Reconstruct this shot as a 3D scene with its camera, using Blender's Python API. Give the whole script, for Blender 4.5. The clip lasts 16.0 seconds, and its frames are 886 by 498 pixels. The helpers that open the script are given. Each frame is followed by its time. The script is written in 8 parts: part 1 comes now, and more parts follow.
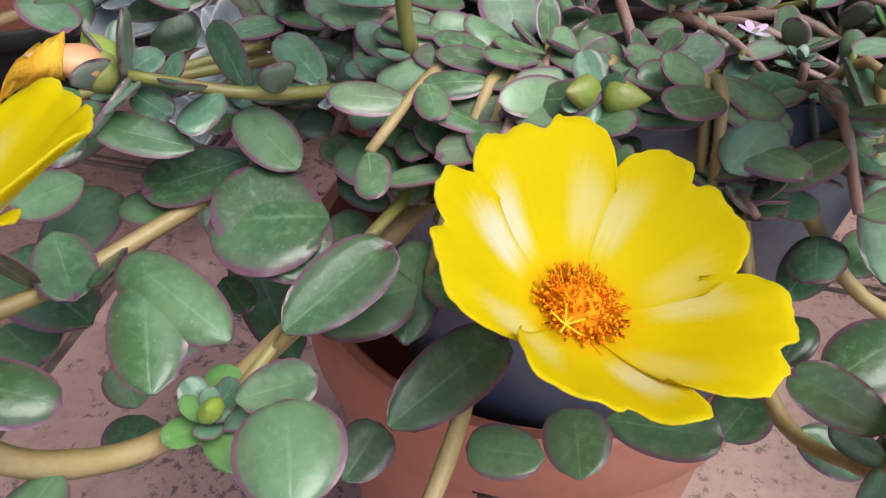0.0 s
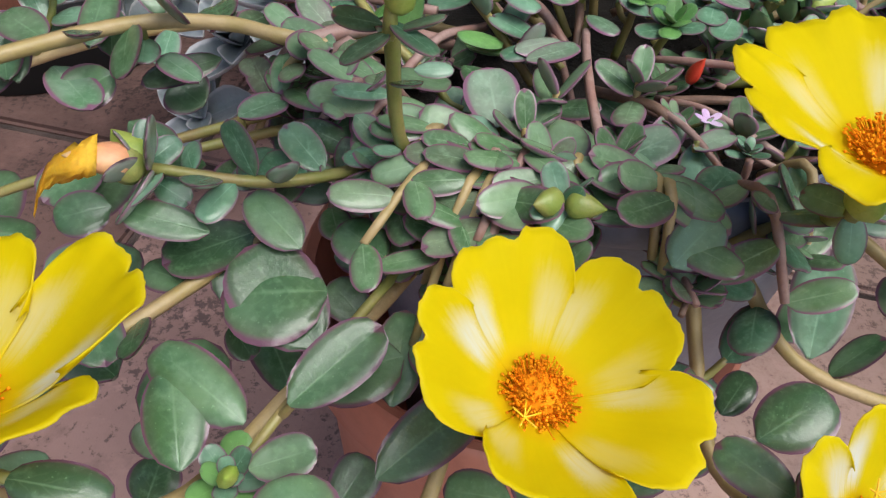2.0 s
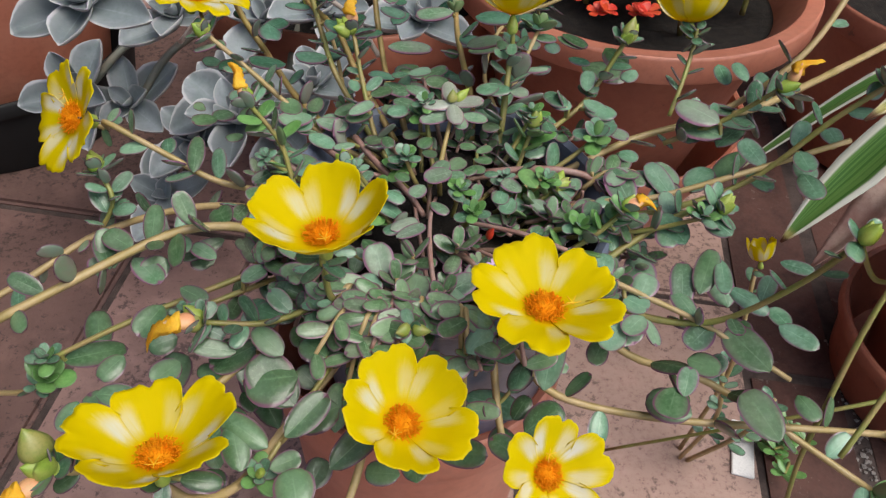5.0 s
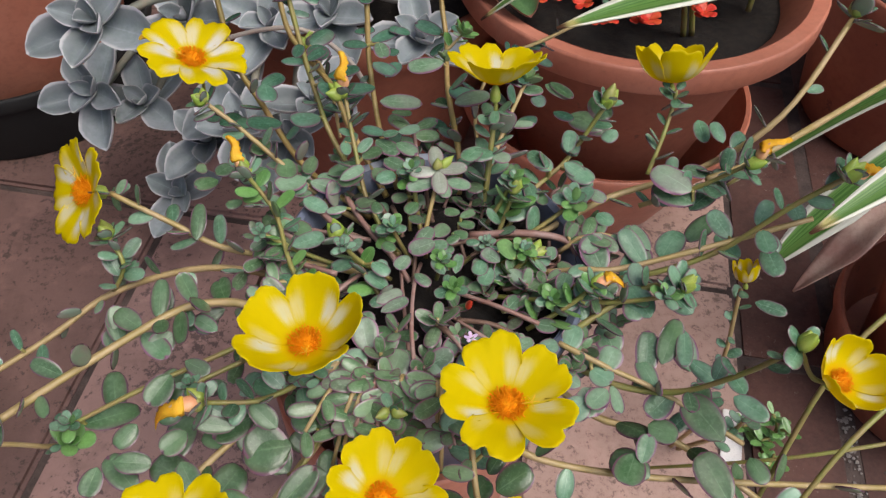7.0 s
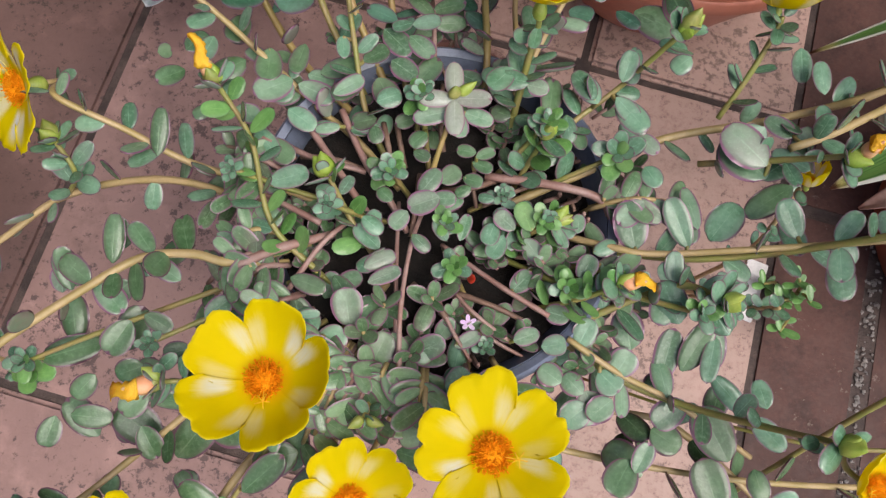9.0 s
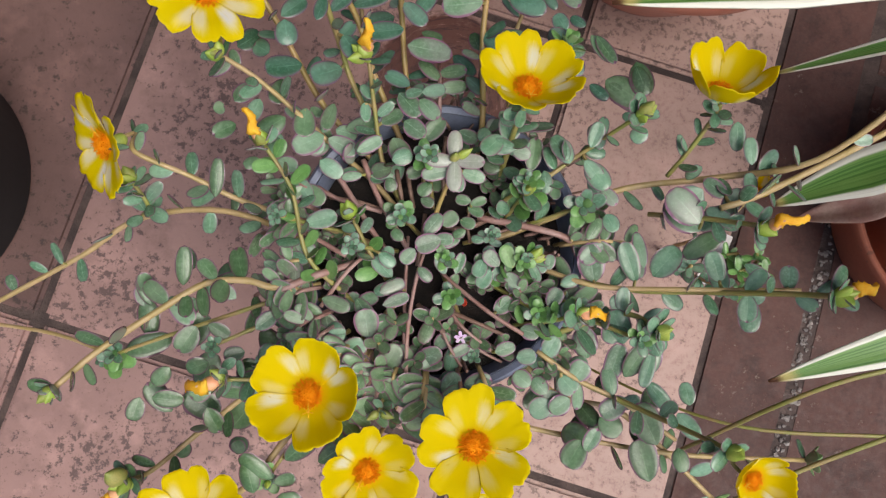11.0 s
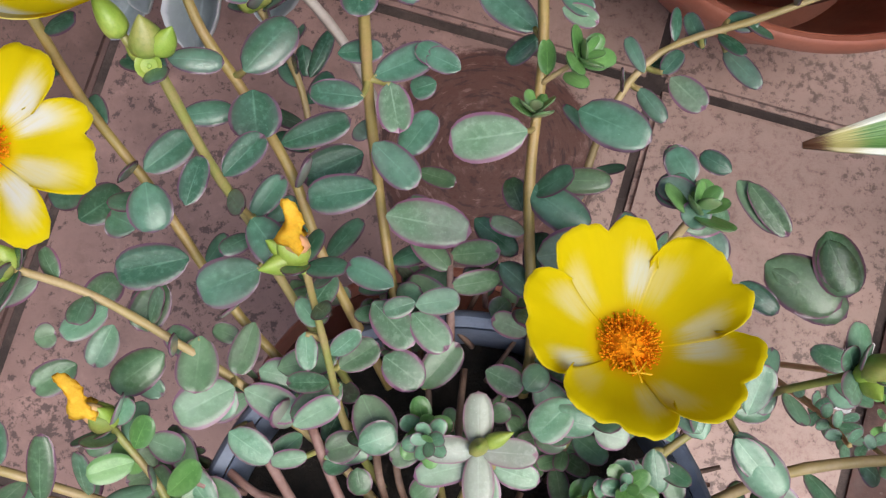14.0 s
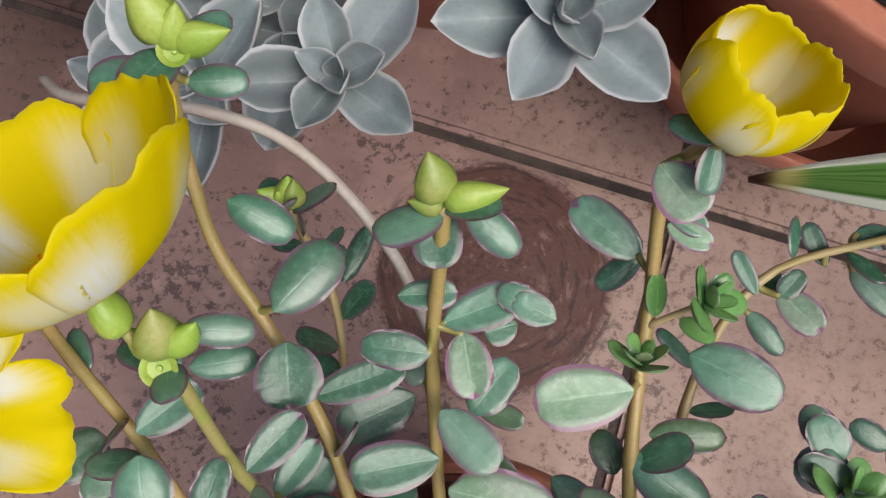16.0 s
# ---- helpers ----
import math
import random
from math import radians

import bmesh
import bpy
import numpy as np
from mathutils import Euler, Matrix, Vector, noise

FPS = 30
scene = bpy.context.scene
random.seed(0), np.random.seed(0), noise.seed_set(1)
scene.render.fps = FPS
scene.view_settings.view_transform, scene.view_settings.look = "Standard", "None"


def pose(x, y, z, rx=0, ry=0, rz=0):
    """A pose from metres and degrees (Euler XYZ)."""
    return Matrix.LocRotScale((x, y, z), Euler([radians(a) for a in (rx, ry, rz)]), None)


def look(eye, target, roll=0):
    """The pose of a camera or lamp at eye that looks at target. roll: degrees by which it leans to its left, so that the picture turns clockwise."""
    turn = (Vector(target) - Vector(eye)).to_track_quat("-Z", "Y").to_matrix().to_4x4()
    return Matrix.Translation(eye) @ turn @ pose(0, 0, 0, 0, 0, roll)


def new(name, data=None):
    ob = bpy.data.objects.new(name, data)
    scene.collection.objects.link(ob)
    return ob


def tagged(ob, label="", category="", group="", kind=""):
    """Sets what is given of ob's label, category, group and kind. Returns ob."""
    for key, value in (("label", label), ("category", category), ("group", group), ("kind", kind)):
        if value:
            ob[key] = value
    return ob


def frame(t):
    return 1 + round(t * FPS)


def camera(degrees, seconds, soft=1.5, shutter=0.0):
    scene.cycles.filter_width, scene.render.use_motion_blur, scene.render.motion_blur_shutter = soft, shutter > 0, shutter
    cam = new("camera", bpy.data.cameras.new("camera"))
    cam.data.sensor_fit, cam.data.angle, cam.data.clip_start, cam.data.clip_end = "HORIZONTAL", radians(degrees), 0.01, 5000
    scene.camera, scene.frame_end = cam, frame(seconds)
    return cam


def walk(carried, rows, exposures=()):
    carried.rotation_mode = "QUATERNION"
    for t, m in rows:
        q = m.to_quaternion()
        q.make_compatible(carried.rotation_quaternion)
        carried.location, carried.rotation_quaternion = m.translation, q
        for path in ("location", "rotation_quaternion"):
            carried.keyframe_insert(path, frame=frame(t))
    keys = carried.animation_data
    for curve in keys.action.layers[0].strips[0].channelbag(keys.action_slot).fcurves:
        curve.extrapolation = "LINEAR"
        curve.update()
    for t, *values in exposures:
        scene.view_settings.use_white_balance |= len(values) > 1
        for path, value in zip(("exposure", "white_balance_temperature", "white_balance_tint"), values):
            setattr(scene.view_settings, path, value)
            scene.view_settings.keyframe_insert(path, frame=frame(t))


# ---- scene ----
cam = camera(59.0, 16.0, soft=1.3)
# seconds, eye in metres, turn in degrees
PATH = [
    (0.0, 0.0005, 0.0013, 0.2966, 47.22, -1.01, 0.39),
    (0.5, -0.0012, -0.0017, 0.3041, 47.02, -1.36, 0.81),
    (1.0, -0.0029, -0.0019, 0.3087, 46.52, -1.86, 0.92),
    (1.5, -0.0027, 0.0005, 0.3120, 45.50, -2.15, 0.81),
    (2.0, 0.0009, 0.0019, 0.3164, 44.46, -2.29, 0.69),
    (2.5, 0.0070, 0.0025, 0.3231, 43.57, -2.65, 0.26),
    (3.0, 0.0025, -0.0097, 0.3363, 44.09, -3.12, -0.56),
    (3.5, -0.0087, -0.0369, 0.3713, 44.56, -3.54, -1.93),
    (4.0, -0.0150, -0.0499, 0.3838, 45.51, -3.72, -3.49),
    (4.5, -0.0050, -0.0516, 0.3940, 46.00, -3.32, -4.91),
    (4.7, 0.0000, -0.0520, 0.4000, 45.51, -3.07, -5.32),
    (7.0, 0.0200, -0.0305, 0.4538, 38.92, -1.50, -3.85),
    (7.5, 0.0196, -0.0194, 0.4601, 35.73, -1.68, -3.10),
    (8.0, 0.0213, -0.0099, 0.4689, 32.44, -1.63, -2.00),
    (8.5, 0.0359, 0.0367, 0.4478, 26.95, -1.86, -0.44),
    (9.0, 0.0299, 0.0626, 0.4566, 15.33, -2.17, 2.64),
    (9.2, 0.0235, 0.0690, 0.4680, 13.36, -2.75, 3.36),
    (11.3, 0.0265, 0.0925, 0.5220, 7.75, -2.45, 4.15),
    (11.5, 0.0324, 0.0922, 0.5201, 8.67, -1.96, 4.20),
    (12.0, 0.0390, 0.1110, 0.5053, 8.30, -1.26, 3.94),
    (12.5, 0.0315, 0.1319, 0.4708, 7.79, -0.43, 3.58),
    (13.0, 0.0326, 0.1530, 0.4347, 7.33, 0.24, 3.31),
    (13.5, 0.0328, 0.1663, 0.4180, 7.12, 0.79, 3.23),
    (14.0, 0.0314, 0.1784, 0.4006, 6.63, 1.10, 3.37),
    (14.5, 0.0270, 0.1927, 0.3786, 6.41, 0.56, 3.87),
    (15.0, 0.0195, 0.2029, 0.3706, 7.88, -0.48, 4.25),
    (15.5, 0.0185, 0.2122, 0.3727, 9.89, -0.89, 4.45),
    (16.0, 0.0129, 0.2127, 0.3747, 11.12, -1.07, 4.13),
]
walk(cam, [(t, pose(x, y, z, rx, ry, rz)) for t, x, y, z, rx, ry, rz in PATH], exposures=[(0, 0.66, 6150, 5), (2.5, 0.49, 6200, 5), (4, 0.39, 6400, 5), (8, 0.32, 6550, 10), (9, 0.46, 6550, 10), (11.5, 0.34, 6600, 10), (12.5, 0.43, 6550, 10), (13.5, 0.46, 6400, 8), (14.5, 0.53, 6100, 5), (15, 0.57, 6050, 4), (15.5, 0.54, 6250, 4), (16, 0.48, 6450, 4)])

import collections

# ---- light ----
world = bpy.data.worlds.new("overcast_sky")
scene.world = world
world.use_nodes = True
wn = world.node_tree.nodes
sky = wn.new("ShaderNodeTexSky")
sky.sky_type = "NISHITA"
sky.sun_disc = False
sky.sun_elevation, sky.sun_rotation = radians(62), radians(130)
sky.air_density, sky.dust_density = 1.0, 4.0
wn["Background"].inputs["Strength"].default_value = 0.13
world.node_tree.links.new(sky.outputs["Color"], wn["Background"].inputs["Color"])

sun_data = bpy.data.lights.new("sun", "SUN")
sun_data.energy, sun_data.angle, sun_data.color = 1.90, radians(40), (1.0, 0.97, 0.93)
sun = new("sun", sun_data)
sun.matrix_world = look((0.9, -0.75, 2.2), (0, 0, 0))


# ---- materials ----
def nodes_of(name):
    m = bpy.data.materials.new(name)
    m.use_nodes = True
    return m, m.node_tree.nodes, m.node_tree.links, m.node_tree.nodes["Principled BSDF"]


def add(nodes, kind, **values):
    n = nodes.new(kind)
    for k, v in values.items():
        if k == "operation":
            n.operation = v
        elif k == "blend":
            n.data_type, n.blend_type = "RGBA", v
        else:
            n.inputs[k].default_value = v
    return n


def mix(nodes, links, fac, a, b, blend="MIX"):
    """Mixes two colours (a tuple or a socket each) by a factor (a number or a socket)."""
    n = add(nodes, "ShaderNodeMix", blend=blend)
    for slot, v in ((0, fac), (6, a), (7, b)):
        if isinstance(v, bpy.types.NodeSocket):
            links.new(v, n.inputs[slot])
        elif slot == 0:
            n.inputs[0].default_value = v
        else:
            n.inputs[slot].default_value = (*v, 1)
    return n.outputs[2]


def mathn(nodes, links, op, a, b=0.5, clamp=False):
    n = nodes.new("ShaderNodeMath")
    n.operation, n.use_clamp = op, clamp
    for slot, v in ((0, a), (1, b)):
        if isinstance(v, bpy.types.NodeSocket):
            links.new(v, n.inputs[slot])
        else:
            n.inputs[slot].default_value = v
    return n.outputs[0]


def ramp(nodes, links, value, *stops):
    """A smooth step chain: stops of (position, grey)."""
    n = nodes.new("ShaderNodeValToRGB")
    n.color_ramp.interpolation = "EASE"
    while len(n.color_ramp.elements) < len(stops):
        n.color_ramp.elements.new(0.5)
    for e, (p, c) in zip(n.color_ramp.elements, stops):
        e.position = p
        e.color = (c, c, c, 1) if isinstance(c, (int, float)) else (*c, 1)
    links.new(value, n.inputs[0])
    return n.outputs[0]


def noise_of(nodes, links, scale, detail=3.0, rough=0.55, where="Object"):
    c = nodes.new("ShaderNodeTexCoord")
    t = add(nodes, "ShaderNodeTexNoise", Scale=scale, Detail=detail, Roughness=rough)
    links.new(c.outputs[where], t.inputs["Vector"])
    return t.outputs["Fac"]


def world_noise(nodes, links, scale, detail=3.0, rough=0.55):
    g = nodes.new("ShaderNodeNewGeometry")
    t = add(nodes, "ShaderNodeTexNoise", Scale=scale, Detail=detail, Roughness=rough)
    links.new(g.outputs["Position"], t.inputs["Vector"])
    return t.outputs["Fac"]


def bump_of(nodes, links, height, strength, distance, bsdf):
    b = add(nodes, "ShaderNodeBump", Strength=strength, Distance=distance)
    links.new(height, b.inputs["Height"])
    links.new(b.outputs["Normal"], bsdf.inputs["Normal"])


def leaf_material(name, green, pale, margin, margin_at, rough=0.42, random_node="object", grain=0.14, blush=0.35, tint=None, belly=None):
    m, n, l, b = nodes_of(name)
    uv = n.new("ShaderNodeUVMap")
    sep = n.new("ShaderNodeSeparateXYZ")
    l.new(uv.outputs["UV"], sep.inputs[0])
    # the underside lies beyond 2 on the map
    below = mathn(n, l, "GREATER_THAN", sep.outputs["X"], 1.5)
    two = mathn(n, l, "MULTIPLY", mathn(n, l, "SUBTRACT", sep.outputs["X"], mathn(n, l, "MULTIPLY", below, 2.0)), 2.0)
    across = mathn(n, l, "ABSOLUTE", mathn(n, l, "SUBTRACT", two, 1.0))
    edge = mathn(n, l, "MAXIMUM", across, ramp(n, l, sep.outputs["Y"], (0.0, 0.0), (0.8, 0.0), (1.0, 1.0)))
    if random_node == "object":
        rnd = n.new("ShaderNodeObjectInfo").outputs["Random"]
    else:
        rnd = n.new("ShaderNodeNewGeometry").outputs["Random Per Island"]
    fine = world_noise(n, l, 900.0, 3.0)
    broad = world_noise(n, l, 130.0, 3.0)
    col = mix(n, l, ramp(n, l, broad, (0.30, 0.0), (0.72, 0.75)), green, pale)
    col = mix(n, l, ramp(n, l, rnd, (0.14, 0.75), (0.45, 0.0)), col, [0.62 * c for c in green])
    col = mix(n, l, ramp(n, l, rnd, (0.74, 0.0), (1.0, 0.5)), col, [1.08 * c for c in pale])
    # some leaves are flushed with purple, in patches
    flush = mathn(n, l, "MULTIPLY", ramp(n, l, mathn(n, l, "FRACT", mathn(n, l, "MULTIPLY", rnd, 7.3)), (0.55, 0.0), (1.0, blush)), ramp(n, l, world_noise(n, l, 85.0, 2.0), (0.35, 0.2), (0.65, 1.0)))
    col = mix(n, l, flush, col, tint or [0.45 * a + 0.55 * b for a, b in zip((0.21, 0.12, 0.15), pale)])
    # faint mid vein
    wander = mathn(n, l, "MULTIPLY", mathn(n, l, "SUBTRACT", world_noise(n, l, 420.0, 3.0), 0.5), 0.9)
    vein = mathn(n, l, "MULTIPLY", ramp(n, l, mathn(n, l, "ADD", across, mathn(n, l, "MULTIPLY", wander, 0.12)), (0.0, 0.38), (0.07, 0.0)), ramp(n, l, sep.outputs["Y"], (0.35, 1.0), (0.9, 0.15)))
    slant = mathn(n, l, "ADD", mathn(n, l, "SUBTRACT", mathn(n, l, "MULTIPLY", sep.outputs["Y"], 4.5), mathn(n, l, "MULTIPLY", across, 2.2)), wander)
    side = ramp(n, l, mathn(n, l, "ABSOLUTE", mathn(n, l, "SUBTRACT", mathn(n, l, "FRACT", slant), 0.5)), (0.0, 0.16), (0.12, 0.0))
    col = mix(n, l, mathn(n, l, "MULTIPLY", side, ramp(n, l, across, (0.0, 1.0), (0.75, 0.0))), col, pale)
    col = mix(n, l, vein, col, [min(1, 1.35 * c) for c in pale])
    col = mix(n, l, ramp(n, l, fine, (0.45, 0.0), (0.75, 1.6 * grain)), col, [min(1, 1.5 * c) for c in pale])
    glint = world_noise(n, l, 2600.0, 1.0)
    col = mix(n, l, ramp(n, l, glint, (0.71, 0.0), (0.78, 1.4 * grain)), col, [min(1, 2.2 * c) for c in pale])
    mottle = world_noise(n, l, 520.0, 4.0, 0.65)
    col = mix(n, l, ramp(n, l, mottle, (0.30, 0.18), (0.52, 0.0)), col, [0.70 * c for c in green])
    under = mix(n, l, ramp(n, l, world_noise(n, l, 150.0, 3.0), (0.32, 0.15), (0.68, 0.85)), [0.8 * a + 0.04 for a in pale], belly or [0.5 * a + 0.5 * c for a, c in zip((0.26, 0.12, 0.16), pale)])
    col = mix(n, l, below, col, under)
    e2 = mathn(n, l, "ADD", edge, mathn(n, l, "MULTIPLY", mathn(n, l, "SUBTRACT", broad, 0.5), 0.14))
    col = mix(n, l, ramp(n, l, e2, (0.40, 0.0), (margin_at, 0.34)), col, [0.5 * a + 0.5 * c for a, c in zip(margin, green)])
    col = mix(n, l, ramp(n, l, e2, (margin_at - 0.07, 0.0), (margin_at + 0.07, 0.85)), col, margin)
    l.new(col, b.inputs["Base Color"])
    b.inputs["Roughness"].default_value = rough
    b.inputs["Specular IOR Level"].default_value = 0.42
    b.inputs["Subsurface Weight"].default_value = 0.12
    b.inputs["Subsurface Radius"].default_value = (0.0012, 0.002, 0.0008)
    bump_of(n, l, mathn(n, l, "ADD", fine, mathn(n, l, "MULTIPLY", vein, -0.6)), 0.20, 0.0003, b)
    return m


LEAF_OLD = leaf_material("mature_leaf", (0.054, 0.122, 0.050), (0.140, 0.232, 0.126), (0.135, 0.046, 0.092), 0.880, 0.25)
LEAF_BLUE = leaf_material("blue_green_leaf", (0.082, 0.190, 0.105), (0.205, 0.350, 0.240), (0.165, 0.075, 0.118), 0.895, 0.25)
LEAF_TEAL = leaf_material("teal_leaf", (0.036, 0.112, 0.064), (0.110, 0.222, 0.158), (0.120, 0.048, 0.090), 0.870, 0.24, blush=0.6)
LEAF_RIM = leaf_material("rimmed_leaf", (0.098, 0.198, 0.104), (0.240, 0.350, 0.245), (0.200, 0.070, 0.145), 0.84, 0.26, blush=0.9)
LEAF_YOUNG = leaf_material("young_leaf", (0.090, 0.230, 0.055), (0.185, 0.345, 0.115), (0.12, 0.20, 0.09), 0.9, 0.28)
LEAF_SILVER = leaf_material("silvery_leaf", (0.235, 0.275, 0.210), (0.340, 0.362, 0.315), (0.21, 0.10, 0.145), 0.88, 0.32)
LEAF_FILL = leaf_material("shoot_leaf", (0.088, 0.178, 0.078), (0.220, 0.325, 0.196), (0.18, 0.070, 0.130), 0.855, 0.26, "island", blush=0.55, tint=(0.175, 0.115, 0.125))
LEAF_PALE = leaf_material("waxy_grey_leaf", (0.180, 0.212, 0.222), (0.262, 0.292, 0.312), (0.45, 0.44, 0.46), 0.88, 0.5, "object", 0.02, 0.1, belly=(0.30, 0.32, 0.33))
LEAF_RED = leaf_material("begonia_leaf", (0.06, 0.14, 0.05), (0.12, 0.22, 0.09), (0.25, 0.07, 0.06), 0.8, 0.4)


def plain_material(name, colour, other, scale, rough, bump=0.2, depth=0.0005, metal=0.0, spots=None):
    m, n, l, b = nodes_of(name)
    broad, fine = world_noise(n, l, scale, 4.0), world_noise(n, l, scale * 9, 4.0, 0.65)
    col = mix(n, l, ramp(n, l, broad, (0.35, 0.0), (0.68, 1.0)), colour, other)
    col = mix(n, l, ramp(n, l, fine, (0.4, 0.0), (0.75, 0.4)), col, [0.7 * c for c in colour])
    if spots:
        at, tone = spots
        col = mix(n, l, ramp(n, l, world_noise(n, l, scale * 3.3, 5.0, 0.7), (at, 0.0), (at + 0.06, 0.8)), col, tone)
    l.new(col, b.inputs["Base Color"])
    b.inputs["Roughness"].default_value, b.inputs["Metallic"].default_value = rough, metal
    bump_of(n, l, fine, bump, depth, b)
    return m


STEM = plain_material("tan_stem", (0.42, 0.305, 0.155), (0.34, 0.255, 0.095), 160, 0.45)
STEM_TALL = plain_material("olive_tan_stem", (0.30, 0.225, 0.070), (0.36, 0.235, 0.095), 160, 0.42)
STEM_GREEN = plain_material("green_stem", (0.23, 0.24, 0.06), (0.30, 0.22, 0.09), 140, 0.42)
STEM_RED = plain_material("red_brown_stem", (0.27, 0.145, 0.120), (0.34, 0.225, 0.200), 150, 0.5)
STEM_DARK = plain_material("dark_old_stem", (0.15, 0.085, 0.062), (0.24, 0.15, 0.11), 180, 0.55, 0.4)
STEM_PALE = plain_material("bleached_stem", (0.46, 0.38, 0.33), (0.52, 0.45, 0.40), 120, 0.5)
BUD = plain_material("green_bud", (0.27, 0.40, 0.055), (0.40, 0.46, 0.10), 200, 0.38)
BUD_DULL = plain_material("olive_bud", (0.19, 0.25, 0.045), (0.30, 0.28, 0.085), 200, 0.42)
PEACH = plain_material("peach_calyx", (0.74, 0.34, 0.18), (0.62, 0.42, 0.20), 160, 0.42)
ORANGE = plain_material("withered_petal", (0.98, 0.50, 0.02), (1.0, 0.64, 0.05), 260, 0.5, 0.6)
ANTHER = plain_material("orange_stamen", (1.0, 0.33, 0.006), (1.0, 0.42, 0.012), 500, 0.8, 0.0)
ANTHER.node_tree.nodes["Principled BSDF"].inputs["Specular IOR Level"].default_value = 0.08
STIGMA = plain_material("yellow_stigma", (0.88, 0.46, 0.004), (0.90, 0.56, 0.006), 400, 0.5)
TERRACOTTA = plain_material("terracotta_plastic", (0.47, 0.165, 0.105), (0.53, 0.21, 0.140), 22, 0.42, 0.1, 0.0004, 0, (0.66, (0.30, 0.13, 0.09)))
TERRACOTTA_DARK = plain_material("old_and_shaded_terracotta", (0.32, 0.105, 0.065), (0.38, 0.14, 0.085), 18, 0.6, 0.25, 0.0006, 0, (0.62, (0.16, 0.07, 0.05)))
BLACK_PLASTIC = plain_material("black_plastic", (0.005, 0.005, 0.006), (0.008, 0.008, 0.009), 30, 0.75, 0.15)
GREY_PLASTIC = plain_material("blue_grey_plastic", (0.105, 0.125, 0.185), (0.16, 0.185, 0.255), 60, 0.36, 0.15)
SOIL = plain_material("dark_soil", (0.012, 0.009, 0.007), (0.03, 0.02, 0.015), 170, 0.9, 1.0, 0.003, 0, (0.68, (0.10, 0.06, 0.04)))
MORTAR = plain_material("dark_joint", (0.046, 0.032, 0.029), (0.094, 0.066, 0.058), 60, 0.9, 0.6, 0.002)
LIME = plain_material("white_mortar", (0.34, 0.31, 0.29), (0.17, 0.145, 0.135), 150, 0.9, 0.8, 0.002)
PAPER = plain_material("white_scrap", (0.70, 0.68, 0.68), (0.78, 0.76, 0.75), 90, 0.7)
RED = plain_material("red_blossom", (0.60, 0.03, 0.02), (0.68, 0.10, 0.03), 200, 0.5)
LILAC = plain_material("lilac_blossom", (0.55, 0.35, 0.60), (0.65, 0.5, 0.68), 200, 0.5)


def lit_through(m, share):
    """Thin tissue: part of the light passes."""
    n, l = m.node_tree.nodes, m.node_tree.links
    b = n["Principled BSDF"]
    tr, ms = n.new("ShaderNodeBsdfTranslucent"), n.new("ShaderNodeMixShader")
    l.new(b.inputs["Base Color"].links[0].from_socket, tr.inputs["Color"])
    ms.inputs[0].default_value = share
    l.new(b.outputs[0], ms.inputs[1])
    l.new(tr.outputs[0], ms.inputs[2])
    l.new(ms.outputs[0], n["Material Output"].inputs["Surface"])


lit_through(ANTHER, 0.25)
lit_through(ORANGE, 0.3)
lit_through(BUD, 0.15)


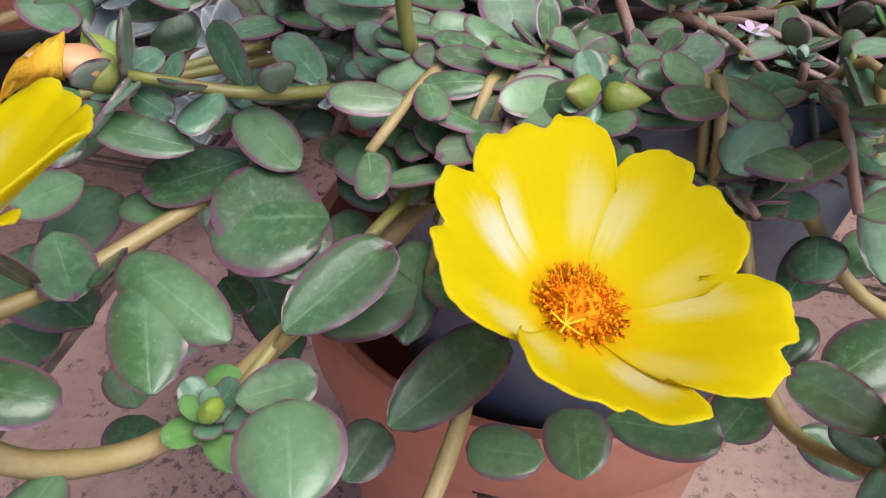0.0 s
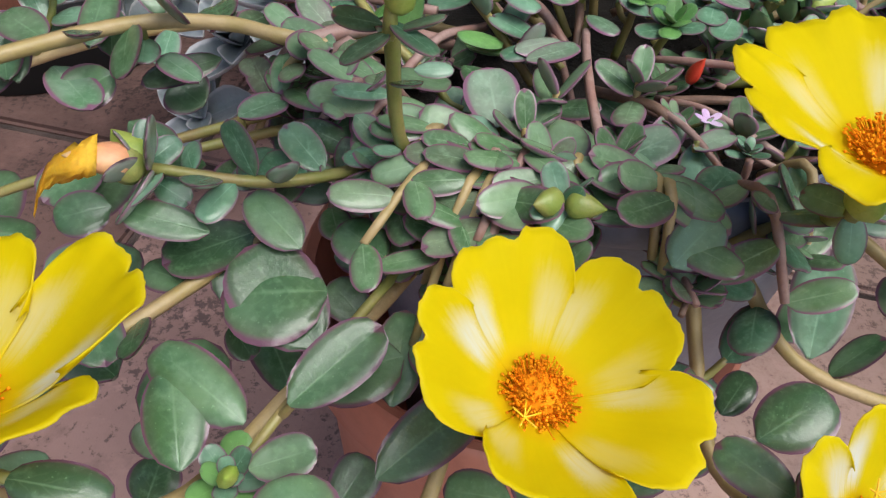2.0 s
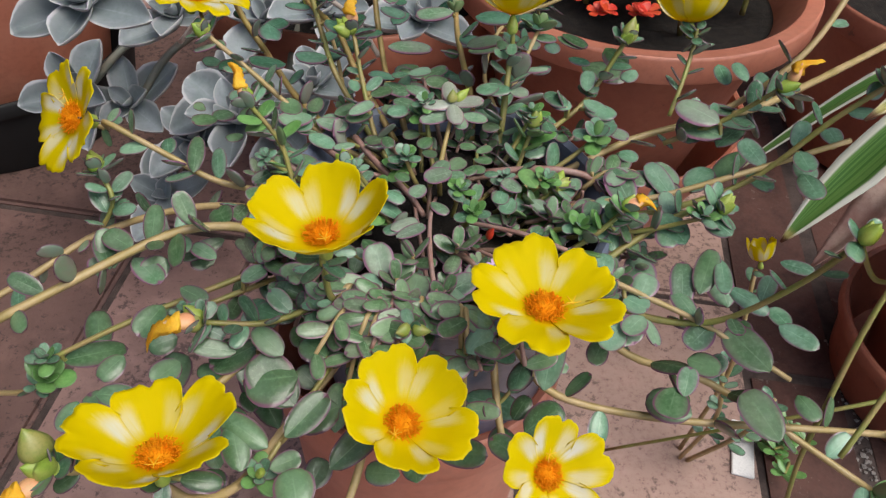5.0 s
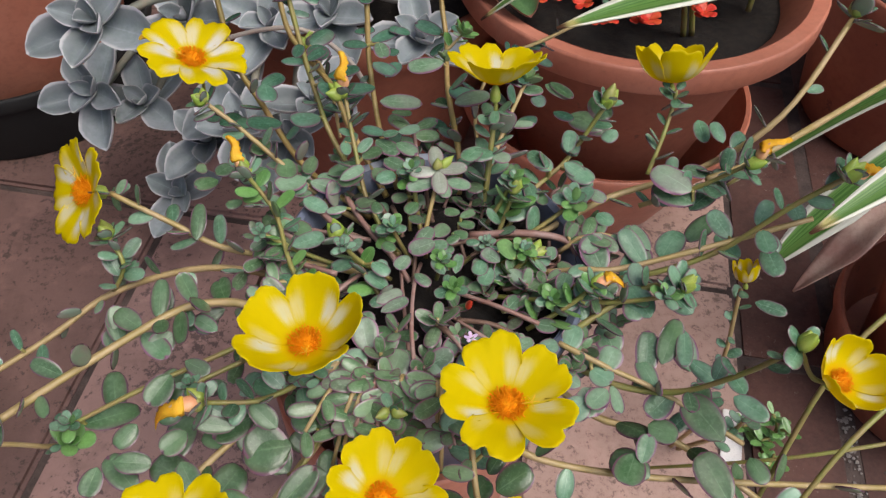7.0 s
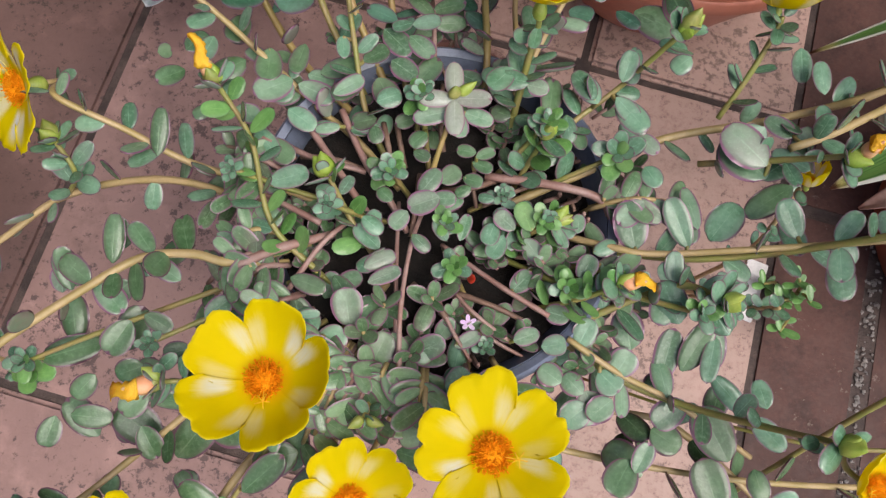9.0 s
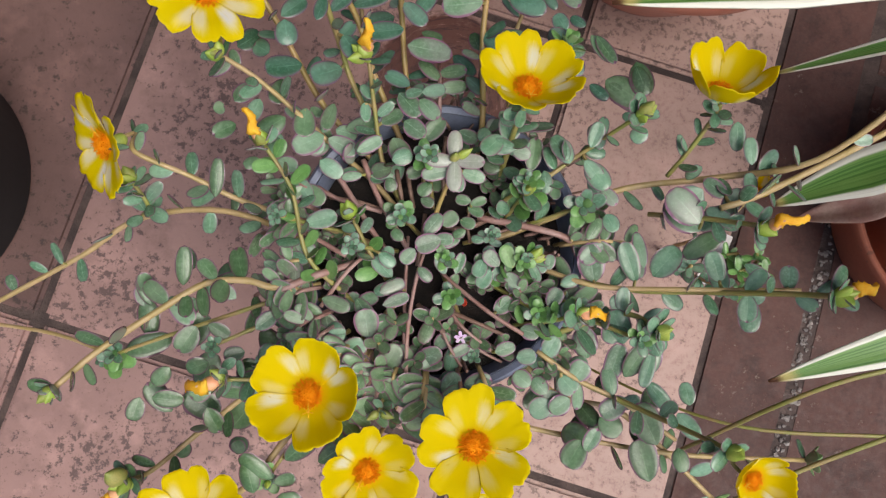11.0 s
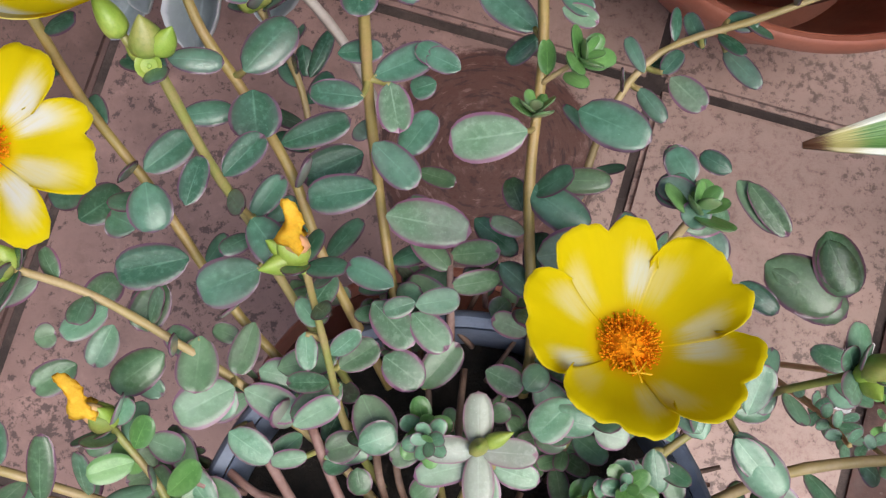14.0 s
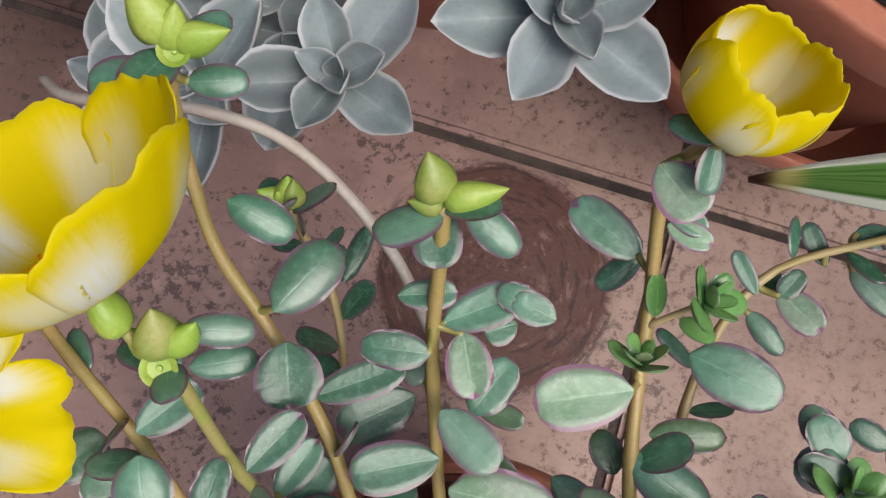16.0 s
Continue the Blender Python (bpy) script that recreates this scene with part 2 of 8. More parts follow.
def petal_material(name, yellow, white, amount):
    m, n, l, b = nodes_of(name)
    uv = n.new("ShaderNodeUVMap")
    sep = n.new("ShaderNodeSeparateXYZ")
    l.new(uv.outputs["UV"], sep.inputs[0])
    u, v = sep.outputs["X"], sep.outputs["Y"]
    across = mathn(n, l, "ABSOLUTE", mathn(n, l, "SUBTRACT", mathn(n, l, "MULTIPLY", u, 2.0), 1.0))
    broad = noise_of(n, l, 160.0, 3.0)
    streak_map = add(n, "ShaderNodeCombineXYZ")
    l.new(mathn(n, l, "MULTIPLY", u, 38.0), streak_map.inputs[0])
    l.new(mathn(n, l, "MULTIPLY", v, 3.0), streak_map.inputs[1])
    streak = add(n, "ShaderNodeTexNoise", Scale=1.0, Detail=3.0)
    l.new(streak_map.outputs[0], streak.inputs["Vector"])
    wander = mathn(n, l, "MULTIPLY", mathn(n, l, "SUBTRACT", broad, 0.5), 0.45)
    wide = amount > 0.9
    side = ramp(n, l, mathn(n, l, "ADD", across, wander), (0.22 if wide else 0.30, 0.0), (0.52 if wide else 0.58, 1.0), (0.84, 1.0), (1.0, 0.5 if wide else 0.25))
    fray = mathn(n, l, "MULTIPLY", mathn(n, l, "SUBTRACT", streak.outputs["Fac"], 0.5), 0.16)
    along = ramp(n, l, mathn(n, l, "ADD", v, fray), (0.26, 0.0), (0.46, 1.0), (0.66 if wide else 0.58, 1.0), (0.95 if wide else 0.84, 0.0))
    rnd = n.new("ShaderNodeObjectInfo").outputs["Random"]
    # one flank is whiter than the other, now this, now that
    other = mathn(n, l, "GREATER_THAN", mathn(n, l, "FRACT", mathn(n, l, "MULTIPLY", rnd, 5.7)), 0.5)
    flank = mathn(n, l, "ABSOLUTE", mathn(n, l, "SUBTRACT", u, other))
    one_side = ramp(n, l, flank, (0.35, 0.65 if wide else 0.45), (0.65, 1.0))
    share = ramp(n, l, rnd, (0.12, 0.75 if wide else 0.45), (0.6, 1.0))
    grainy = ramp(n, l, streak.outputs["Fac"], (0.25, 0.75), (0.60, 1.0))
    fac = mathn(n, l, "MULTIPLY", mathn(n, l, "MULTIPLY", mathn(n, l, "MULTIPLY", side, along), one_side), mathn(n, l, "MULTIPLY", share, grainy), True)
    deep = mix(n, l, ramp(n, l, v, (0.0, 1.0), (0.37, 0.0)), yellow, (0.88, 0.52, 0.006))
    deep = mix(n, l, ramp(n, l, streak.outputs["Fac"], (0.35, 0.0), (0.7, 0.10)), deep, [min(1, c * 0.86) for c in yellow])
    col = mix(n, l, fac, deep, white)
    col = mix(n, l, ramp(n, l, v, (0.97, 0.0), (1.0, 0.25)), col, (0.84, 0.70, 0.10))
    l.new(col, b.inputs["Base Color"])
    b.inputs["Roughness"].default_value = 0.6
    b.inputs["Specular IOR Level"].default_value = 0.06
    tr = n.new("ShaderNodeBsdfTranslucent")
    l.new(col, tr.inputs["Color"])
    ms = n.new("ShaderNodeMixShader")
    ms.inputs[0].default_value = 0.50
    l.new(b.outputs[0], ms.inputs[1])
    l.new(tr.outputs[0], ms.inputs[2])
    l.new(ms.outputs[0], n["Material Output"].inputs["Surface"])
    bump_of(n, l, streak.outputs["Fac"], 0.06, 0.0002, b)
    return m


PETAL = petal_material("yellow_petal", (0.80, 0.655, 0.0015), (0.82, 0.81, 0.66), 0.72)
PETAL_WHITE = petal_material("yellow_white_petal", (0.80, 0.660, 0.002), (0.84, 0.83, 0.78), 1.0)


def tile_material(name, base, other, dirt, spot_at, sand_light=0.0, rough=(0.36, 0.66), gloss=0.38):
    m, n, l, b = nodes_of(name)
    rnd = n.new("ShaderNodeObjectInfo").outputs["Random"]
    broad = world_noise(n, l, 9.0, 5.0, 0.6)
    fine = world_noise(n, l, 420.0, 4.0, 0.7)
    mid = world_noise(n, l, 170.0, 6.0, 0.75)
    patch = world_noise(n, l, 14.0, 3.0)
    col = mix(n, l, ramp(n, l, broad, (0.3, 0.0), (0.7, 1.0)), base, other)
    col = mix(n, l, ramp(n, l, rnd, (0.0, 0.0), (1.0, 0.35)), col, [0.75 * c for c in base])
    col = mix(n, l, ramp(n, l, fine, (0.35, 0.0), (0.8, 0.3)), col, [min(1, 1.3 * c) for c in other])
    blotch = world_noise(n, l, 38.0, 7.0, 0.7)
    col = mix(n, l, ramp(n, l, blotch, (0.49, 0.0), (0.68, 0.62)), col, [0.55 * c for c in base])
    col = mix(n, l, ramp(n, l, blotch, (0.30, 0.5), (0.42, 0.0)), col, [min(1, 1.35 * c) for c in base])
    wear = world_noise(n, l, 24.0, 6.0, 0.62)
    col = mix(n, l, ramp(n, l, wear, (0.50, 0.0), (0.68, 0.38)), col, [min(1, 1.6 * c) for c in base])
    # dark specks gather in patches
    specks = mathn(n, l, "ADD", mid, mathn(n, l, "MULTIPLY", mathn(n, l, "SUBTRACT", patch, 0.5), 0.45))
    col = mix(n, l, ramp(n, l, specks, (spot_at, 0.0), (spot_at + 0.08, 0.75)), col, dirt)
    # a round scuffed mark where a pot once stood
    g = n.new("ShaderNodeNewGeometry")
    off = n.new("ShaderNodeVectorMath")
    off.operation = "DISTANCE"
    l.new(g.outputs["Position"], off.inputs[0])
    off.inputs[1].default_value = (0.040, 0.275, 0)
    ring = mathn(n, l, "ADD", off.outputs["Value"], mathn(n, l, "MULTIPLY", mathn(n, l, "SUBTRACT", mid, 0.5), 0.02))
    scuff = mathn(n, l, "MULTIPLY", ramp(n, l, ring, (0.0, 0.92), (0.046, 0.95), (0.054, 1.0), (0.060, 0.0)), ramp(n, l, world_noise(n, l, 70.0, 5.0, 0.7), (0.30, 0.70), (0.48, 1.0)))
    # dry sandy wear beside the border, with brighter light at the right painted in
    place = n.new("ShaderNodeSeparateXYZ")
    l.new(g.outputs["Position"], place.inputs[0])
    worn = mathn(n, l, "ADD", place.outputs["X"], mathn(n, l, "MULTIPLY", mathn(n, l, "SUBTRACT", patch, 0.5), 0.10))
    col = mix(n, l, mathn(n, l, "MULTIPLY", ramp(n, l, worn, (0.0, 0.0), (0.10, sand_light)), ramp(n, l, mid, (0.45, 1.0), (0.62, 0.3))), col, (0.46, 0.325, 0.268))
    col = mix(n, l, scuff, col, (0.090, 0.034, 0.025))
    around = n.new("ShaderNodeVectorMath")
    around.operation = "SUBTRACT"
    l.new(g.outputs["Position"], around.inputs[0])
    around.inputs[1].default_value = (0.040, 0.275, 0)
    polar = n.new("ShaderNodeSeparateXYZ")
    l.new(around.outputs["Vector"], polar.inputs[0])
    arc = n.new("ShaderNodeCombineXYZ")
    l.new(mathn(n, l, "MULTIPLY", mathn(n, l, "ARCTAN2", polar.outputs["Y"], polar.outputs["X"]), 2.2), arc.inputs[0])
    l.new(mathn(n, l, "MULTIPLY", off.outputs["Value"], 230.0), arc.inputs[1])
    scratch = add(n, "ShaderNodeTexNoise", Scale=1.0, Detail=5.0, Roughness=0.65)
    l.new(arc.outputs[0], scratch.inputs["Vector"])
    marks = mathn(n, l, "MULTIPLY", ramp(n, l, off.outputs["Value"], (0.0, 0.7), (0.056, 1.0), (0.064, 0.0)), ramp(n, l, scratch.outputs["Fac"], (0.52, 0.0), (0.60, 0.85)))
    col = mix(n, l, marks, col, (0.045, 0.02, 0.018))
    pale_marks = mathn(n, l, "MULTIPLY", ramp(n, l, off.outputs["Value"], (0.0, 1.0), (0.054, 1.0), (0.060, 0.0)), ramp(n, l, scratch.outputs["Fac"], (0.34, 0.30), (0.42, 0.0)))
    col = mix(n, l, pale_marks, col, (0.42, 0.27, 0.23))
    l.new(col, b.inputs["Base Color"])
    b.inputs["Specular IOR Level"].default_value = gloss
    l.new(ramp(n, l, mid, (0.3, rough[0]), (0.7, rough[1])), b.inputs["Roughness"])
    bump_of(n, l, mathn(n, l, "ADD", mid, mathn(n, l, "MULTIPLY", fine, 0.4)), 0.3, 0.0015, b)
    return m


TILE = tile_material("pink_clay_tile", (0.325, 0.200, 0.176), (0.232, 0.140, 0.126), (0.05, 0.036, 0.034), 0.545, 0.55)
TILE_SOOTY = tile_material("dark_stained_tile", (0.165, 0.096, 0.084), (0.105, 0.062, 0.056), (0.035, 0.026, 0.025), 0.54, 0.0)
SLATE = tile_material("dark_border_tile", (0.058, 0.030, 0.026), (0.115, 0.054, 0.044), (0.19, 0.15, 0.13), 0.62, 0.0, (0.42, 0.8), 0.25)


# ---- helpers ----
def mesh_of(name, verts, faces, uvs=None, smooth=True):
    me = bpy.data.meshes.new(name)
    me.from_pydata(verts, [], faces)
    if uvs:
        layer = me.uv_layers.new(name="UVMap")
        for loop in me.loops:
            layer.data[loop.index].uv = uvs[loop.vertex_index]
    me.polygons.foreach_set("use_smooth", [smooth] * len(me.polygons))
    me.update()
    return me


def sheet_of(name, verts, faces, uvs, thick):
    """A sheet with two sides and a rim."""
    flat = mesh_of(name, verts, faces)
    n = len(verts)
    back = [Vector(p) - v.normal * thick for p, v in zip(verts, flat.vertices)]
    count = collections.Counter(tuple(sorted((f[k - 1], f[k]))) for f in faces for k in range(len(f)))
    rim = [(f[k - 1], f[k]) for f in faces for k in range(len(f)) if count[tuple(sorted((f[k - 1], f[k])))] == 1]
    every = list(faces) + [tuple(n + i for i in f[::-1]) for f in faces] + [(b, a, n + a, n + b) for a, b in rim]
    bpy.data.meshes.remove(flat)
    return mesh_of(name, [Vector(p) for p in verts] + back, every, list(uvs) * 2)


def put(name, me, material, parent=None, m=None, label=""):
    """Links a mesh as one object; m is its pose in the world."""
    ob = new(name, me)
    if material and not me.materials:
        me.materials.append(material)
    if parent:
        ob.parent = parent
        ob.matrix_basis = (WORLD[parent.name].inverted() if parent.name in WORLD else Matrix()) @ (m or Matrix())
    elif m:
        ob.matrix_basis = m
    WORLD[ob.name] = m.copy() if m else Matrix()
    if label:
        tagged(ob, label)
    return ob


WORLD = {}


def thing(name, at, label, category, group="", kind=""):
    ob = new(name)
    ob.empty_display_size = 0.02
    ob.location = at
    WORLD[ob.name] = Matrix.Translation(at)
    return tagged(ob, label, category, group, kind)


def V(*p):
    return Vector(p)


def frame_to(at, along, normal, sx, sy, sz):
    """A pose whose y runs along, whose z is near normal, scaled."""
    y = Vector(along).normalized()
    x = y.cross(Vector(normal))
    if x.length < 1e-4:
        x = y.cross(V(0.3, 0.7, 0.1))
    x.normalize()
    z = x.cross(y)
    m = Matrix((x, y, z)).transposed().to_4x4()
    return Matrix.Translation(at) @ m @ Matrix.Diagonal((sx, sy, sz, 1))


def glide(points, steps):
    """Catmull-Rom through the points."""
    p = [Vector(q) for q in points]
    p = [2 * p[0] - p[1]] + p + [2 * p[-1] - p[-2]]
    out = []
    for i in range(1, len(p) - 2):
        for k in range(steps):
            t = k / steps
            a, b, c, d = p[i - 1 : i + 3]
            out.append(0.5 * (2 * b + (c - a) * t + (2 * a - 5 * b + 4 * c - d) * t * t + (3 * b - a - 3 * c + d) * t**3))
    return out + [p[-2]]


def tube_mesh(name, path, r0, r1, sides=8, knots=0.0):
    verts, faces = [], []
    ref = V(0.31, 0.17, 0.93)
    for i, p in enumerate(path):
        d = (path[min(i + 1, len(path) - 1)] - path[max(i - 1, 0)]).normalized()
        x = d.cross(ref).normalized()
        y = d.cross(x)
        f = i / (len(path) - 1)
        r = r0 + (r1 - r0) * f
        if knots and i % 5 == 2:
            r *= 1 + knots
        for s in range(sides):
            a = 2 * math.pi * s / sides
            # slight ridges along the stem
            q = r * (1.0 + (0.07 if s % 2 else -0.05))
            verts.append(p + x * (q * math.cos(a)) + y * (q * math.sin(a)))
    for i in range(len(path) - 1):
        for s in range(sides):
            t = (s + 1) % sides
            faces.append((i * sides + s, i * sides + t, (i + 1) * sides + t, (i + 1) * sides + s))
    faces.append(tuple(range(sides))[::-1])
    faces.append(tuple((len(path) - 1) * sides + s for s in range(sides)))
    return mesh_of(name, verts, faces)


def lathe_mesh(name, profile, sides=64, ring=False):
    """profile: (radius, height) pairs from the inside bottom round to the outside bottom."""
    verts, faces = [], []
    for r, z in profile:
        for s in range(sides):
            a = 2 * math.pi * s / sides
            verts.append((r * math.cos(a), r * math.sin(a), z))
    count = len(profile)
    for i in range(count if ring else count - 1):
        k = (i + 1) % count
        for s in range(sides):
            t = (s + 1) % sides
            faces.append((i * sides + s, k * sides + s, k * sides + t, i * sides + t))
    if not ring:
        faces.append(tuple(range(sides))[::-1])
        faces.append(tuple((count - 1) * sides + s for s in range(sides)))
    me = mesh_of(name, verts, faces)
    bm = bmesh.new()
    bm.from_mesh(me)
    bmesh.ops.recalc_face_normals(bm, faces=bm.faces)
    for e in bm.edges:
        if len(e.link_faces) == 2 and e.calc_face_angle(0) > radians(38):
            e.smooth = False
    bm.to_mesh(me)
    bm.free()
    return me


# ---- leaves ----
def leaf_mesh(name, widest, tip, curl, cup, thick, nick=0.0, waist=0.10, rows=10, cols=10):
    """A thick leaf, 1 long in y and 1 wide in x: widest is where along it is widest, tip how pointed it ends."""
    verts, uvs, faces = [], [], []

    def half(v):
        if v < widest:
            f = v / widest
            w = waist + (1 - waist) * (1 - (1 - f) ** 2.1) ** 0.62
        else:
            f = (v - widest) / (1 - widest)
            w = (1 - f ** (2.2 - 0.7 * tip)) ** (0.50 + 0.40 * tip)
        return 0.5 * max(w, 0.0)

    for top in (1, 0):
        for i in range(rows + 1):
            v = i / rows
            v = v if v < 0.5 else 1 - (1 - v) ** 1.35 * 0.5 / 0.5**1.35
            w = half(v)
            for j in range(cols + 1):
                u = -1 + 2 * j / cols
                x = u * w
                y = v - nick * 0.06 * math.exp(-((u / 0.3) ** 2)) * (v > 0.9)
                rim = math.sqrt(max(0.0, 1 - abs(u) ** 3.6)) * math.sin(math.pi * min(1, max(0.02, 0.04 + v * 0.96))) ** 0.28 - 0.035 * math.exp(-((u / 0.25) ** 2))
                z = curl * (v * v - 0.3 * v) + cup * (u * u) * w * 2
                if top:
                    z += thick * 0.42 * rim
                else:
                    z -= thick * rim * 0.8
                verts.append((x, y, z))
                uvs.append((j / cols + (0 if top else 2), v))
    n = (rows + 1) * (cols + 1)
    for k in (0, 1):
        for i in range(rows):
            for j in range(cols):
                a = k * n + i * (cols + 1) + j
                q = (a, a + 1, a + cols + 2, a + cols + 1)
                faces.append(q if k == 0 else q[::-1])
    for i in range(rows):
        for j in (0, cols):
            a, b = i * (cols + 1) + j, (i + 1) * (cols + 1) + j
            faces.append((a, b, b + n, a + n) if j == 0 else (b, a, a + n, b + n))
    return mesh_of(name, verts, faces, uvs)


def leaf_set(material, tag):
    kinds = []
    for k, (widest, tip, curl, cup, thick) in enumerate(((0.57, 0.0, 0.05, 0.03, 0.11), (0.53, 0.04, -0.10, -0.03, 0.12), (0.60, 0.0, 0.12, 0.05, 0.12), (0.50, 0.10, -0.04, 0.03, 0.11), (0.55, 0.0, -0.14, -0.06, 0.12), (0.58, 0.0, 0.02, 0.06, 0.11))):
        me = leaf_mesh(tag, widest, tip, curl, cup, thick, nick=(k == 5))
        me.materials.append(material)
        kinds.append(me)
    return kinds


OLD, BLUE, YOUNG = leaf_set(LEAF_OLD, "mature_leaf"), leaf_set(LEAF_BLUE, "blue_green_leaf"), leaf_set(LEAF_YOUNG, "young_leaf")
RIMMED, TEAL, PALE_LEAVES = leaf_set(LEAF_RIM, "rimmed_leaf"), leaf_set(LEAF_TEAL, "teal_leaf"), leaf_set(LEAF_SILVER, "silvery_leaf")
rng = random.Random(7)


BLOOMS = []


def in_bloom(at, along, length):
    """Whether a leaf would grow into an open flower."""
    way = Vector(along).normalized() * length
    for c, n, r in BLOOMS:
        for f in (0.0, 0.5, 1.0):
            p = Vector(at) + way * f - c
            if p.dot(n) > 0.12 * r and (p - n * r * 0.6).length < 1.06 * r:
                return True
    return False


def leaf(parent, at, along, normal, length, width, kinds=None):
    if in_bloom(at, along, length):
        return None
    me = rng.choice(kinds or BLUE)
    # those on the tall stems at the back are bluer
    if me in BLUE and at[1] > 0.186 and -0.07 < at[0] < 0.10:
        me = TEAL[BLUE.index(me)]
    elif me in RIMMED and at[1] > 0.186 and -0.07 < at[0] < 0.10 and rng.random() < 0.6:
        me = TEAL[RIMMED.index(me)]
    m = frame_to(at, along, normal, width, length, 0.5 * (length + width))
    return put("leaf", me, None, parent, m)


def spray(parent, path, count, size, kinds, start=0.15, end=1.0, spread=0.9, lift=0.25, ratio=0.62, turn=None, shrink=0.35, sag=0.0):
    """Leaves along a stem, one after another round it, smaller to the tip."""
    a = rng.uniform(0, 6.28) if turn is None else turn
    for i in range(count):
        f = start + (end - start) * (i + rng.uniform(-0.2, 0.2)) / max(1, count - 1)
        f = min(max(f, 0.0), 0.999)
        k = f * (len(path) - 1)
        j = int(k)
        p = path[j].lerp(path[min(j + 1, len(path) - 1)], k - j)
        d = (path[min(j + 2, len(path) - 1)] - path[max(j - 1, 0)]).normalized()
        x = d.cross(V(0.1, 0.05, 1)).normalized() if abs(d.z) < 0.93 else V(1, 0.2, 0).normalized()
        y = d.cross(x).normalized()
        a += 3.14159 if i % 2 else 1.45 + rng.uniform(-0.3, 0.3)
        out = x * math.cos(a) + y * math.sin(a)
        out.z = out.z * 0.55 + lift - sag
        s = size * (1 - shrink * f) * rng.uniform(0.82, 1.15)
        way = (out.normalized() * spread + d * rng.uniform(0.15, 0.5)).normalized()
        normal = V(0, 0, 1) * 0.9 + d * 0.25 - out * 0.3 + V(rng.uniform(-0.55, 0.55), rng.uniform(-0.55, 0.55), 0)
        leaf(parent, p + out * 0.0008, way, normal, s, s * ratio * rng.uniform(0.9, 1.1), kinds)


def rosette(parent, at, axis, size, count=7, kinds=None, opened=0.75):
    """A tight whorl of young leaves at a tip."""
    axis = Vector(axis).normalized()
    x = axis.cross(V(0.2, 0.9, 0.15)).normalized()
    y = axis.cross(x)
    a = rng.uniform(0, 6.28)
    for i in range(count):
        f = i / count
        a += 2.399
        out = x * math.cos(a) + y * math.sin(a)
        o = opened * (1 - 0.65 * f)
        way = (out * o + axis * (1.05 - o)).normalized()
        s = size * (1 - 0.5 * f) * rng.uniform(0.9, 1.1)
        leaf(parent, Vector(at) + axis * (f * size * 0.25), way, axis - out * 0.4, s, s * 0.66, kinds or YOUNG)


# ---- flowers ----
def petal_mesh(seed, rise, belly, close=1.0, reach=0.72, lobe=0.085, gap=0.44, rows=16, cols=36):
    """One petal of a flower of radius 1, pointing along y: a spoon with two rounded lobes that roll back."""
    r2 = random.Random(seed)
    verts, uvs, faces = [], [], []
    ph = [r2.uniform(0, 6.28) for _ in range(7)]
    skew, grow_by, lean = r2.uniform(-0.22, 0.22), r2.uniform(0.95, 1.05), r2.uniform(-0.03, 0.03)
    deep, uneven = lobe * r2.uniform(0.7, 1.35), r2.uniform(-0.05, 0.05)
    roll = r2.uniform(0.06, 0.18)
    for i in range(rows + 1):
        v = i / rows
        for j in range(cols + 1):
            u = -1 + 2 * j / cols
            shoulder = max(0.0, abs(u) - 0.38) / 0.62
            edge = 1 - deep * math.exp(-(((u - skew) / 0.085) ** 2)) - gap * shoulder**2.4 + uneven * u
            edge += 0.014 * math.sin(5 * u + ph[0]) + 0.006 * math.sin(19 * u + ph[1]) + 0.005 * math.sin(43 * u + ph[5]) + 0.003 * math.sin(83 * u + ph[3])
            w = v * (1 - (1 - edge * grow_by) * v * v)
            # the profile is a bow from the base, out to the belly, then to the tip
            r = 0.06 * (1 - w) ** 2 + 2 * w * (1 - w) * belly + w * w * close
            z = 2 * w * (1 - w) * (0.28 if rise < 0.8 else 0.10) * rise + w * w * rise
            tip = max(0.0, w - 0.62) / 0.38
            r += roll * 0.45 * tip**2
            z -= roll * 0.75 * tip**2
            th = u * reach * (0.94 + 0.06 * v)
            flat = 0.80
            x, y = r * math.sin(th), r * (flat * math.cos(th) + (1 - flat))
            z += 0.028 * u * v + 0.050 * u * u * v * v + lean * v * v
            z += v**3 * 0.030 * math.sin(2.6 * u + ph[2]) + tip**2 * (0.020 * math.sin(9 * u + ph[4]) + 0.010 * math.sin(21 * u + ph[6]))
            verts.append((x, y, z))
            uvs.append((j / cols, v))
    for i in range(rows):
        for j in range(cols):
            a = i * (cols + 1) + j
            faces.append((a, a + 1, a + cols + 2, a + cols + 1))
    return sheet_of("petal", verts, faces, uvs, 0.010)


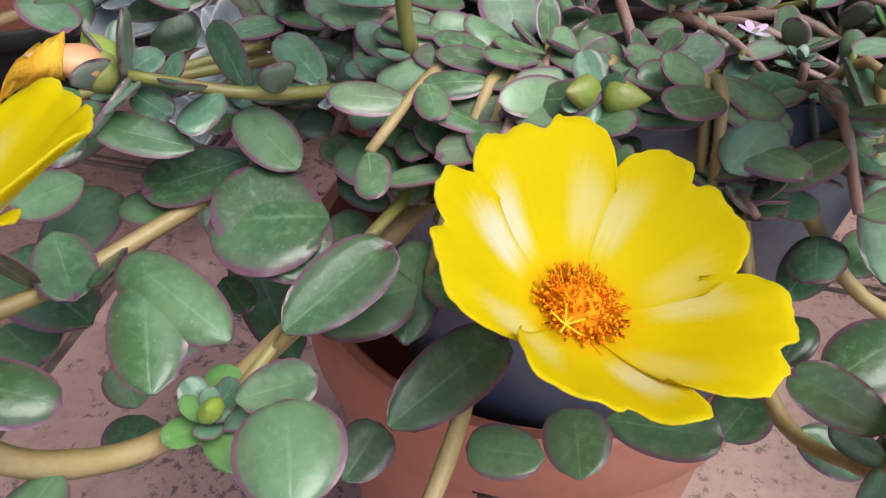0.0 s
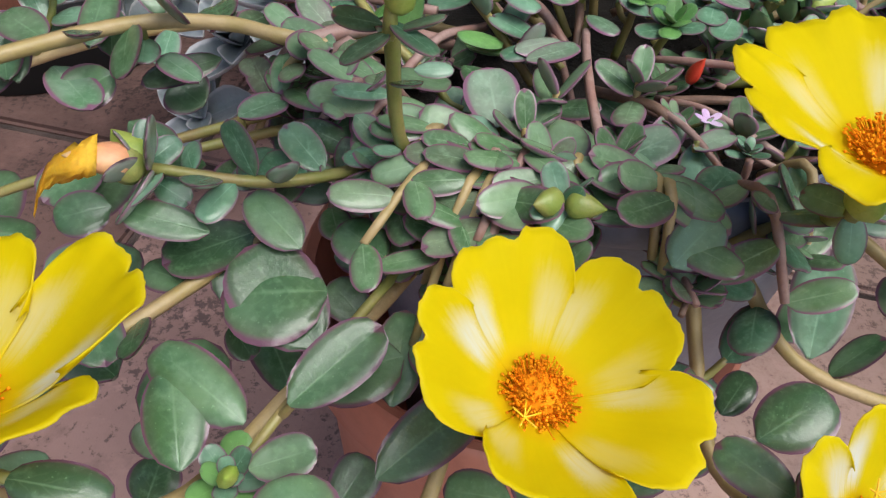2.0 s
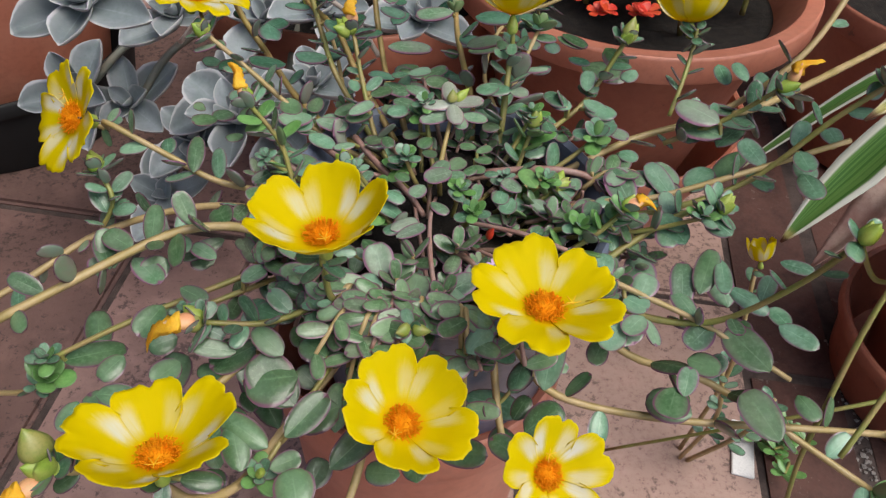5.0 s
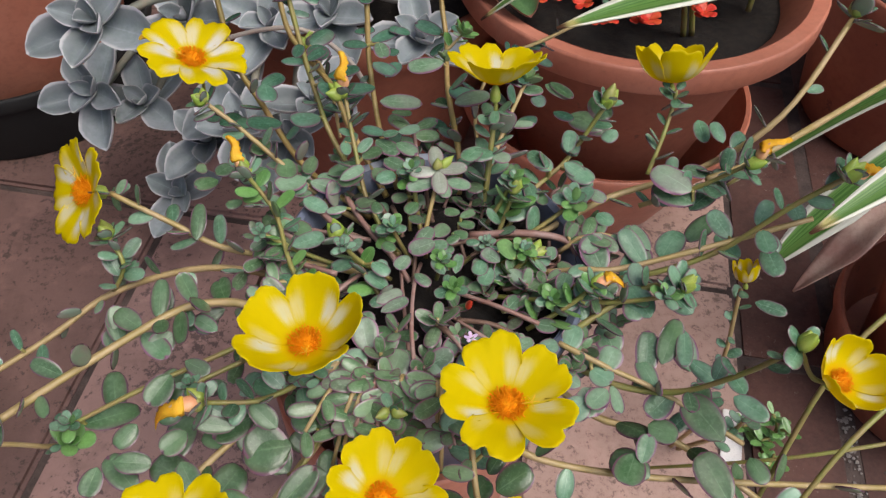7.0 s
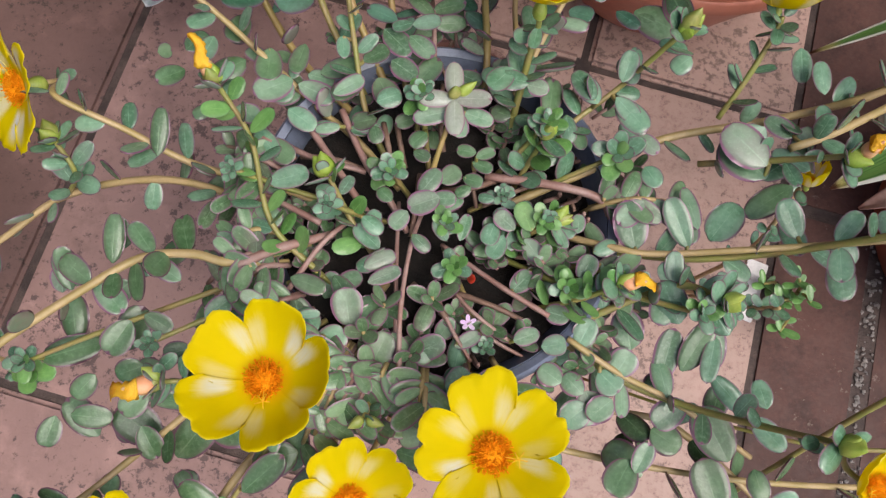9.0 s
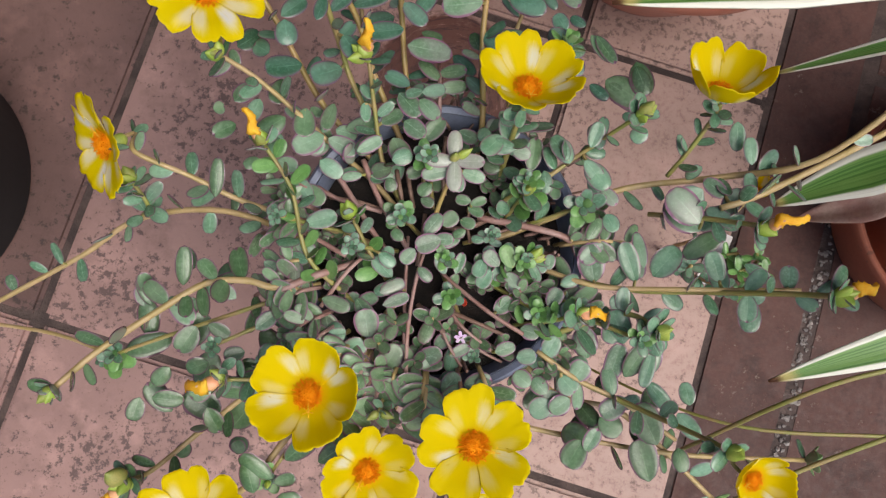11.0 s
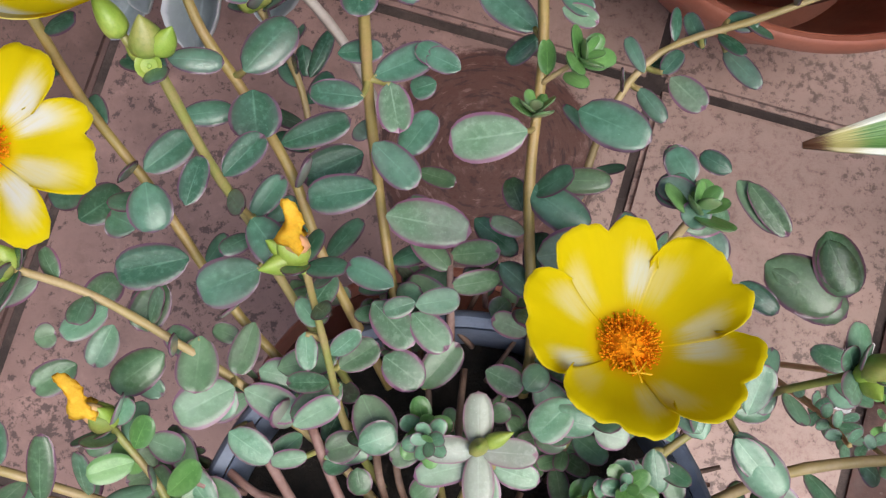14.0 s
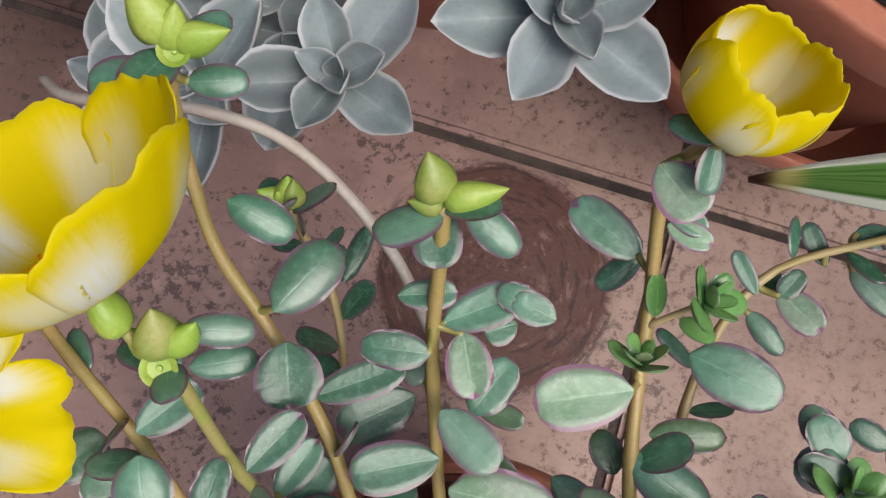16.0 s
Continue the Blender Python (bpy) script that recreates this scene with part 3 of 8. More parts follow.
def stamen_mesh(seed, count=400):
    """A round puff of thin filaments, each with a grain of pollen at its tip."""
    r2 = random.Random(seed)
    verts, faces = [], []
    for k in range(count):
        a, lean = 2.39996 * k + r2.uniform(-0.2, 0.2), math.sqrt((k + 0.5) / count) * 1.25
        h = r2.uniform(0.21, 0.28) if k % 3 else r2.uniform(0.15, 0.22)
        base = V(math.cos(a), math.sin(a), 0) * 0.05 * lean
        way = V(math.cos(a) * math.sin(lean), math.sin(a) * math.sin(lean), 0.18 + 0.8 * math.cos(lean))
        bend = V(r2.uniform(-0.03, 0.03), r2.uniform(-0.03, 0.03), r2.uniform(-0.03, 0.03))
        pts = [base, base + way * h * 0.55 + bend * 0.4, base + way * h + bend]
        o = len(verts)
        for p in pts:
            for s in range(3):
                verts.append(p + V(math.cos(2.1 * s), math.sin(2.1 * s), 0) * 0.006)
        for i in range(2):
            for s in range(3):
                t = (s + 1) % 3
                faces.append((o + 3 * i + s, o + 3 * i + t, o + 3 * i + 3 + t, o + 3 * i + 3 + s))
        tip, o, q = pts[-1], len(verts), r2.uniform(0.012, 0.018)
        verts += [tip + V(q, 0, 0), tip + V(-q, 0, 0), tip + V(0, q, 0), tip + V(0, -q, 0), tip + V(0, 0, q * 0.8), tip + V(0, 0, -q * 0.8)]
        for x in (0, 1):
            for y in (2, 3):
                for z in (4, 5):
                    faces.append((o + x, o + y, o + z))
    # the crowded middle of the tuft
    o = len(verts)
    for i in range(5):
        for j in range(12):
            q = 0.200 * math.cos(0.36 * i) * r2.uniform(0.97, 1.03)
            verts.append(V(q * math.cos(0.5236 * j), q * math.sin(0.5236 * j), 0.03 + 0.178 * math.sin(0.36 * i) * r2.uniform(0.97, 1.03)))
    for i in range(4):
        for j in range(12):
            k = (j + 1) % 12
            faces.append((o + 12 * i + j, o + 12 * i + k, o + 12 * i + 12 + k, o + 12 * i + 12 + j))
    faces.append(tuple(o + 48 + j for j in range(12)))
    me = mesh_of("stamen_tuft", verts, faces)
    bm = bmesh.new()
    bm.from_mesh(me)
    bmesh.ops.recalc_face_normals(bm, faces=bm.faces)
    bm.to_mesh(me)
    bm.free()
    me.materials.append(ANTHER)
    return me


STAMENS = [stamen_mesh(k) for k in range(3)]


def stigma_mesh():
    verts, faces = [], []
    base, top = V(0.02, 0.0, 0.05), V(0.40, 0.10, 0.28)
    arms = [(base, top, 0.009)] + [(top, top + V(0.13 * math.cos(a), 0.13 * math.sin(a), 0.05), 0.008) for a in (0.3, 1.5, 2.7, 4.0, 5.2)]
    for p, q, r in arms:
        o, d = len(verts), (q - p).normalized()
        x = d.cross(V(0.3, 0.1, 0.8)).normalized()
        y = d.cross(x)
        for c in (p, q):
            for s in range(5):
                verts.append(c + (x * math.cos(1.257 * s) + y * math.sin(1.257 * s)) * r)
        for s in range(5):
            t = (s + 1) % 5
            faces.append((o + s, o + t, o + 5 + t, o + 5 + s))
        faces.append(tuple(o + 5 + s for s in range(5)))
    me = mesh_of("stigma", verts, faces)
    me.materials.append(STIGMA)
    return me


STIGMA_MESH = stigma_mesh()


def bud_mesh(name, point, ridge=0.06, rows=9, sides=10):
    """A bud 1 long in y: two sepals clasp it, with a keel on each side."""
    verts, faces = [], []
    for i in range(rows + 1):
        v = i / rows
        r = 0.34 * math.sin(math.pi * v**0.72) ** (0.75 + 0.15 * point) * (1 - 0.15 * v) + 0.13 * (1 - v) ** 4 + 0.008
        for s in range(sides):
            a = 2 * math.pi * s / sides
            q = r * (1 + ridge * abs(math.cos(a)) ** 6 + 0.10 * math.cos(2 * a))
            verts.append((q * math.cos(a), v, q * math.sin(a)))
    for i in range(rows):
        for s in range(sides):
            t = (s + 1) % sides
            faces.append((i * sides + s, (i + 1) * sides + s, (i + 1) * sides + t, i * sides + t))
    faces += [tuple(range(sides)), tuple(rows * sides + s for s in range(sides))[::-1]]
    return mesh_of(name, verts, faces)


BUDS = []
for mat in (BUD, BUD_DULL):
    BUDS.append(bud_mesh("bud", 1.0, 0.12))
    BUDS[-1].materials.append(mat)
CALYX = bud_mesh("calyx", 0.2)
CALYX.materials.append(BUD)
CALYX_PEACH = bud_mesh("withered_calyx", 0.6)
CALYX_PEACH.materials.append(PEACH)


def withered_mesh(seed, bend):
    """Petals withered into a twisted, hooked rag, 1 long in y."""
    r2 = random.Random(seed)
    verts, faces, rows, sides = [], [], 12, 10
    for i in range(rows + 1):
        v = i / rows
        r = 0.17 * (1 - 0.55 * v) * (1.0 if v < 0.93 else 0.6)
        cx, cy, cz = 0.05 * math.sin(7 * v), math.sin(v * bend) / bend, (1 - math.cos(v * bend)) / bend
        for s in range(sides):
            a = 2 * math.pi * s / sides + 2.2 * v
            q = r * (1 + 0.38 * math.cos(3 * a + 5 * v) + r2.uniform(-0.12, 0.12))
            verts.append((cx + q * math.cos(a), cy + q * 0.3 * math.sin(a) * math.sin(v * bend), cz + q * math.sin(a)))
    for i in range(rows):
        for s in range(sides):
            t = (s + 1) % sides
            faces.append((i * sides + s, (i + 1) * sides + s, (i + 1) * sides + t, i * sides + t))
    faces += [tuple(range(sides)), tuple(rows * sides + s for s in range(sides))[::-1]]
    me = mesh_of("withered_petal", verts, faces)
    me.materials.append(ORANGE)
    return me


WITHERED = [withered_mesh(3, 0.5), withered_mesh(5, 1.6)]


def flower(plant, at, normal, radius, toward=None, rise=0.45, belly=0.5, close=1.0, shade="yellow", label="", reach=0.72, gap=0.44):
    """A flower whose cup opens along normal; at is the middle of its stamens, toward a point that one petal points to."""
    n = Vector(normal).normalized()
    base = Vector(at) - n * radius * 0.12
    BLOOMS.append((base, n, radius))
    up = Vector(toward) - base if toward else V(0.2, 1, 0)
    m = frame_to(base, up - n * up.dot(n), n, 1, 1, 1)
    head = put("flower", CALYX, None, plant, frame_to(base - n * radius * 0.40, n, V(1, 0.2, 0), radius * 0.36, radius * 0.44, radius * 0.36), label)
    for k in range(5):
        me = petal_mesh(rng.randint(0, 9999), rise, belly, close, reach, 0.08 if rise < 0.8 else 0.035, gap)
        me.materials.append(PETAL_WHITE if shade == "white" else PETAL)
        pm = m @ Matrix.Rotation(2 * math.pi * k / 5 + rng.uniform(-0.05, 0.05), 4, "Z") @ Matrix.Rotation(rng.uniform(-0.025, 0.025), 4, "X") @ Matrix.Diagonal((radius, radius, radius, 1))
        put("petal", me, None, head, pm)
    sm = m @ Matrix.Rotation(rng.uniform(0, 6), 4, "Z") @ Matrix.Diagonal((radius, radius, radius, 1))
    put("stamen_tuft", rng.choice(STAMENS), None, head, sm, "dense tuft of orange stamens")
    put("stigma", STIGMA_MESH, None, head, sm @ Matrix.Diagonal((0.85, 0.85, 0.95, 1)))
    return head


def bud(plant, at, way, length, fat=1.0, dull=False):
    return put("bud", BUDS[1 if dull else 0], None, plant, frame_to(at, way, V(0.6, -0.7, 0.4), length * fat, length, length * fat))


def withered(plant, at, way, length, hook=False, side=V(0, 0, -1)):
    """A spent flower: a peach calyx with the orange rag of its petals."""
    way = Vector(way).normalized()
    c = put("withered_flower", CALYX_PEACH, None, plant, frame_to(at, way, side, length * 0.52, length * 0.66, length * 0.46), "spent flower with twisted orange petals")
    put("withered_petal", WITHERED[1 if hook else 0], None, c, frame_to(Vector(at) + way * length * 0.34, way, side, length * 1.15, length * 0.90, length * 1.15))
    return c


def seed_cup(plant, at, way, size):
    """An open seed cup: a shallow green dish with a raised ring and a knob in its middle."""
    profile = [(0.02, 0.30), (0.16, 0.28), (0.20, 0.12), (0.62, 0.16), (0.86, 0.42), (1.0, 0.46), (0.96, 0.30), (0.55, -0.20), (0.22, -0.55), (0.18, -1.0)]
    me = lathe_mesh("seed_cup", [(r * size, z * size) for r, z in profile], 16)
    return put("seed_cup", me, BUD, plant, frame_to(Vector(at), V(0.3, 0.8, 0.1), way, 1, 1, 1))


# ---- the floor ----
AHEAD, RIGHT = V(0.229, 0.973, 0).normalized(), V(0.973, -0.229, 0).normalized()


def floor_at(n, s, z=0.0):
    """n: to the right across the joints, s: along them."""
    return RIGHT * n + AHEAD * s + V(0, 0, z)


ground = put("ground", mesh_of("ground", [(-60, -60, -0.0045), (60, -60, -0.0045), (60, 60, -0.0045), (-60, 60, -0.0045)], [(0, 1, 2, 3)]), MORTAR)
tagged(ground, "dark dirty mortar bed under the patio tiles", "ground", kind="structure")
floor = thing("floor", (0, 0, 0), "patio floor of worn pinkish clay tiles with dark joints", "floor", kind="structure")
FLOOR_TURN = Matrix((RIGHT, AHEAD, V(0, 0, 1))).transposed().to_4x4()


def slab_mesh(name, w, d, h, bevel):
    bm = bmesh.new()
    bmesh.ops.create_cube(bm, size=1)
    bmesh.ops.scale(bm, vec=(w, d, h), verts=bm.verts)
    bmesh.ops.translate(bm, vec=(0, 0, -h / 2), verts=bm.verts)
    bmesh.ops.bevel(bm, geom=[e for e in bm.edges if max(v.co.z for v in e.verts) > -h / 4], offset=bevel, segments=2, affect="EDGES")
    me = bpy.data.meshes.new(name)
    bm.to_mesh(me)
    bm.free()
    return me


tile_big, tile_cut = slab_mesh("tile", 0.2798, 0.2878, 0.012, 0.0028), slab_mesh("cut_tile", 0.1370, 0.2878, 0.012, 0.0028)
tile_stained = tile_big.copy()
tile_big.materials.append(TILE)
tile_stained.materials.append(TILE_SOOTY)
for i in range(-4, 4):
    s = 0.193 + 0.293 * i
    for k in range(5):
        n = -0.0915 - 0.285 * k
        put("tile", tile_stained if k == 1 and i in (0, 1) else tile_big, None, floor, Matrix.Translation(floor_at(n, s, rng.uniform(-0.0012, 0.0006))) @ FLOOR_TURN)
    put("tile", tile_cut, TILE, floor, Matrix.Translation(floor_at(0.122, s, rng.uniform(-0.001, 0.0005))) @ FLOOR_TURN)
border = thing("floor_border", floor_at(0.22, 0.2), "dark brown border strips of the patio with crumbling white mortar", "floor border", kind="structure")
strip = slab_mesh("border_tile", 0.060, 0.30, 0.012, 0.002)
strip_wide = slab_mesh("border_slab", 0.26, 0.30, 0.012, 0.002)
for i in range(-4, 4):
    s = 0.13 + 0.305 * i
    put("border_tile", strip, SLATE, border, Matrix.Translation(floor_at(0.224, s, -0.003)) @ FLOOR_TURN)
    for k in range(3):
        put("border_tile", strip_wide, SLATE, border, Matrix.Translation(floor_at(0.392 + 0.266 * k, s + 0.1, -0.004)) @ FLOOR_TURN)
# crumbs of white mortar along the joint of the border
verts, faces = [], []
for _ in range(400):
    c = floor_at(0.2575 + rng.gauss(0, 0.0028), rng.uniform(-0.15, 0.32), -0.0035)
    r, o, a = rng.uniform(0.0004, 0.0019), len(verts), rng.uniform(0, 6.28)
    for q in range(5):
        e = r * rng.uniform(0.6, 1.5)
        verts.append(c + V(e * math.cos(a + 1.257 * q), e * math.sin(a + 1.257 * q), 0))
    verts.append(c + V(rng.uniform(-0.3, 0.3), rng.uniform(-0.3, 0.3), rng.uniform(0.4, 0.9)) * r)
    faces += [(o + q, o + (q + 1) % 5, o + 5) for q in range(5)]
crumbs = put("mortar_crumbs", mesh_of("mortar_crumbs", verts, faces, smooth=False), LIME)
tagged(crumbs, "crumbling white mortar in the joint of the dark border", "mortar", kind="stuff")
scrap = put("white_scrap", slab_mesh("white_scrap", 0.013, 0.038, 0.0016, 0.0004), PAPER, None, Matrix.Translation(V(0.2275, 0.173, 0.0022)) @ pose(0, 0, 0, 0, 0, -20))
tagged(scrap, "small white scrap lying on the clay tiles", "scrap")


# ---- pots ----
def pot(name, at, rim, foot, height, material, label, lip=0.012, lip_width=0.004, soil=True, soil_drop=0.02, category="flower pot", group="", soil_mat=SOIL, wall=0.0028, rim_mat=None):
    base = thing(name, at, label, category, group)
    k = rim - lip_width
    prof = [(foot * 0.9, wall), (k - wall - 0.0012, height - lip), (rim - wall - lip_width * 0.4, height - 0.001), (rim - wall * 0.5, height), (rim - 0.0006, height - 0.0005), (rim, height - 0.002), (rim, height - lip + 0.0015), (rim - 0.001, height - lip), (k, height - lip - 0.0008), (k - 0.0005, height - lip - 0.003), (foot, 0.003), (foot - 0.002, 0)]
    put("pot_body", lathe_mesh("pot_body", prof[:3] + prof[7:]), material, base, Matrix.Translation(at))
    lip_profile = [(rim - wall - lip_width * 0.4 + 0.0004, height - 0.0012)] + prof[3:7] + [(rim - 0.001, height - lip - 0.0004), (k - 0.0004, height - lip - 0.0004)]
    put("rim", lathe_mesh("rim", lip_profile, ring=True), rim_mat or material, base, Matrix.Translation(at))
    if soil:
        r = (k - wall) - 0.0015
        z = height - soil_drop
        verts, faces, rings, sides = [V(0, 0, z)], [], 9, 36
        for i in range(1, rings + 1):
            for s in range(sides):
                a, q = 2 * math.pi * s / sides, r * i / rings
                p = V(q * math.cos(a), q * math.sin(a), z)
                p.z += 0.0035 * noise.noise(V(p.x * 90, p.y * 90, at[0] * 7)) * (1 if i < rings else 0)
                verts.append(p)
        for s in range(sides):
            t = (s + 1) % sides
            faces.append((0, 1 + s, 1 + t))
            for i in range(rings - 1):
                a = 1 + i * sides
                faces.append((a + s, a + sides + s, a + sides + t, a + t))
        put("soil", mesh_of("soil", verts, faces), soil_mat, base, Matrix.Translation(at), "dark moist potting soil")
    return base


CX, CY, SOIL_Z = 0.033, 0.132, 0.236
outer = pot("planter", (0.026, CY + 0.010, 0), 0.058, 0.046, 0.170, TERRACOTTA, "terracotta-coloured plastic planter holding a smaller pot", lip=0.022, lip_width=0.004, soil=False)
# the slot under the lip at the front
slot = put("slot", slab_mesh("slot", 0.014, 0.004, 0.004, 0.001), BLACK_PLASTIC, outer, Matrix.Translation(V(0.016, CY + 0.010 - 0.0507, 0.146)))
inner = pot("nursery_pot", (CX, CY, 0.10), 0.0525, 0.034, 0.146, GREY_PLASTIC, "blue-grey plastic nursery pot full of dark soil", lip=0.008, lip_width=0.0025, soil_drop=0.010, group="plastic pots")

# the shade under the rim is put into the bowl's darker body colour
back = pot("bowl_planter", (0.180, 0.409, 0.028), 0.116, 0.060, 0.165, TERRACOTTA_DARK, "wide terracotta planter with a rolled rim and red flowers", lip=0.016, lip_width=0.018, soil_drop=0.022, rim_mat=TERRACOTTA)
pot("saucer_pot", (0.176, 0.409, 0), 0.104, 0.068, 0.095, TERRACOTTA, "terracotta pot in which a wider planter stands", lip=0.012, lip_width=0.004, soil=False)
pot("rear_planter", (0.005, 0.485, 0), 0.115, 0.085, 0.16, TERRACOTTA_DARK, "old terracotta planter with grey succulents", lip=0.025, lip_width=0.006, soil_drop=0.01)
wall = put("wall_back", slab_mesh("wall_back", 6.0, 0.12, 2.4, 0.004), MORTAR, None, Matrix.Translation(V(1.80, 1.05, 2.4)) @ FLOOR_TURN)
tagged(wall, "plain dark plastered wall behind the pots", "wall", kind="structure")
wall_w = put("wall_side", slab_mesh("wall_side", 0.12, 6.0, 2.4, 0.004), MORTAR, None, Matrix.Translation(V(-1.822, -1.24, 2.4)) @ FLOOR_TURN)
tagged(wall_w, "plain dark plastered wall beside the pots", "wall", kind="structure")
pot("black_tub", (-0.295, 0.545, 0), 0.118, 0.105, 0.068, BLACK_PLASTIC, "black plastic tub with a terracotta pot set in it", lip=0.012, soil=False, group="black tubs")
pot("clay_pot", (-0.295, 0.545, 0.012), 0.124, 0.088, 0.19, TERRACOTTA, "dark terracotta pot set in a black tub", lip=0.03, lip_width=0.008)
pot("black_tub", (-0.320, 0.182, 0), 0.105, 0.088, 0.13, BLACK_PLASTIC, "black plastic tub standing on the clay tiles", lip=0.01, soil_drop=0.03, group="black tubs")
saucer = pot("saucer", (0.385, 0.213, -0.004), 0.086, 0.076, 0.052, TERRACOTTA_DARK, "deep brown saucer under an old clay pot", lip=0.010, lip_width=0.004, soil=False, category="saucer")
pot("clay_pot", (0.385, 0.213, 0), 0.076, 0.055, 0.13, TERRACOTTA_DARK, "old brown terracotta pot on the dark border", lip=0.02, lip_width=0.005)
pot("clay_pot", (0.465, 0.475, 0), 0.105, 0.08, 0.14, TERRACOTTA_DARK, "old brown terracotta pot on the dark border", lip=0.02, lip_width=0.005)


# ---- the flowering purslane ----
plant = thing("purslane", (CX, CY, SOIL_Z), "sprawling purslane with yellow and white flowers and fleshy leaves", "flowering plant")


STEMS = []


def stem(points, r0=0.0016, r1=0.0011, material=STEM, steps=6, parent=None, name="stem"):
    path = glide(points, steps)
    r0, r1 = 0.68 * r0, 0.68 * r1
    ob = put(name, tube_mesh(name, path, r0, r1, 8, 0.08), material, parent or plant, Matrix())
    STEMS.append((ob, path))
    return ob, path


def shoot(points, count=8, size=0.011, kinds=None, tip="rosette", r0=0.0016, r1=0.0011, material=STEM, tip_size=0.0085, bud_size=0.0065, **kw):
    """A stem with leaves along it, and a whorl of leaves at its tip."""
    ob, path = stem(points, r0, r1, material)
    if count:
        spray(ob, path, round(count * 1.45), size * 1.13, kinds or (BLUE + RIMMED), **kw)
    axis = (path[-1] - path[-3]).normalized()
    if tip == "rosette":
        rosette(ob, path[-1], axis + V(0, 0, 0.5), tip_size, 8)
    elif tip == "buds":
        rosette(ob, path[-1] - axis * 0.001, axis + V(0, 0, 0.3), tip_size, 5, BLUE, 0.9)
        for k in range(3):
            way = axis + V(rng.uniform(-0.6, 0.6), rng.uniform(-0.6, 0.6), rng.uniform(0.1, 0.6))
            bud(plant, path[-1], way, bud_size * rng.uniform(0.75, 1.1), 1.0, rng.random() < 0.3)
    elif tip == "whorl":
        rosette(ob, path[-1] - axis * 0.001, axis + V(0, 0, 0.2), tip_size * 0.8, 3, BLUE, 1.0)
    elif tip == "calyx":
        side = axis.cross(V(0.3, 0.8, 0.1)).normalized()
        for k in range(3):
            way = Matrix.Rotation(2.1 * k + count, 3, axis) @ side
            leaf(ob, path[-1] - axis * (0.003 + 0.0006 * k), way - axis * 0.45, axis + way * 0.3, 0.0065, 0.0038, BLUE)
    return ob, path


# the ten open flowers and their stems
shoot([(0.0300, 0.0980, 0.2380), (0.0240, 0.0780, 0.2220), (0.0165, 0.0620, 0.2260), (0.0129, 0.0570, 0.2300), (0.0133, 0.0540, 0.2355)], 0, 0.009, OLD, "none", start=0.3)
flower(plant, (0.0142, 0.0521, 0.2428), (0.28, -0.12, 1.0), 0.0156, (0.0079, 0.0678, 0.2515), 0.72, 0.68, gap=0.42)
shoot([(0.0200, 0.1120, 0.2390), (-0.0020, 0.0800, 0.2310), (-0.0170, 0.0590, 0.2290), (-0.0260, 0.0450, 0.2300), (-0.0345, 0.0380, 0.2365), (-0.0390, 0.0366, 0.2462), (-0.0384, 0.0360, 0.2530)], 2, 0.0095, OLD, "calyx", r0=0.0019, r1=0.0017)
flower(plant, (-0.0377, 0.0358, 0.2617), (-0.01, 0.30, 1.0), 0.0161, (-0.0436, 0.0578, 0.2624), 0.68, 0.66, gap=0.50)
shoot([(0.0160, 0.1060, 0.2390), (0.0040, 0.0920, 0.2430), (-0.0030, 0.0868, 0.2500), (-0.0042, 0.0845, 0.2680), (-0.0040, 0.0780, 0.2720), (-0.0038, 0.0782, 0.2765)], 3, 0.0065, BLUE, "calyx", material=STEM_GREEN, start=0.4, end=0.8, spread=1.1)
flower(plant, (-0.0036, 0.0790, 0.2822), (-0.10, 0.09, 1.0), 0.0153, (-0.0013, 0.0947, 0.2905), 0.82, 0.74)
shoot([(0.0330, 0.0980, 0.2340), (0.0368, 0.0810, 0.2345), (0.0440, 0.0808, 0.2395), (0.0510, 0.0790, 0.2460), (0.0505, 0.0710, 0.2540), (0.0487, 0.0664, 0.2595)], 6, 0.0085, BLUE, "calyx", material=STEM_GREEN, r0=0.0018, r1=0.0015, start=0.25, end=0.6)
flower(plant, (0.0484, 0.0658, 0.2684), (0.05, 0.07, 1.0), 0.0172, (0.0453, 0.0811, 0.2785), 0.50, 0.58, reach=0.72, gap=0.48)
shoot([(0.0420, 0.0920, 0.2320), (0.0430, 0.0620, 0.2160), (0.0470, 0.0480, 0.2220), (0.0467, 0.0453, 0.2270), (0.0478, 0.0435, 0.2304)], 4, 0.0105, OLD, "calyx")
flower(plant, (0.0486, 0.0388, 0.2374), (0.36, -0.60, 1.0), 0.0135, (0.051, 0.0488, 0.2485), 0.60, 0.58, 1.0, "white", "pale yellow flower with broad white patches", 0.72, 0.50)
shoot([(0.0150, 0.1300, 0.2400), (-0.0120, 0.1370, 0.2420), (-0.0380, 0.1430, 0.2430), (-0.0550, 0.1490, 0.2500), (-0.0720, 0.1540, 0.2590), (-0.0755, 0.1624, 0.2506), (-0.0783, 0.1608, 0.2531)], 8, 0.0095, BLUE + RIMMED, "calyx", end=0.7)
flower(plant, (-0.0828, 0.1552, 0.2605), (-0.66, -0.45, 0.58), 0.0172, (-0.072, 0.159, 0.263), 0.30, 0.55, 1.0, "white", "yellow and white flower, tilted and drooping", 0.72, 0.48)
shoot([(0.022, 0.140, 0.239), (0.008, 0.154, 0.242), (-0.003, 0.162, 0.243), (-0.017, 0.172, 0.251), (-0.033, 0.182, 0.262), (-0.044, 0.186, 0.271)], 10, 0.0095, BLUE + RIMMED, "buds", material=STEM, start=0.25)
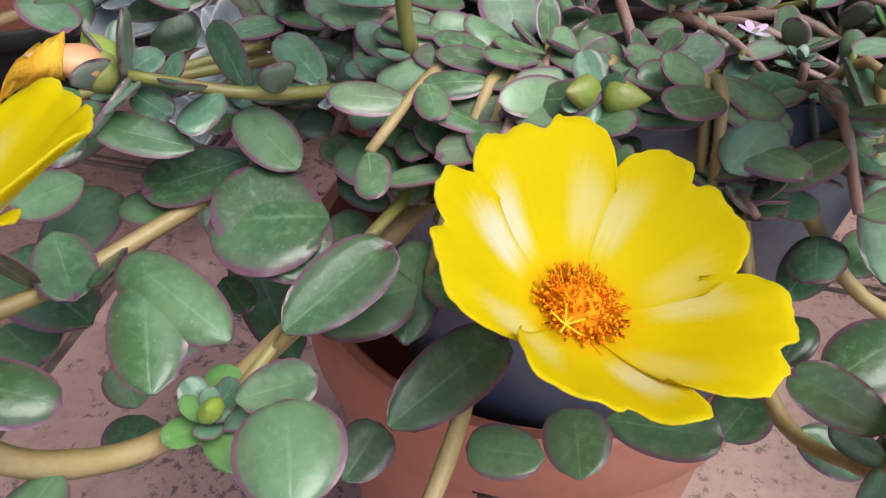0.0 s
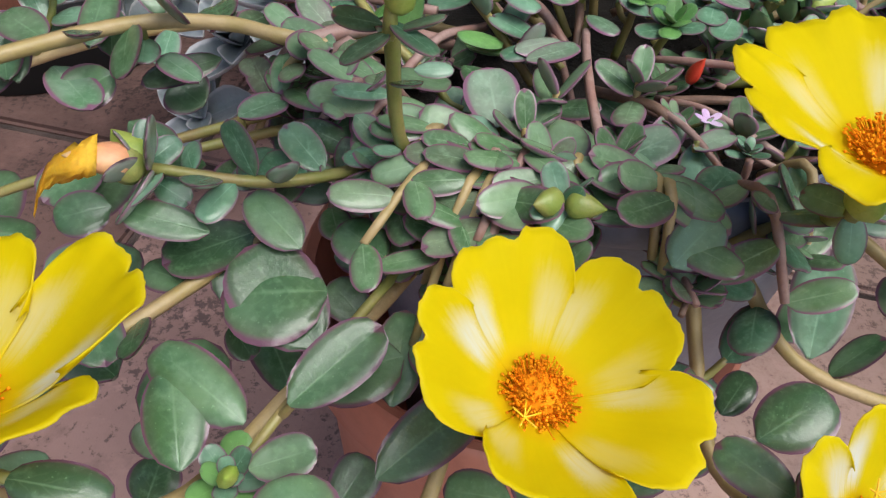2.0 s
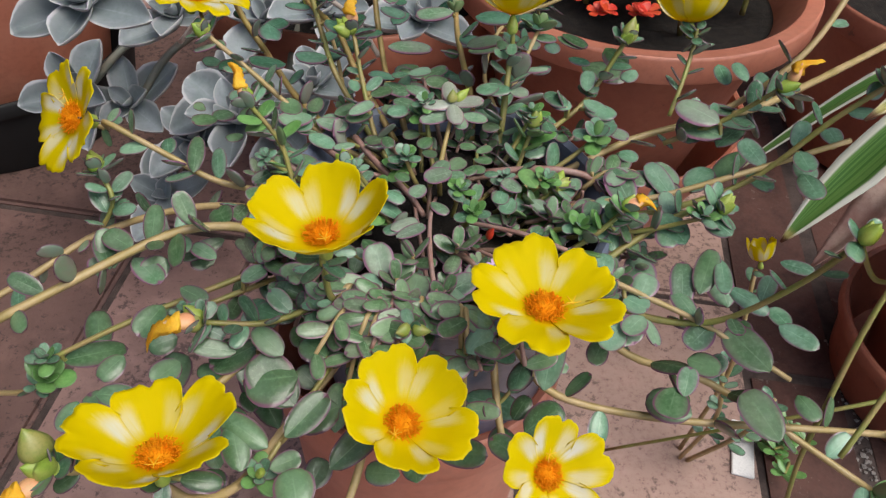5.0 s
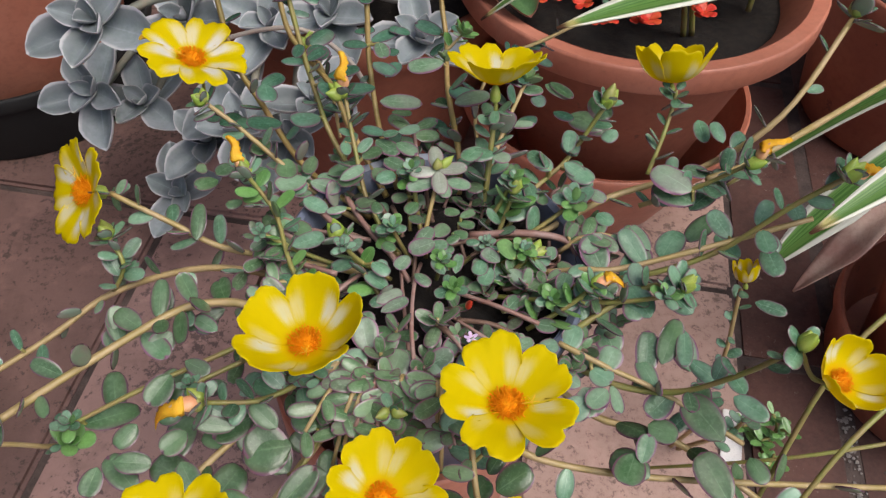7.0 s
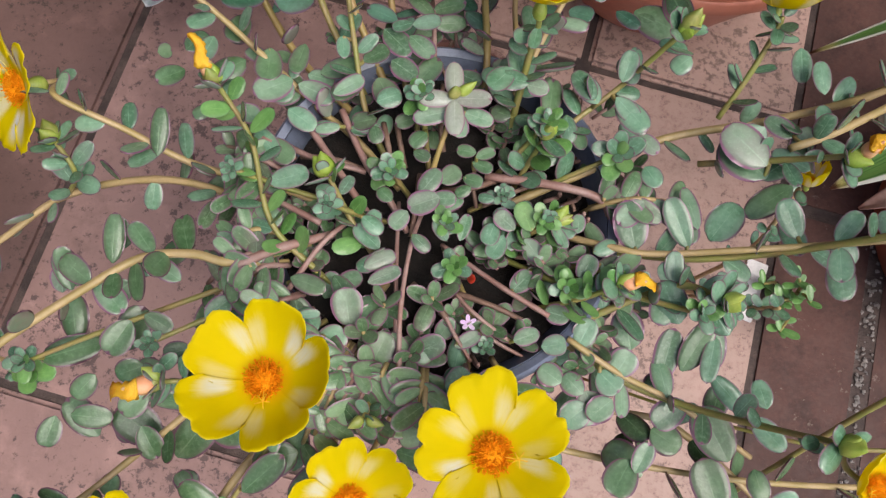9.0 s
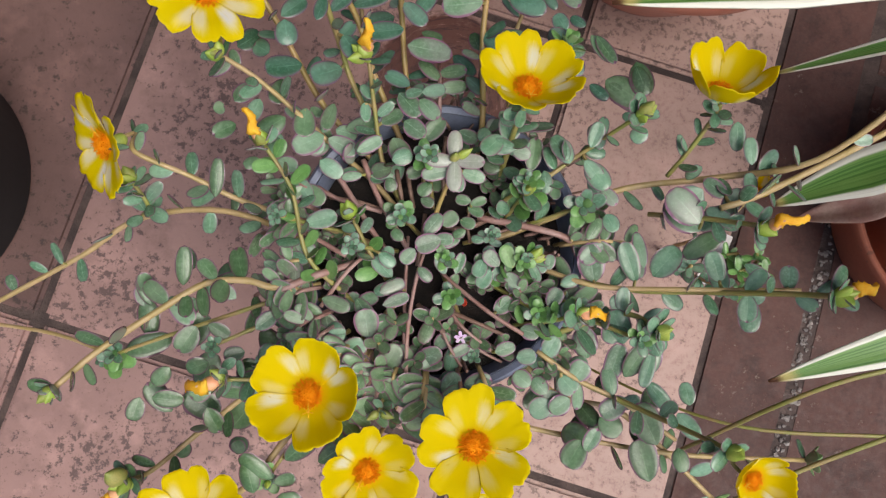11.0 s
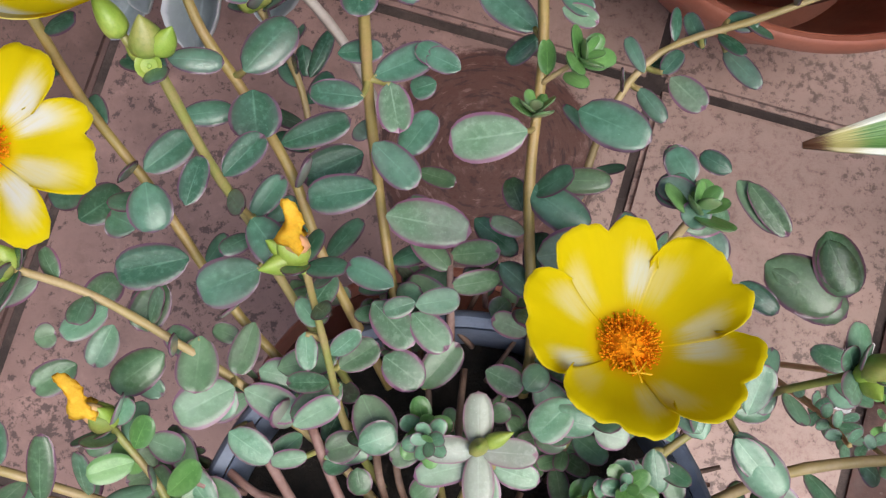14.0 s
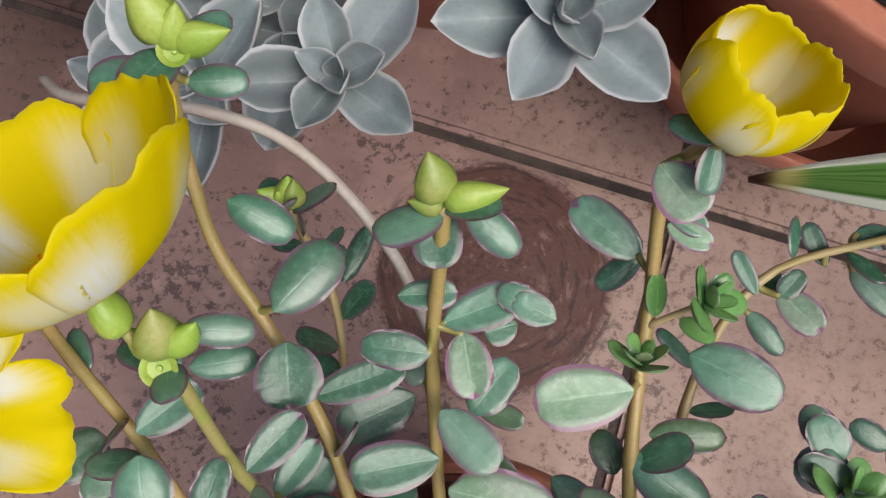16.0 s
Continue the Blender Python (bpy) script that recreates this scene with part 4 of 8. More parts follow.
stem([(-0.0440, 0.1870, 0.2700), (-0.0493, 0.2095, 0.2647), (-0.0497, 0.2083, 0.2684)], 0.0010, 0.0009, STEM_GREEN)
flower(plant, (-0.0498, 0.2055, 0.2759), (0.30, -0.05, 1.0), 0.0167, (-0.046, 0.2201, 0.2758), 0.44, 0.56, 1.0, "white", "yellow flower with white patches on its petals", 0.71, 0.48)
shoot([(0.0530, 0.1580, 0.2410), (0.0545, 0.1650, 0.2510), (0.0568, 0.1760, 0.2660), (0.0569, 0.1754, 0.2725), (0.0568, 0.1763, 0.2764)], 8, 0.0090, BLUE, "calyx", material=STEM_GREEN, end=0.6)
flower(plant, (0.0567, 0.1795, 0.2839), (0.03, 0.46, 1.0), 0.0162, (0.0524, 0.1961, 0.2851), 0.70, 0.70, 0.98, gap=0.42)
shoot([(0.1120, 0.1620, 0.2530), (0.1170, 0.1700, 0.2620), (0.1218, 0.1797, 0.2716), (0.1222, 0.1822, 0.2747)], 8, 0.0075, BLUE, "calyx", material=STEM_GREEN, r0=0.0012, r1=0.001)
flower(plant, (0.1214, 0.1865, 0.2768), (0.0, 0.62, 1.0), 0.0142, (0.1158, 0.199, 0.2787), 1.0, 0.85, 0.92)
flower(plant, (0.1335, 0.0622, 0.2790), (0.25, -0.20, 0.90), 0.0110, None, 0.85, 0.85, 0.85)
stem([(0.1250, 0.0710, 0.2810), (0.1290, 0.0665, 0.2740), (0.1318, 0.0634, 0.2750)], 0.0011, 0.0009, STEM_GREEN)
flower(plant, (-0.0205, 0.2225, 0.3030), (-0.38, 0.62, 0.72), 0.0160, (-0.014, 0.226, 0.312), 0.86, 0.90, 0.95, "white", "yellow and white flower seen from its side", 0.80, 0.30)
flower(plant, (0.0455, 0.2490, 0.2868), (0.36, 0.32, 0.90), 0.0100, (0.038, 0.244, 0.298), 1.20, 1.15, 0.72, "white", "half-closed yellow and white flower", 0.88, 0.24)

# large buds crowded at the tips of the back stems, some already open seed cups
for at, way, size, fat in (
    ((-0.0205, 0.2525, 0.2885), (-0.45, 0.45, 0.75), 0.0080, 0.90), ((-0.0200, 0.2520, 0.2880), (0.85, 0.15, 0.3), 0.0075, 0.80), ((-0.0205, 0.2515, 0.2880), (0.25, 0.5, 0.75), 0.0062, 0.85),
    ((0.0125, 0.2360, 0.2865), (-0.25, 0.55, 0.75), 0.0068, 0.98), ((0.0132, 0.2356, 0.2862), (0.90, 0.20, 0.35), 0.0078, 0.78), ((0.0128, 0.2352, 0.2862), (-0.75, 0.0, 0.25), 0.0042, 0.95),
    ((-0.0142, 0.2158, 0.2945), (0.0, 0.55, 0.8), 0.0066, 0.95), ((-0.0132, 0.2160, 0.2945), (0.55, 0.5, 0.7), 0.0056, 0.85), ((-0.0150, 0.2155, 0.2940), (-0.6, 0.5, 0.4), 0.0042, 0.9),
    ((-0.0110, 0.2420, 0.2530), (0.1, 0.5, 0.8), 0.0055, 1.0), ((-0.0205, 0.0452, 0.2345), (0.1, -0.5, 0.8), 0.0038, 0.90),
):
    bud(plant, at, way, size, fat, fat > 0.92)
for at, way, size in (((-0.0198, 0.2508, 0.2885), (0.0, -0.6, 0.8), 0.0020), ((-0.0143, 0.2142, 0.2945), (0.0, -0.6, 0.8), 0.0019), ((-0.0655, 0.0430, 0.2455), (0.2, -0.7, 0.6), 0.0020)):
    seed_cup(plant, at, way, size)

# stems with buds and spent flowers
shoot([(0.018, 0.148, 0.239), (0.011, 0.160, 0.247), (0.007, 0.177, 0.258), (0.0045, 0.190, 0.269)], 7, 0.0080, BLUE, "buds", material=STEM_GREEN, r0=0.0013, r1=0.001)
withered(plant, (0.004, 0.192, 0.271), (0.0, 0.25, 1), 0.0105)
for way, size in (((-0.75, -0.35, 0.45), 0.0072), ((-0.70, 0.35, 0.55), 0.0066), ((0.35, -0.5, 0.5), 0.0045)):
    bud(plant, (0.0035, 0.1905, 0.2690), way, size, 0.82)
shoot([(0.002, 0.112, 0.242), (-0.012, 0.124, 0.251), (-0.019, 0.146, 0.256), (-0.029, 0.160, 0.261)], 16, 0.0075, BLUE + YOUNG, "buds", material=STEM_GREEN, r0=0.0013, r1=0.001, shrink=0.1)
withered(plant, (-0.0300, 0.1610, 0.2625), (-0.25, 0.45, 0.8), 0.0100)
shoot([(0.062, 0.106, 0.241), (0.074, 0.108, 0.250), (0.082, 0.1105, 0.257)], 8, 0.0075, BLUE + YOUNG, "buds", material=STEM_GREEN, r0=0.0012, r1=0.001)
withered(plant, (0.082, 0.1105, 0.259), (0.95, 0.05, 0.3), 0.0100, True)
shoot([(0.004, 0.100, 0.240), (-0.018, 0.083, 0.246), (-0.036, 0.080, 0.250)], 8, 0.0085, BLUE, "buds", material=STEM_GREEN, r0=0.0013, r1=0.001)
withered(plant, (-0.037, 0.0795, 0.2515), (-0.85, -0.25, 0.25), 0.0125, True)
shoot([(0.072, 0.102, 0.240), (0.098, 0.112, 0.252), (0.109, 0.107, 0.260)], 9, 0.0095, BLUE, "buds", material=STEM_GREEN)
star, star_path = shoot([(0.031, 0.138, 0.240), (0.031, 0.142, 0.249), (0.036, 0.157, 0.260)], 0, material=STEM_TALL, r0=0.0013, tip="none")
for k, (way, size) in enumerate((((-0.05, 0.9, 0.25), 0.0105), ((-0.9, -0.05, 0.1), 0.0100), ((0.05, -0.95, 0.05), 0.0110), ((0.92, 0.0, 0.1), 0.0105))):
    leaf(star, (0.036, 0.1595, 0.2605), way, (0.0, -0.15, 1), size, size * 0.52, PALE_LEAVES)
bud(plant, (0.036, 0.1600, 0.2610), (0.0, 0.2, 1), 0.0046, 1.05, True)
bud(plant, (0.0372, 0.1606, 0.2610), (0.75, 0.45, 0.5), 0.0062, 0.72)
for at in ((0.026, 0.162, 0.254), (0.018, 0.142, 0.248)):
    ob, line = stem([(0.5 * at[0] + 0.013, 0.5 * at[1] + 0.07, 0.239), (at[0], at[1], at[2] - 0.004), at], 0.0011, 0.0009, STEM_GREEN)
    rosette(ob, at, (0.0, -0.1, 1), 0.0068, 10, YOUNG + BLUE, 0.95)
shoot([(0.060, 0.148, 0.241), (0.069, 0.158, 0.249), (0.084, 0.170, 0.254), (0.096, 0.177, 0.273)], 7, 0.0090, BLUE, "buds", material=STEM_GREEN, r0=0.0013)
bud(plant, (0.0962, 0.1772, 0.2735), (0.25, 0.25, 0.95), 0.0082, 0.85, True)
bud(plant, (0.0960, 0.1768, 0.2733), (0.1, -0.6, 0.7), 0.0060, 0.80)
shoot([(0.055, 0.142, 0.240), (0.062, 0.152, 0.257)], 9, 0.0085, YOUNG + BLUE, "buds", material=STEM_GREEN, r0=0.0012, shrink=0.2)
shoot([(0.018, 0.116, 0.241), (0.010, 0.126, 0.248), (0.002, 0.139, 0.251)], 9, 0.0080, YOUNG + BLUE, "buds", material=STEM_GREEN, r0=0.0012)
shoot([(0.052, 0.124, 0.240), (0.066, 0.129, 0.250)], 9, 0.0080, YOUNG, "buds", material=STEM_GREEN, r0=0.0012)
shoot([(0.020, 0.090, 0.239), (0.0185, 0.080, 0.247), (0.0172, 0.0735, 0.2525)], 4, 0.0060, BLUE, "whorl", material=STEM_GREEN, r0=0.0012, tip_size=0.007)
bud(plant, (0.0168, 0.0730, 0.2530), (-0.75, -0.55, 0.35), 0.0048, 0.95, True)
bud(plant, (0.0176, 0.0728, 0.2528), (0.90, -0.25, 0.10), 0.0050, 0.85, True)
shoot([(0.070, 0.098, 0.238), (0.088, 0.088, 0.235), (0.105, 0.081, 0.241), (0.118, 0.075, 0.262), (0.125, 0.071, 0.282)], 7, 0.0095, RIMMED + BLUE, "buds", material=STEM_GREEN, tip_size=0.009)
shoot([(-0.020, 0.085, 0.236), (-0.045, 0.062, 0.232), (-0.060, 0.047, 0.238), (-0.066, 0.044, 0.244)], 7, 0.0095, OLD, "buds", material=STEM)
bud(plant, (-0.067, 0.045, 0.247), (-0.3, 0.3, 0.9), 0.0090, 1.0, True)
withered(plant, (-0.067, 0.041, 0.244), (-0.75, -0.55, 0.05), 0.0125)

stem([(0.0120, 0.0850, 0.2300), (0.0030, 0.0520, 0.2220), (-0.0025, 0.0400, 0.2150)], 0.0017, 0.0016)

# bare tan runners to both sides
shoot([(-0.002, 0.121, 0.2445), (-0.0207, 0.1128, 0.2500), (-0.032, 0.1140, 0.2515), (-0.045, 0.1120, 0.2522), (-0.0585, 0.1024, 0.2530), (-0.0777, 0.0869, 0.2530), (-0.0894, 0.0738, 0.2560)], 8, 0.0110, OLD, "buds", r0=0.0019, r1=0.0016, start=0.35)
shoot([(-0.010, 0.130, 0.240), (-0.045, 0.140, 0.236), (-0.078, 0.136, 0.229), (-0.100, 0.121, 0.223), (-0.135, 0.100, 0.215)], 8, 0.0100, RIMMED + BLUE, "rosette", r0=0.0017, r1=0.0014)
shoot([(-0.180, 0.095, 0.190), (-0.120, 0.092, 0.206), (-0.093, 0.0865, 0.214), (-0.083, 0.083, 0.224)], 6, 0.0065, BLUE, "rosette", r0=0.0012, start=0.75)
shoot([(-0.078, 0.136, 0.229), (-0.072, 0.139, 0.240), (-0.076, 0.146, 0.247)], 8, 0.0085, BLUE, "buds", r0=0.0011, material=STEM_GREEN)
shoot([(0.052, 0.136, 0.240), (0.076, 0.147, 0.243), (0.099, 0.158, 0.246), (0.131, 0.163, 0.254), (0.155, 0.166, 0.276), (0.179, 0.188, 0.300)], 8, 0.0100, BLUE, "buds", r0=0.0018, r1=0.0015, tip_size=0.012)
shoot([(0.128, 0.150, 0.262), (0.142, 0.156, 0.262), (0.175, 0.175, 0.262), (0.240, 0.215, 0.262)], 6, 0.0095, BLUE, "rosette", r0=0.0017, r1=0.0018, end=0.5)
shoot([(0.106, 0.148, 0.252), (0.122, 0.146, 0.262), (0.135, 0.142, 0.277)], 5, 0.0078, BLUE, "buds", material=STEM_GREEN, r0=0.0013)
withered(plant, (0.137, 0.1415, 0.280), (0.35, 0.15, 0.95), 0.0100, True, V(1, 0.2, 0))
shoot([(0.082, 0.124, 0.241), (0.103, 0.121, 0.248), (0.124, 0.121, 0.259), (0.140, 0.120, 0.281), (0.151, 0.119, 0.294)], 7, 0.0098, BLUE, "buds", material=STEM_GREEN, r0=0.0014, r1=0.0012, tip_size=0.010)
withered(plant, (0.153, 0.1195, 0.294), (0.93, 0.30, 0.0), 0.0110)
shoot([(0.040, 0.098, 0.238), (0.048, 0.082, 0.232), (0.060, 0.072, 0.221), (0.092, 0.066, 0.215), (0.135, 0.062, 0.212), (0.190, 0.062, 0.20)], 7, 0.0115, OLD + BLUE, "rosette", r0=0.0017, r1=0.0014, start=0.25)
shoot([(0.060, 0.100, 0.236), (0.082, 0.082, 0.226), (0.110, 0.076, 0.216), (0.150, 0.045, 0.205)], 7, 0.0120, OLD + BLUE, "rosette", r0=0.0017, r1=0.0014)

# tall stems at the back
shoot([(0.012, 0.158, 0.239), (-0.012, 0.180, 0.244), (-0.028, 0.203, 0.255), (-0.038, 0.217, 0.266), (-0.043, 0.232, 0.285)], 6, 0.0090, BLUE + RIMMED, "rosette", material=STEM_TALL, r0=0.0016, r1=0.0014)
shoot([(0.018, 0.168, 0.239), (0.005, 0.192, 0.252), (-0.001, 0.207, 0.259), (-0.011, 0.222, 0.262), (-0.0185, 0.2325, 0.268), (-0.022, 0.247, 0.280), (-0.0205, 0.252, 0.288)], 3, 0.0085, BLUE, "whorl", material=STEM_TALL, r0=0.0016, r1=0.0014, tip_size=0.011, end=0.4)
shoot([(0.010, 0.168, 0.240), (-0.002, 0.187, 0.254), (-0.006, 0.196, 0.263), (-0.010, 0.204, 0.277), (-0.0140, 0.2150, 0.2935)], 3, 0.008, BLUE, "whorl", material=STEM_GREEN, r0=0.0014, r1=0.0012)
stem([(-0.0140, 0.2150, 0.2935), (-0.0165, 0.2165, 0.2960), (-0.0188, 0.2195, 0.2985)], 0.0010, 0.0009, STEM_GREEN)
shoot([(0.022, 0.172, 0.239), (0.019, 0.184, 0.246), (0.016, 0.197, 0.247), (0.013, 0.219, 0.262), (0.013, 0.229, 0.276), (0.013, 0.2355, 0.286)], 4, 0.0085, BLUE, "whorl", material=STEM_TALL, r0=0.0015, r1=0.0014, tip_size=0.011, end=0.35)
shoot([(0.045, 0.168, 0.239), (0.0455, 0.180, 0.248), (0.043, 0.207, 0.257), (0.044, 0.230, 0.262), (0.0425, 0.2445, 0.275), (0.0455, 0.2450, 0.291)], 4, 0.0085, RIMMED, "calyx", material=STEM_TALL, r0=0.0016, r1=0.0013, end=0.4)
shoot([(0.043, 0.214, 0.258), (0.0432, 0.220, 0.260)], 0, tip_size=0.006, r0=0.0008, r1=0.0007)
shoot([(0.044, 0.226, 0.261), (0.050, 0.229, 0.266)], 2, 0.006, YOUNG, tip_size=0.007, r0=0.0008, r1=0.0007)
shoot([(0.052, 0.165, 0.241), (0.063, 0.188, 0.252), (0.072, 0.203, 0.262)], 6, 0.0120, RIMMED + BLUE, "rosette", tip_size=0.0085)
shoot([(0.056, 0.182, 0.240), (0.055, 0.210, 0.240), (0.066, 0.236, 0.246), (0.090, 0.2457, 0.252), (0.125, 0.258, 0.262)], 9, 0.0085, BLUE, "rosette", r0=0.0013, r1=0.001, ratio=0.45)
shoot([(0.0, 0.205, 0.235), (-0.004, 0.228, 0.243), (-0.012, 0.242, 0.252)], 7, 0.0080, BLUE, "buds", r0=0.0011, tip_size=0.008)
stem([(0.014, 0.222, 0.240), (0.004, 0.238, 0.248), (-0.012, 0.252, 0.252), (-0.030, 0.258, 0.250), (-0.055, 0.262, 0.240), (-0.075, 0.275, 0.215)], 0.0015, 0.0015, STEM_PALE)

withered(plant, (-0.0600, 0.2190, 0.2745), (-0.9, 0.1, 0.15), 0.0095)
stem([(-0.0500, 0.2060, 0.2700), (-0.0550, 0.2160, 0.2725), (-0.0600, 0.2190, 0.2745)], 0.0011, 0.0009, STEM_GREEN)

# short red-brown branches over the soil
for material, thick, line in (
    (STEM_RED, 0.0016, ((-0.0086, 0.1598, 0.2460), (0.0008, 0.1469, 0.2470), (0.0099, 0.1344, 0.2470), (0.0159, 0.1277, 0.2430))),
    (STEM_RED, 0.0015, ((0.0039, 0.1606, 0.2470), (0.0108, 0.1467, 0.2470), (0.0199, 0.1333, 0.2460), (0.0249, 0.1261, 0.2420))),
    (STEM_RED, 0.0013, ((-0.0142, 0.1513, 0.2430), (-0.0032, 0.1457, 0.2460), (0.0121, 0.1426, 0.2450))),
    (STEM_RED, 0.0021, ((-0.0208, 0.1114, 0.2500), (-0.0098, 0.1171, 0.2500), (0.0037, 0.1236, 0.2440))),
    (STEM_RED, 0.0019, ((0.0464, 0.1433, 0.2450), (0.0655, 0.1406, 0.2480), (0.0789, 0.1378, 0.2470), (0.0833, 0.1324, 0.2440))),
    (STEM_RED, 0.0011, ((0.0252, 0.0825, 0.2480), (0.0245, 0.1016, 0.2500), (0.0261, 0.1194, 0.2490), (0.0290, 0.1323, 0.2440))),
    (STEM_RED, 0.0009, ((0.0328, 0.1104, 0.2440), (0.0386, 0.0979, 0.2470), (0.0442, 0.0900, 0.2440))),
    (STEM_RED, 0.0011, ((0.0646, 0.1027, 0.2490), (0.0534, 0.1086, 0.2500), (0.0432, 0.1159, 0.2470), (0.0348, 0.1227, 0.2430))),
    (STEM_RED, 0.0012, ((-0.0067, 0.1074, 0.2440), (0.0014, 0.1197, 0.2470), (0.0101, 0.1298, 0.2440))),
    (STEM_RED, 0.0013, ((0.0010, 0.1254, 0.2490), (-0.0137, 0.1325, 0.2470), (-0.0280, 0.1382, 0.2430))),
    (STEM, 0.0014, ((0.0689, 0.1274, 0.2430), (0.0821, 0.1226, 0.2500), (0.0936, 0.1209, 0.2520), (0.1185, 0.1215, 0.2600), (0.1513, 0.1226, 0.2720))),
    (STEM, 0.0013, ((0.0702, 0.0973, 0.2460), (0.0849, 0.0887, 0.2440), (0.1026, 0.0818, 0.2380), (0.1265, 0.0687, 0.2280))),
    (STEM_RED, 0.0009, ((0.0548, 0.0962, 0.2430), (0.0442, 0.1032, 0.2460), (0.0377, 0.1108, 0.2430))),
    (STEM_RED, 0.0012, ((0.0251, 0.0940, 0.2430), (0.0182, 0.0839, 0.2460), (0.0108, 0.0775, 0.2430))),
    (STEM_DARK, 0.0011, ((-0.0070, 0.1466, 0.2440), (0.0029, 0.1454, 0.2465), (0.0120, 0.1441, 0.2425))),
    (STEM_DARK, 0.0013, ((0.0161, 0.1584, 0.2440), (0.0178, 0.1513, 0.2465), (0.0194, 0.1453, 0.2425))),
    (STEM_DARK, 0.0012, ((0.0199, 0.1586, 0.2440), (0.0214, 0.1515, 0.2465), (0.0232, 0.1455, 0.2425))),
    (STEM_DARK, 0.0012, ((0.0340, 0.1505, 0.2440), (0.0325, 0.1601, 0.2465), (0.0329, 0.1727, 0.2425))),
    (STEM_DARK, 0.0010, ((0.0451, 0.1498, 0.2440), (0.0427, 0.1416, 0.2465), (0.0443, 0.1345, 0.2425))),
    (STEM_DARK, 0.0012, ((0.0275, 0.1431, 0.2440), (0.0270, 0.1330, 0.2465), (0.0260, 0.1247, 0.2425))),
    (STEM_DARK, 0.0010, ((0.0461, 0.1345, 0.2440), (0.0552, 0.1387, 0.2465), (0.0647, 0.1437, 0.2425))),
    (STEM_DARK, 0.0014, ((0.0272, 0.1107, 0.2440), (0.0362, 0.1022, 0.2465), (0.0385, 0.0967, 0.2425))),
    (STEM_DARK, 0.0012, ((0.0395, 0.1088, 0.2440), (0.0499, 0.1050, 0.2465), (0.0596, 0.1018, 0.2425))),
    (STEM_DARK, 0.0014, ((0.0494, 0.1424, 0.2440), (0.0420, 0.1387, 0.2465), (0.0344, 0.1392, 0.2425))),
    (STEM_DARK, 0.0011, ((0.0556, 0.1201, 0.2440), (0.0657, 0.1189, 0.2465), (0.0778, 0.1142, 0.2425))),
    (STEM_DARK, 0.0010, ((0.0240, 0.1757, 0.2440), (0.0263, 0.1674, 0.2465), (0.0262, 0.1564, 0.2425))),
    (STEM_RED, 0.0010, ((0.024, 0.086, 0.244), (0.0225, 0.115, 0.245), (0.022, 0.135, 0.242))),
    (STEM_RED, 0.0009, ((0.036, 0.112, 0.240), (0.048, 0.098, 0.243), (0.060, 0.092, 0.240))),
):
    stem(line, thick, 0.85 * thick, material)
# young whorls at the tips of short shoots
for x, y, z, r in (
    (0.0272, 0.1606, 0.2620, 0.0053),
    (0.0197, 0.1402, 0.2560, 0.0058),
    (0.0826, 0.1486, 0.2560, 0.0082),
    (0.0353, 0.1264, 0.2540, 0.0049),
    (0.0382, 0.1138, 0.2560, 0.0057),
    (0.0622, 0.1282, 0.2560, 0.0049),
    (0.0040, 0.1277, 0.2620, 0.0044),
    (0.0618, 0.1545, 0.2620, 0.0053),
    (0.1024, 0.1033, 0.2620, 0.0058),
    (-0.0213, 0.0460, 0.2335, 0.0058),
    (-0.0811, 0.0853, 0.2320, 0.0062),
    (0.0515, 0.1368, 0.2500, 0.0036),
    (0.0695, 0.1106, 0.2530, 0.0058),
    (0.0824, 0.1134, 0.2560, 0.0049),
    (0.0477, 0.0937, 0.2470, 0.0036),
    (-0.0434, 0.0909, 0.2430, 0.0043),
    (-0.0226, 0.1364, 0.2600, 0.0040),
):
    ob, line = stem([(0.5 * x + 0.5 * CX, 0.5 * y + 0.5 * CY, 0.239), (0.8 * x + 0.2 * CX, 0.8 * y + 0.2 * CY, 0.5 * z + 0.119), (x, y, z - 0.002)], 0.0012, 0.0010, STEM_GREEN)
    rosette(ob, (x, y, z - 0.002), V(rng.uniform(-0.2, 0.2), rng.uniform(-0.3, 0.1), 1), 1.05 * r, 10, YOUNG + BLUE if r > 0.0048 else BLUE, 0.95)
blossom_v, blossom_f = [], []
for k in range(5):
    turn = Matrix.Rotation(1.2566 * k + rng.uniform(-0.2, 0.2), 4, "Z") @ Matrix.Rotation(rng.uniform(0.1, 0.5), 4, "X") @ Matrix.Diagonal((0.0012, 0.0025, 0.0015, 1))
    o = len(blossom_v)
    blossom_v += [turn @ v.co for v in YOUNG[0].vertices]
    blossom_f += [tuple(o + i for i in p.vertices) for p in YOUNG[0].polygons]
put("lilac_blossom", mesh_of("lilac_blossom", blossom_v, blossom_f), LILAC, plant, frame_to(V(0.043, 0.100, 0.2465), V(0, 1, 0), V(0, -0.2, 1), 1, 1, 1), "tiny lilac blossom")
stem([(0.040, 0.104, 0.241), (0.042, 0.102, 0.244), (0.043, 0.100, 0.2463)], 0.0005, 0.0004, STEM_GREEN)
put("red_bud", BUDS[0].copy(), None, plant, frame_to(V(0.043, 0.1130, 0.2450), V(0.2, -0.3, 1), V(1, 0, 0), 0.0034, 0.0058, 0.0034), "small red bud").data.materials[0] = RED

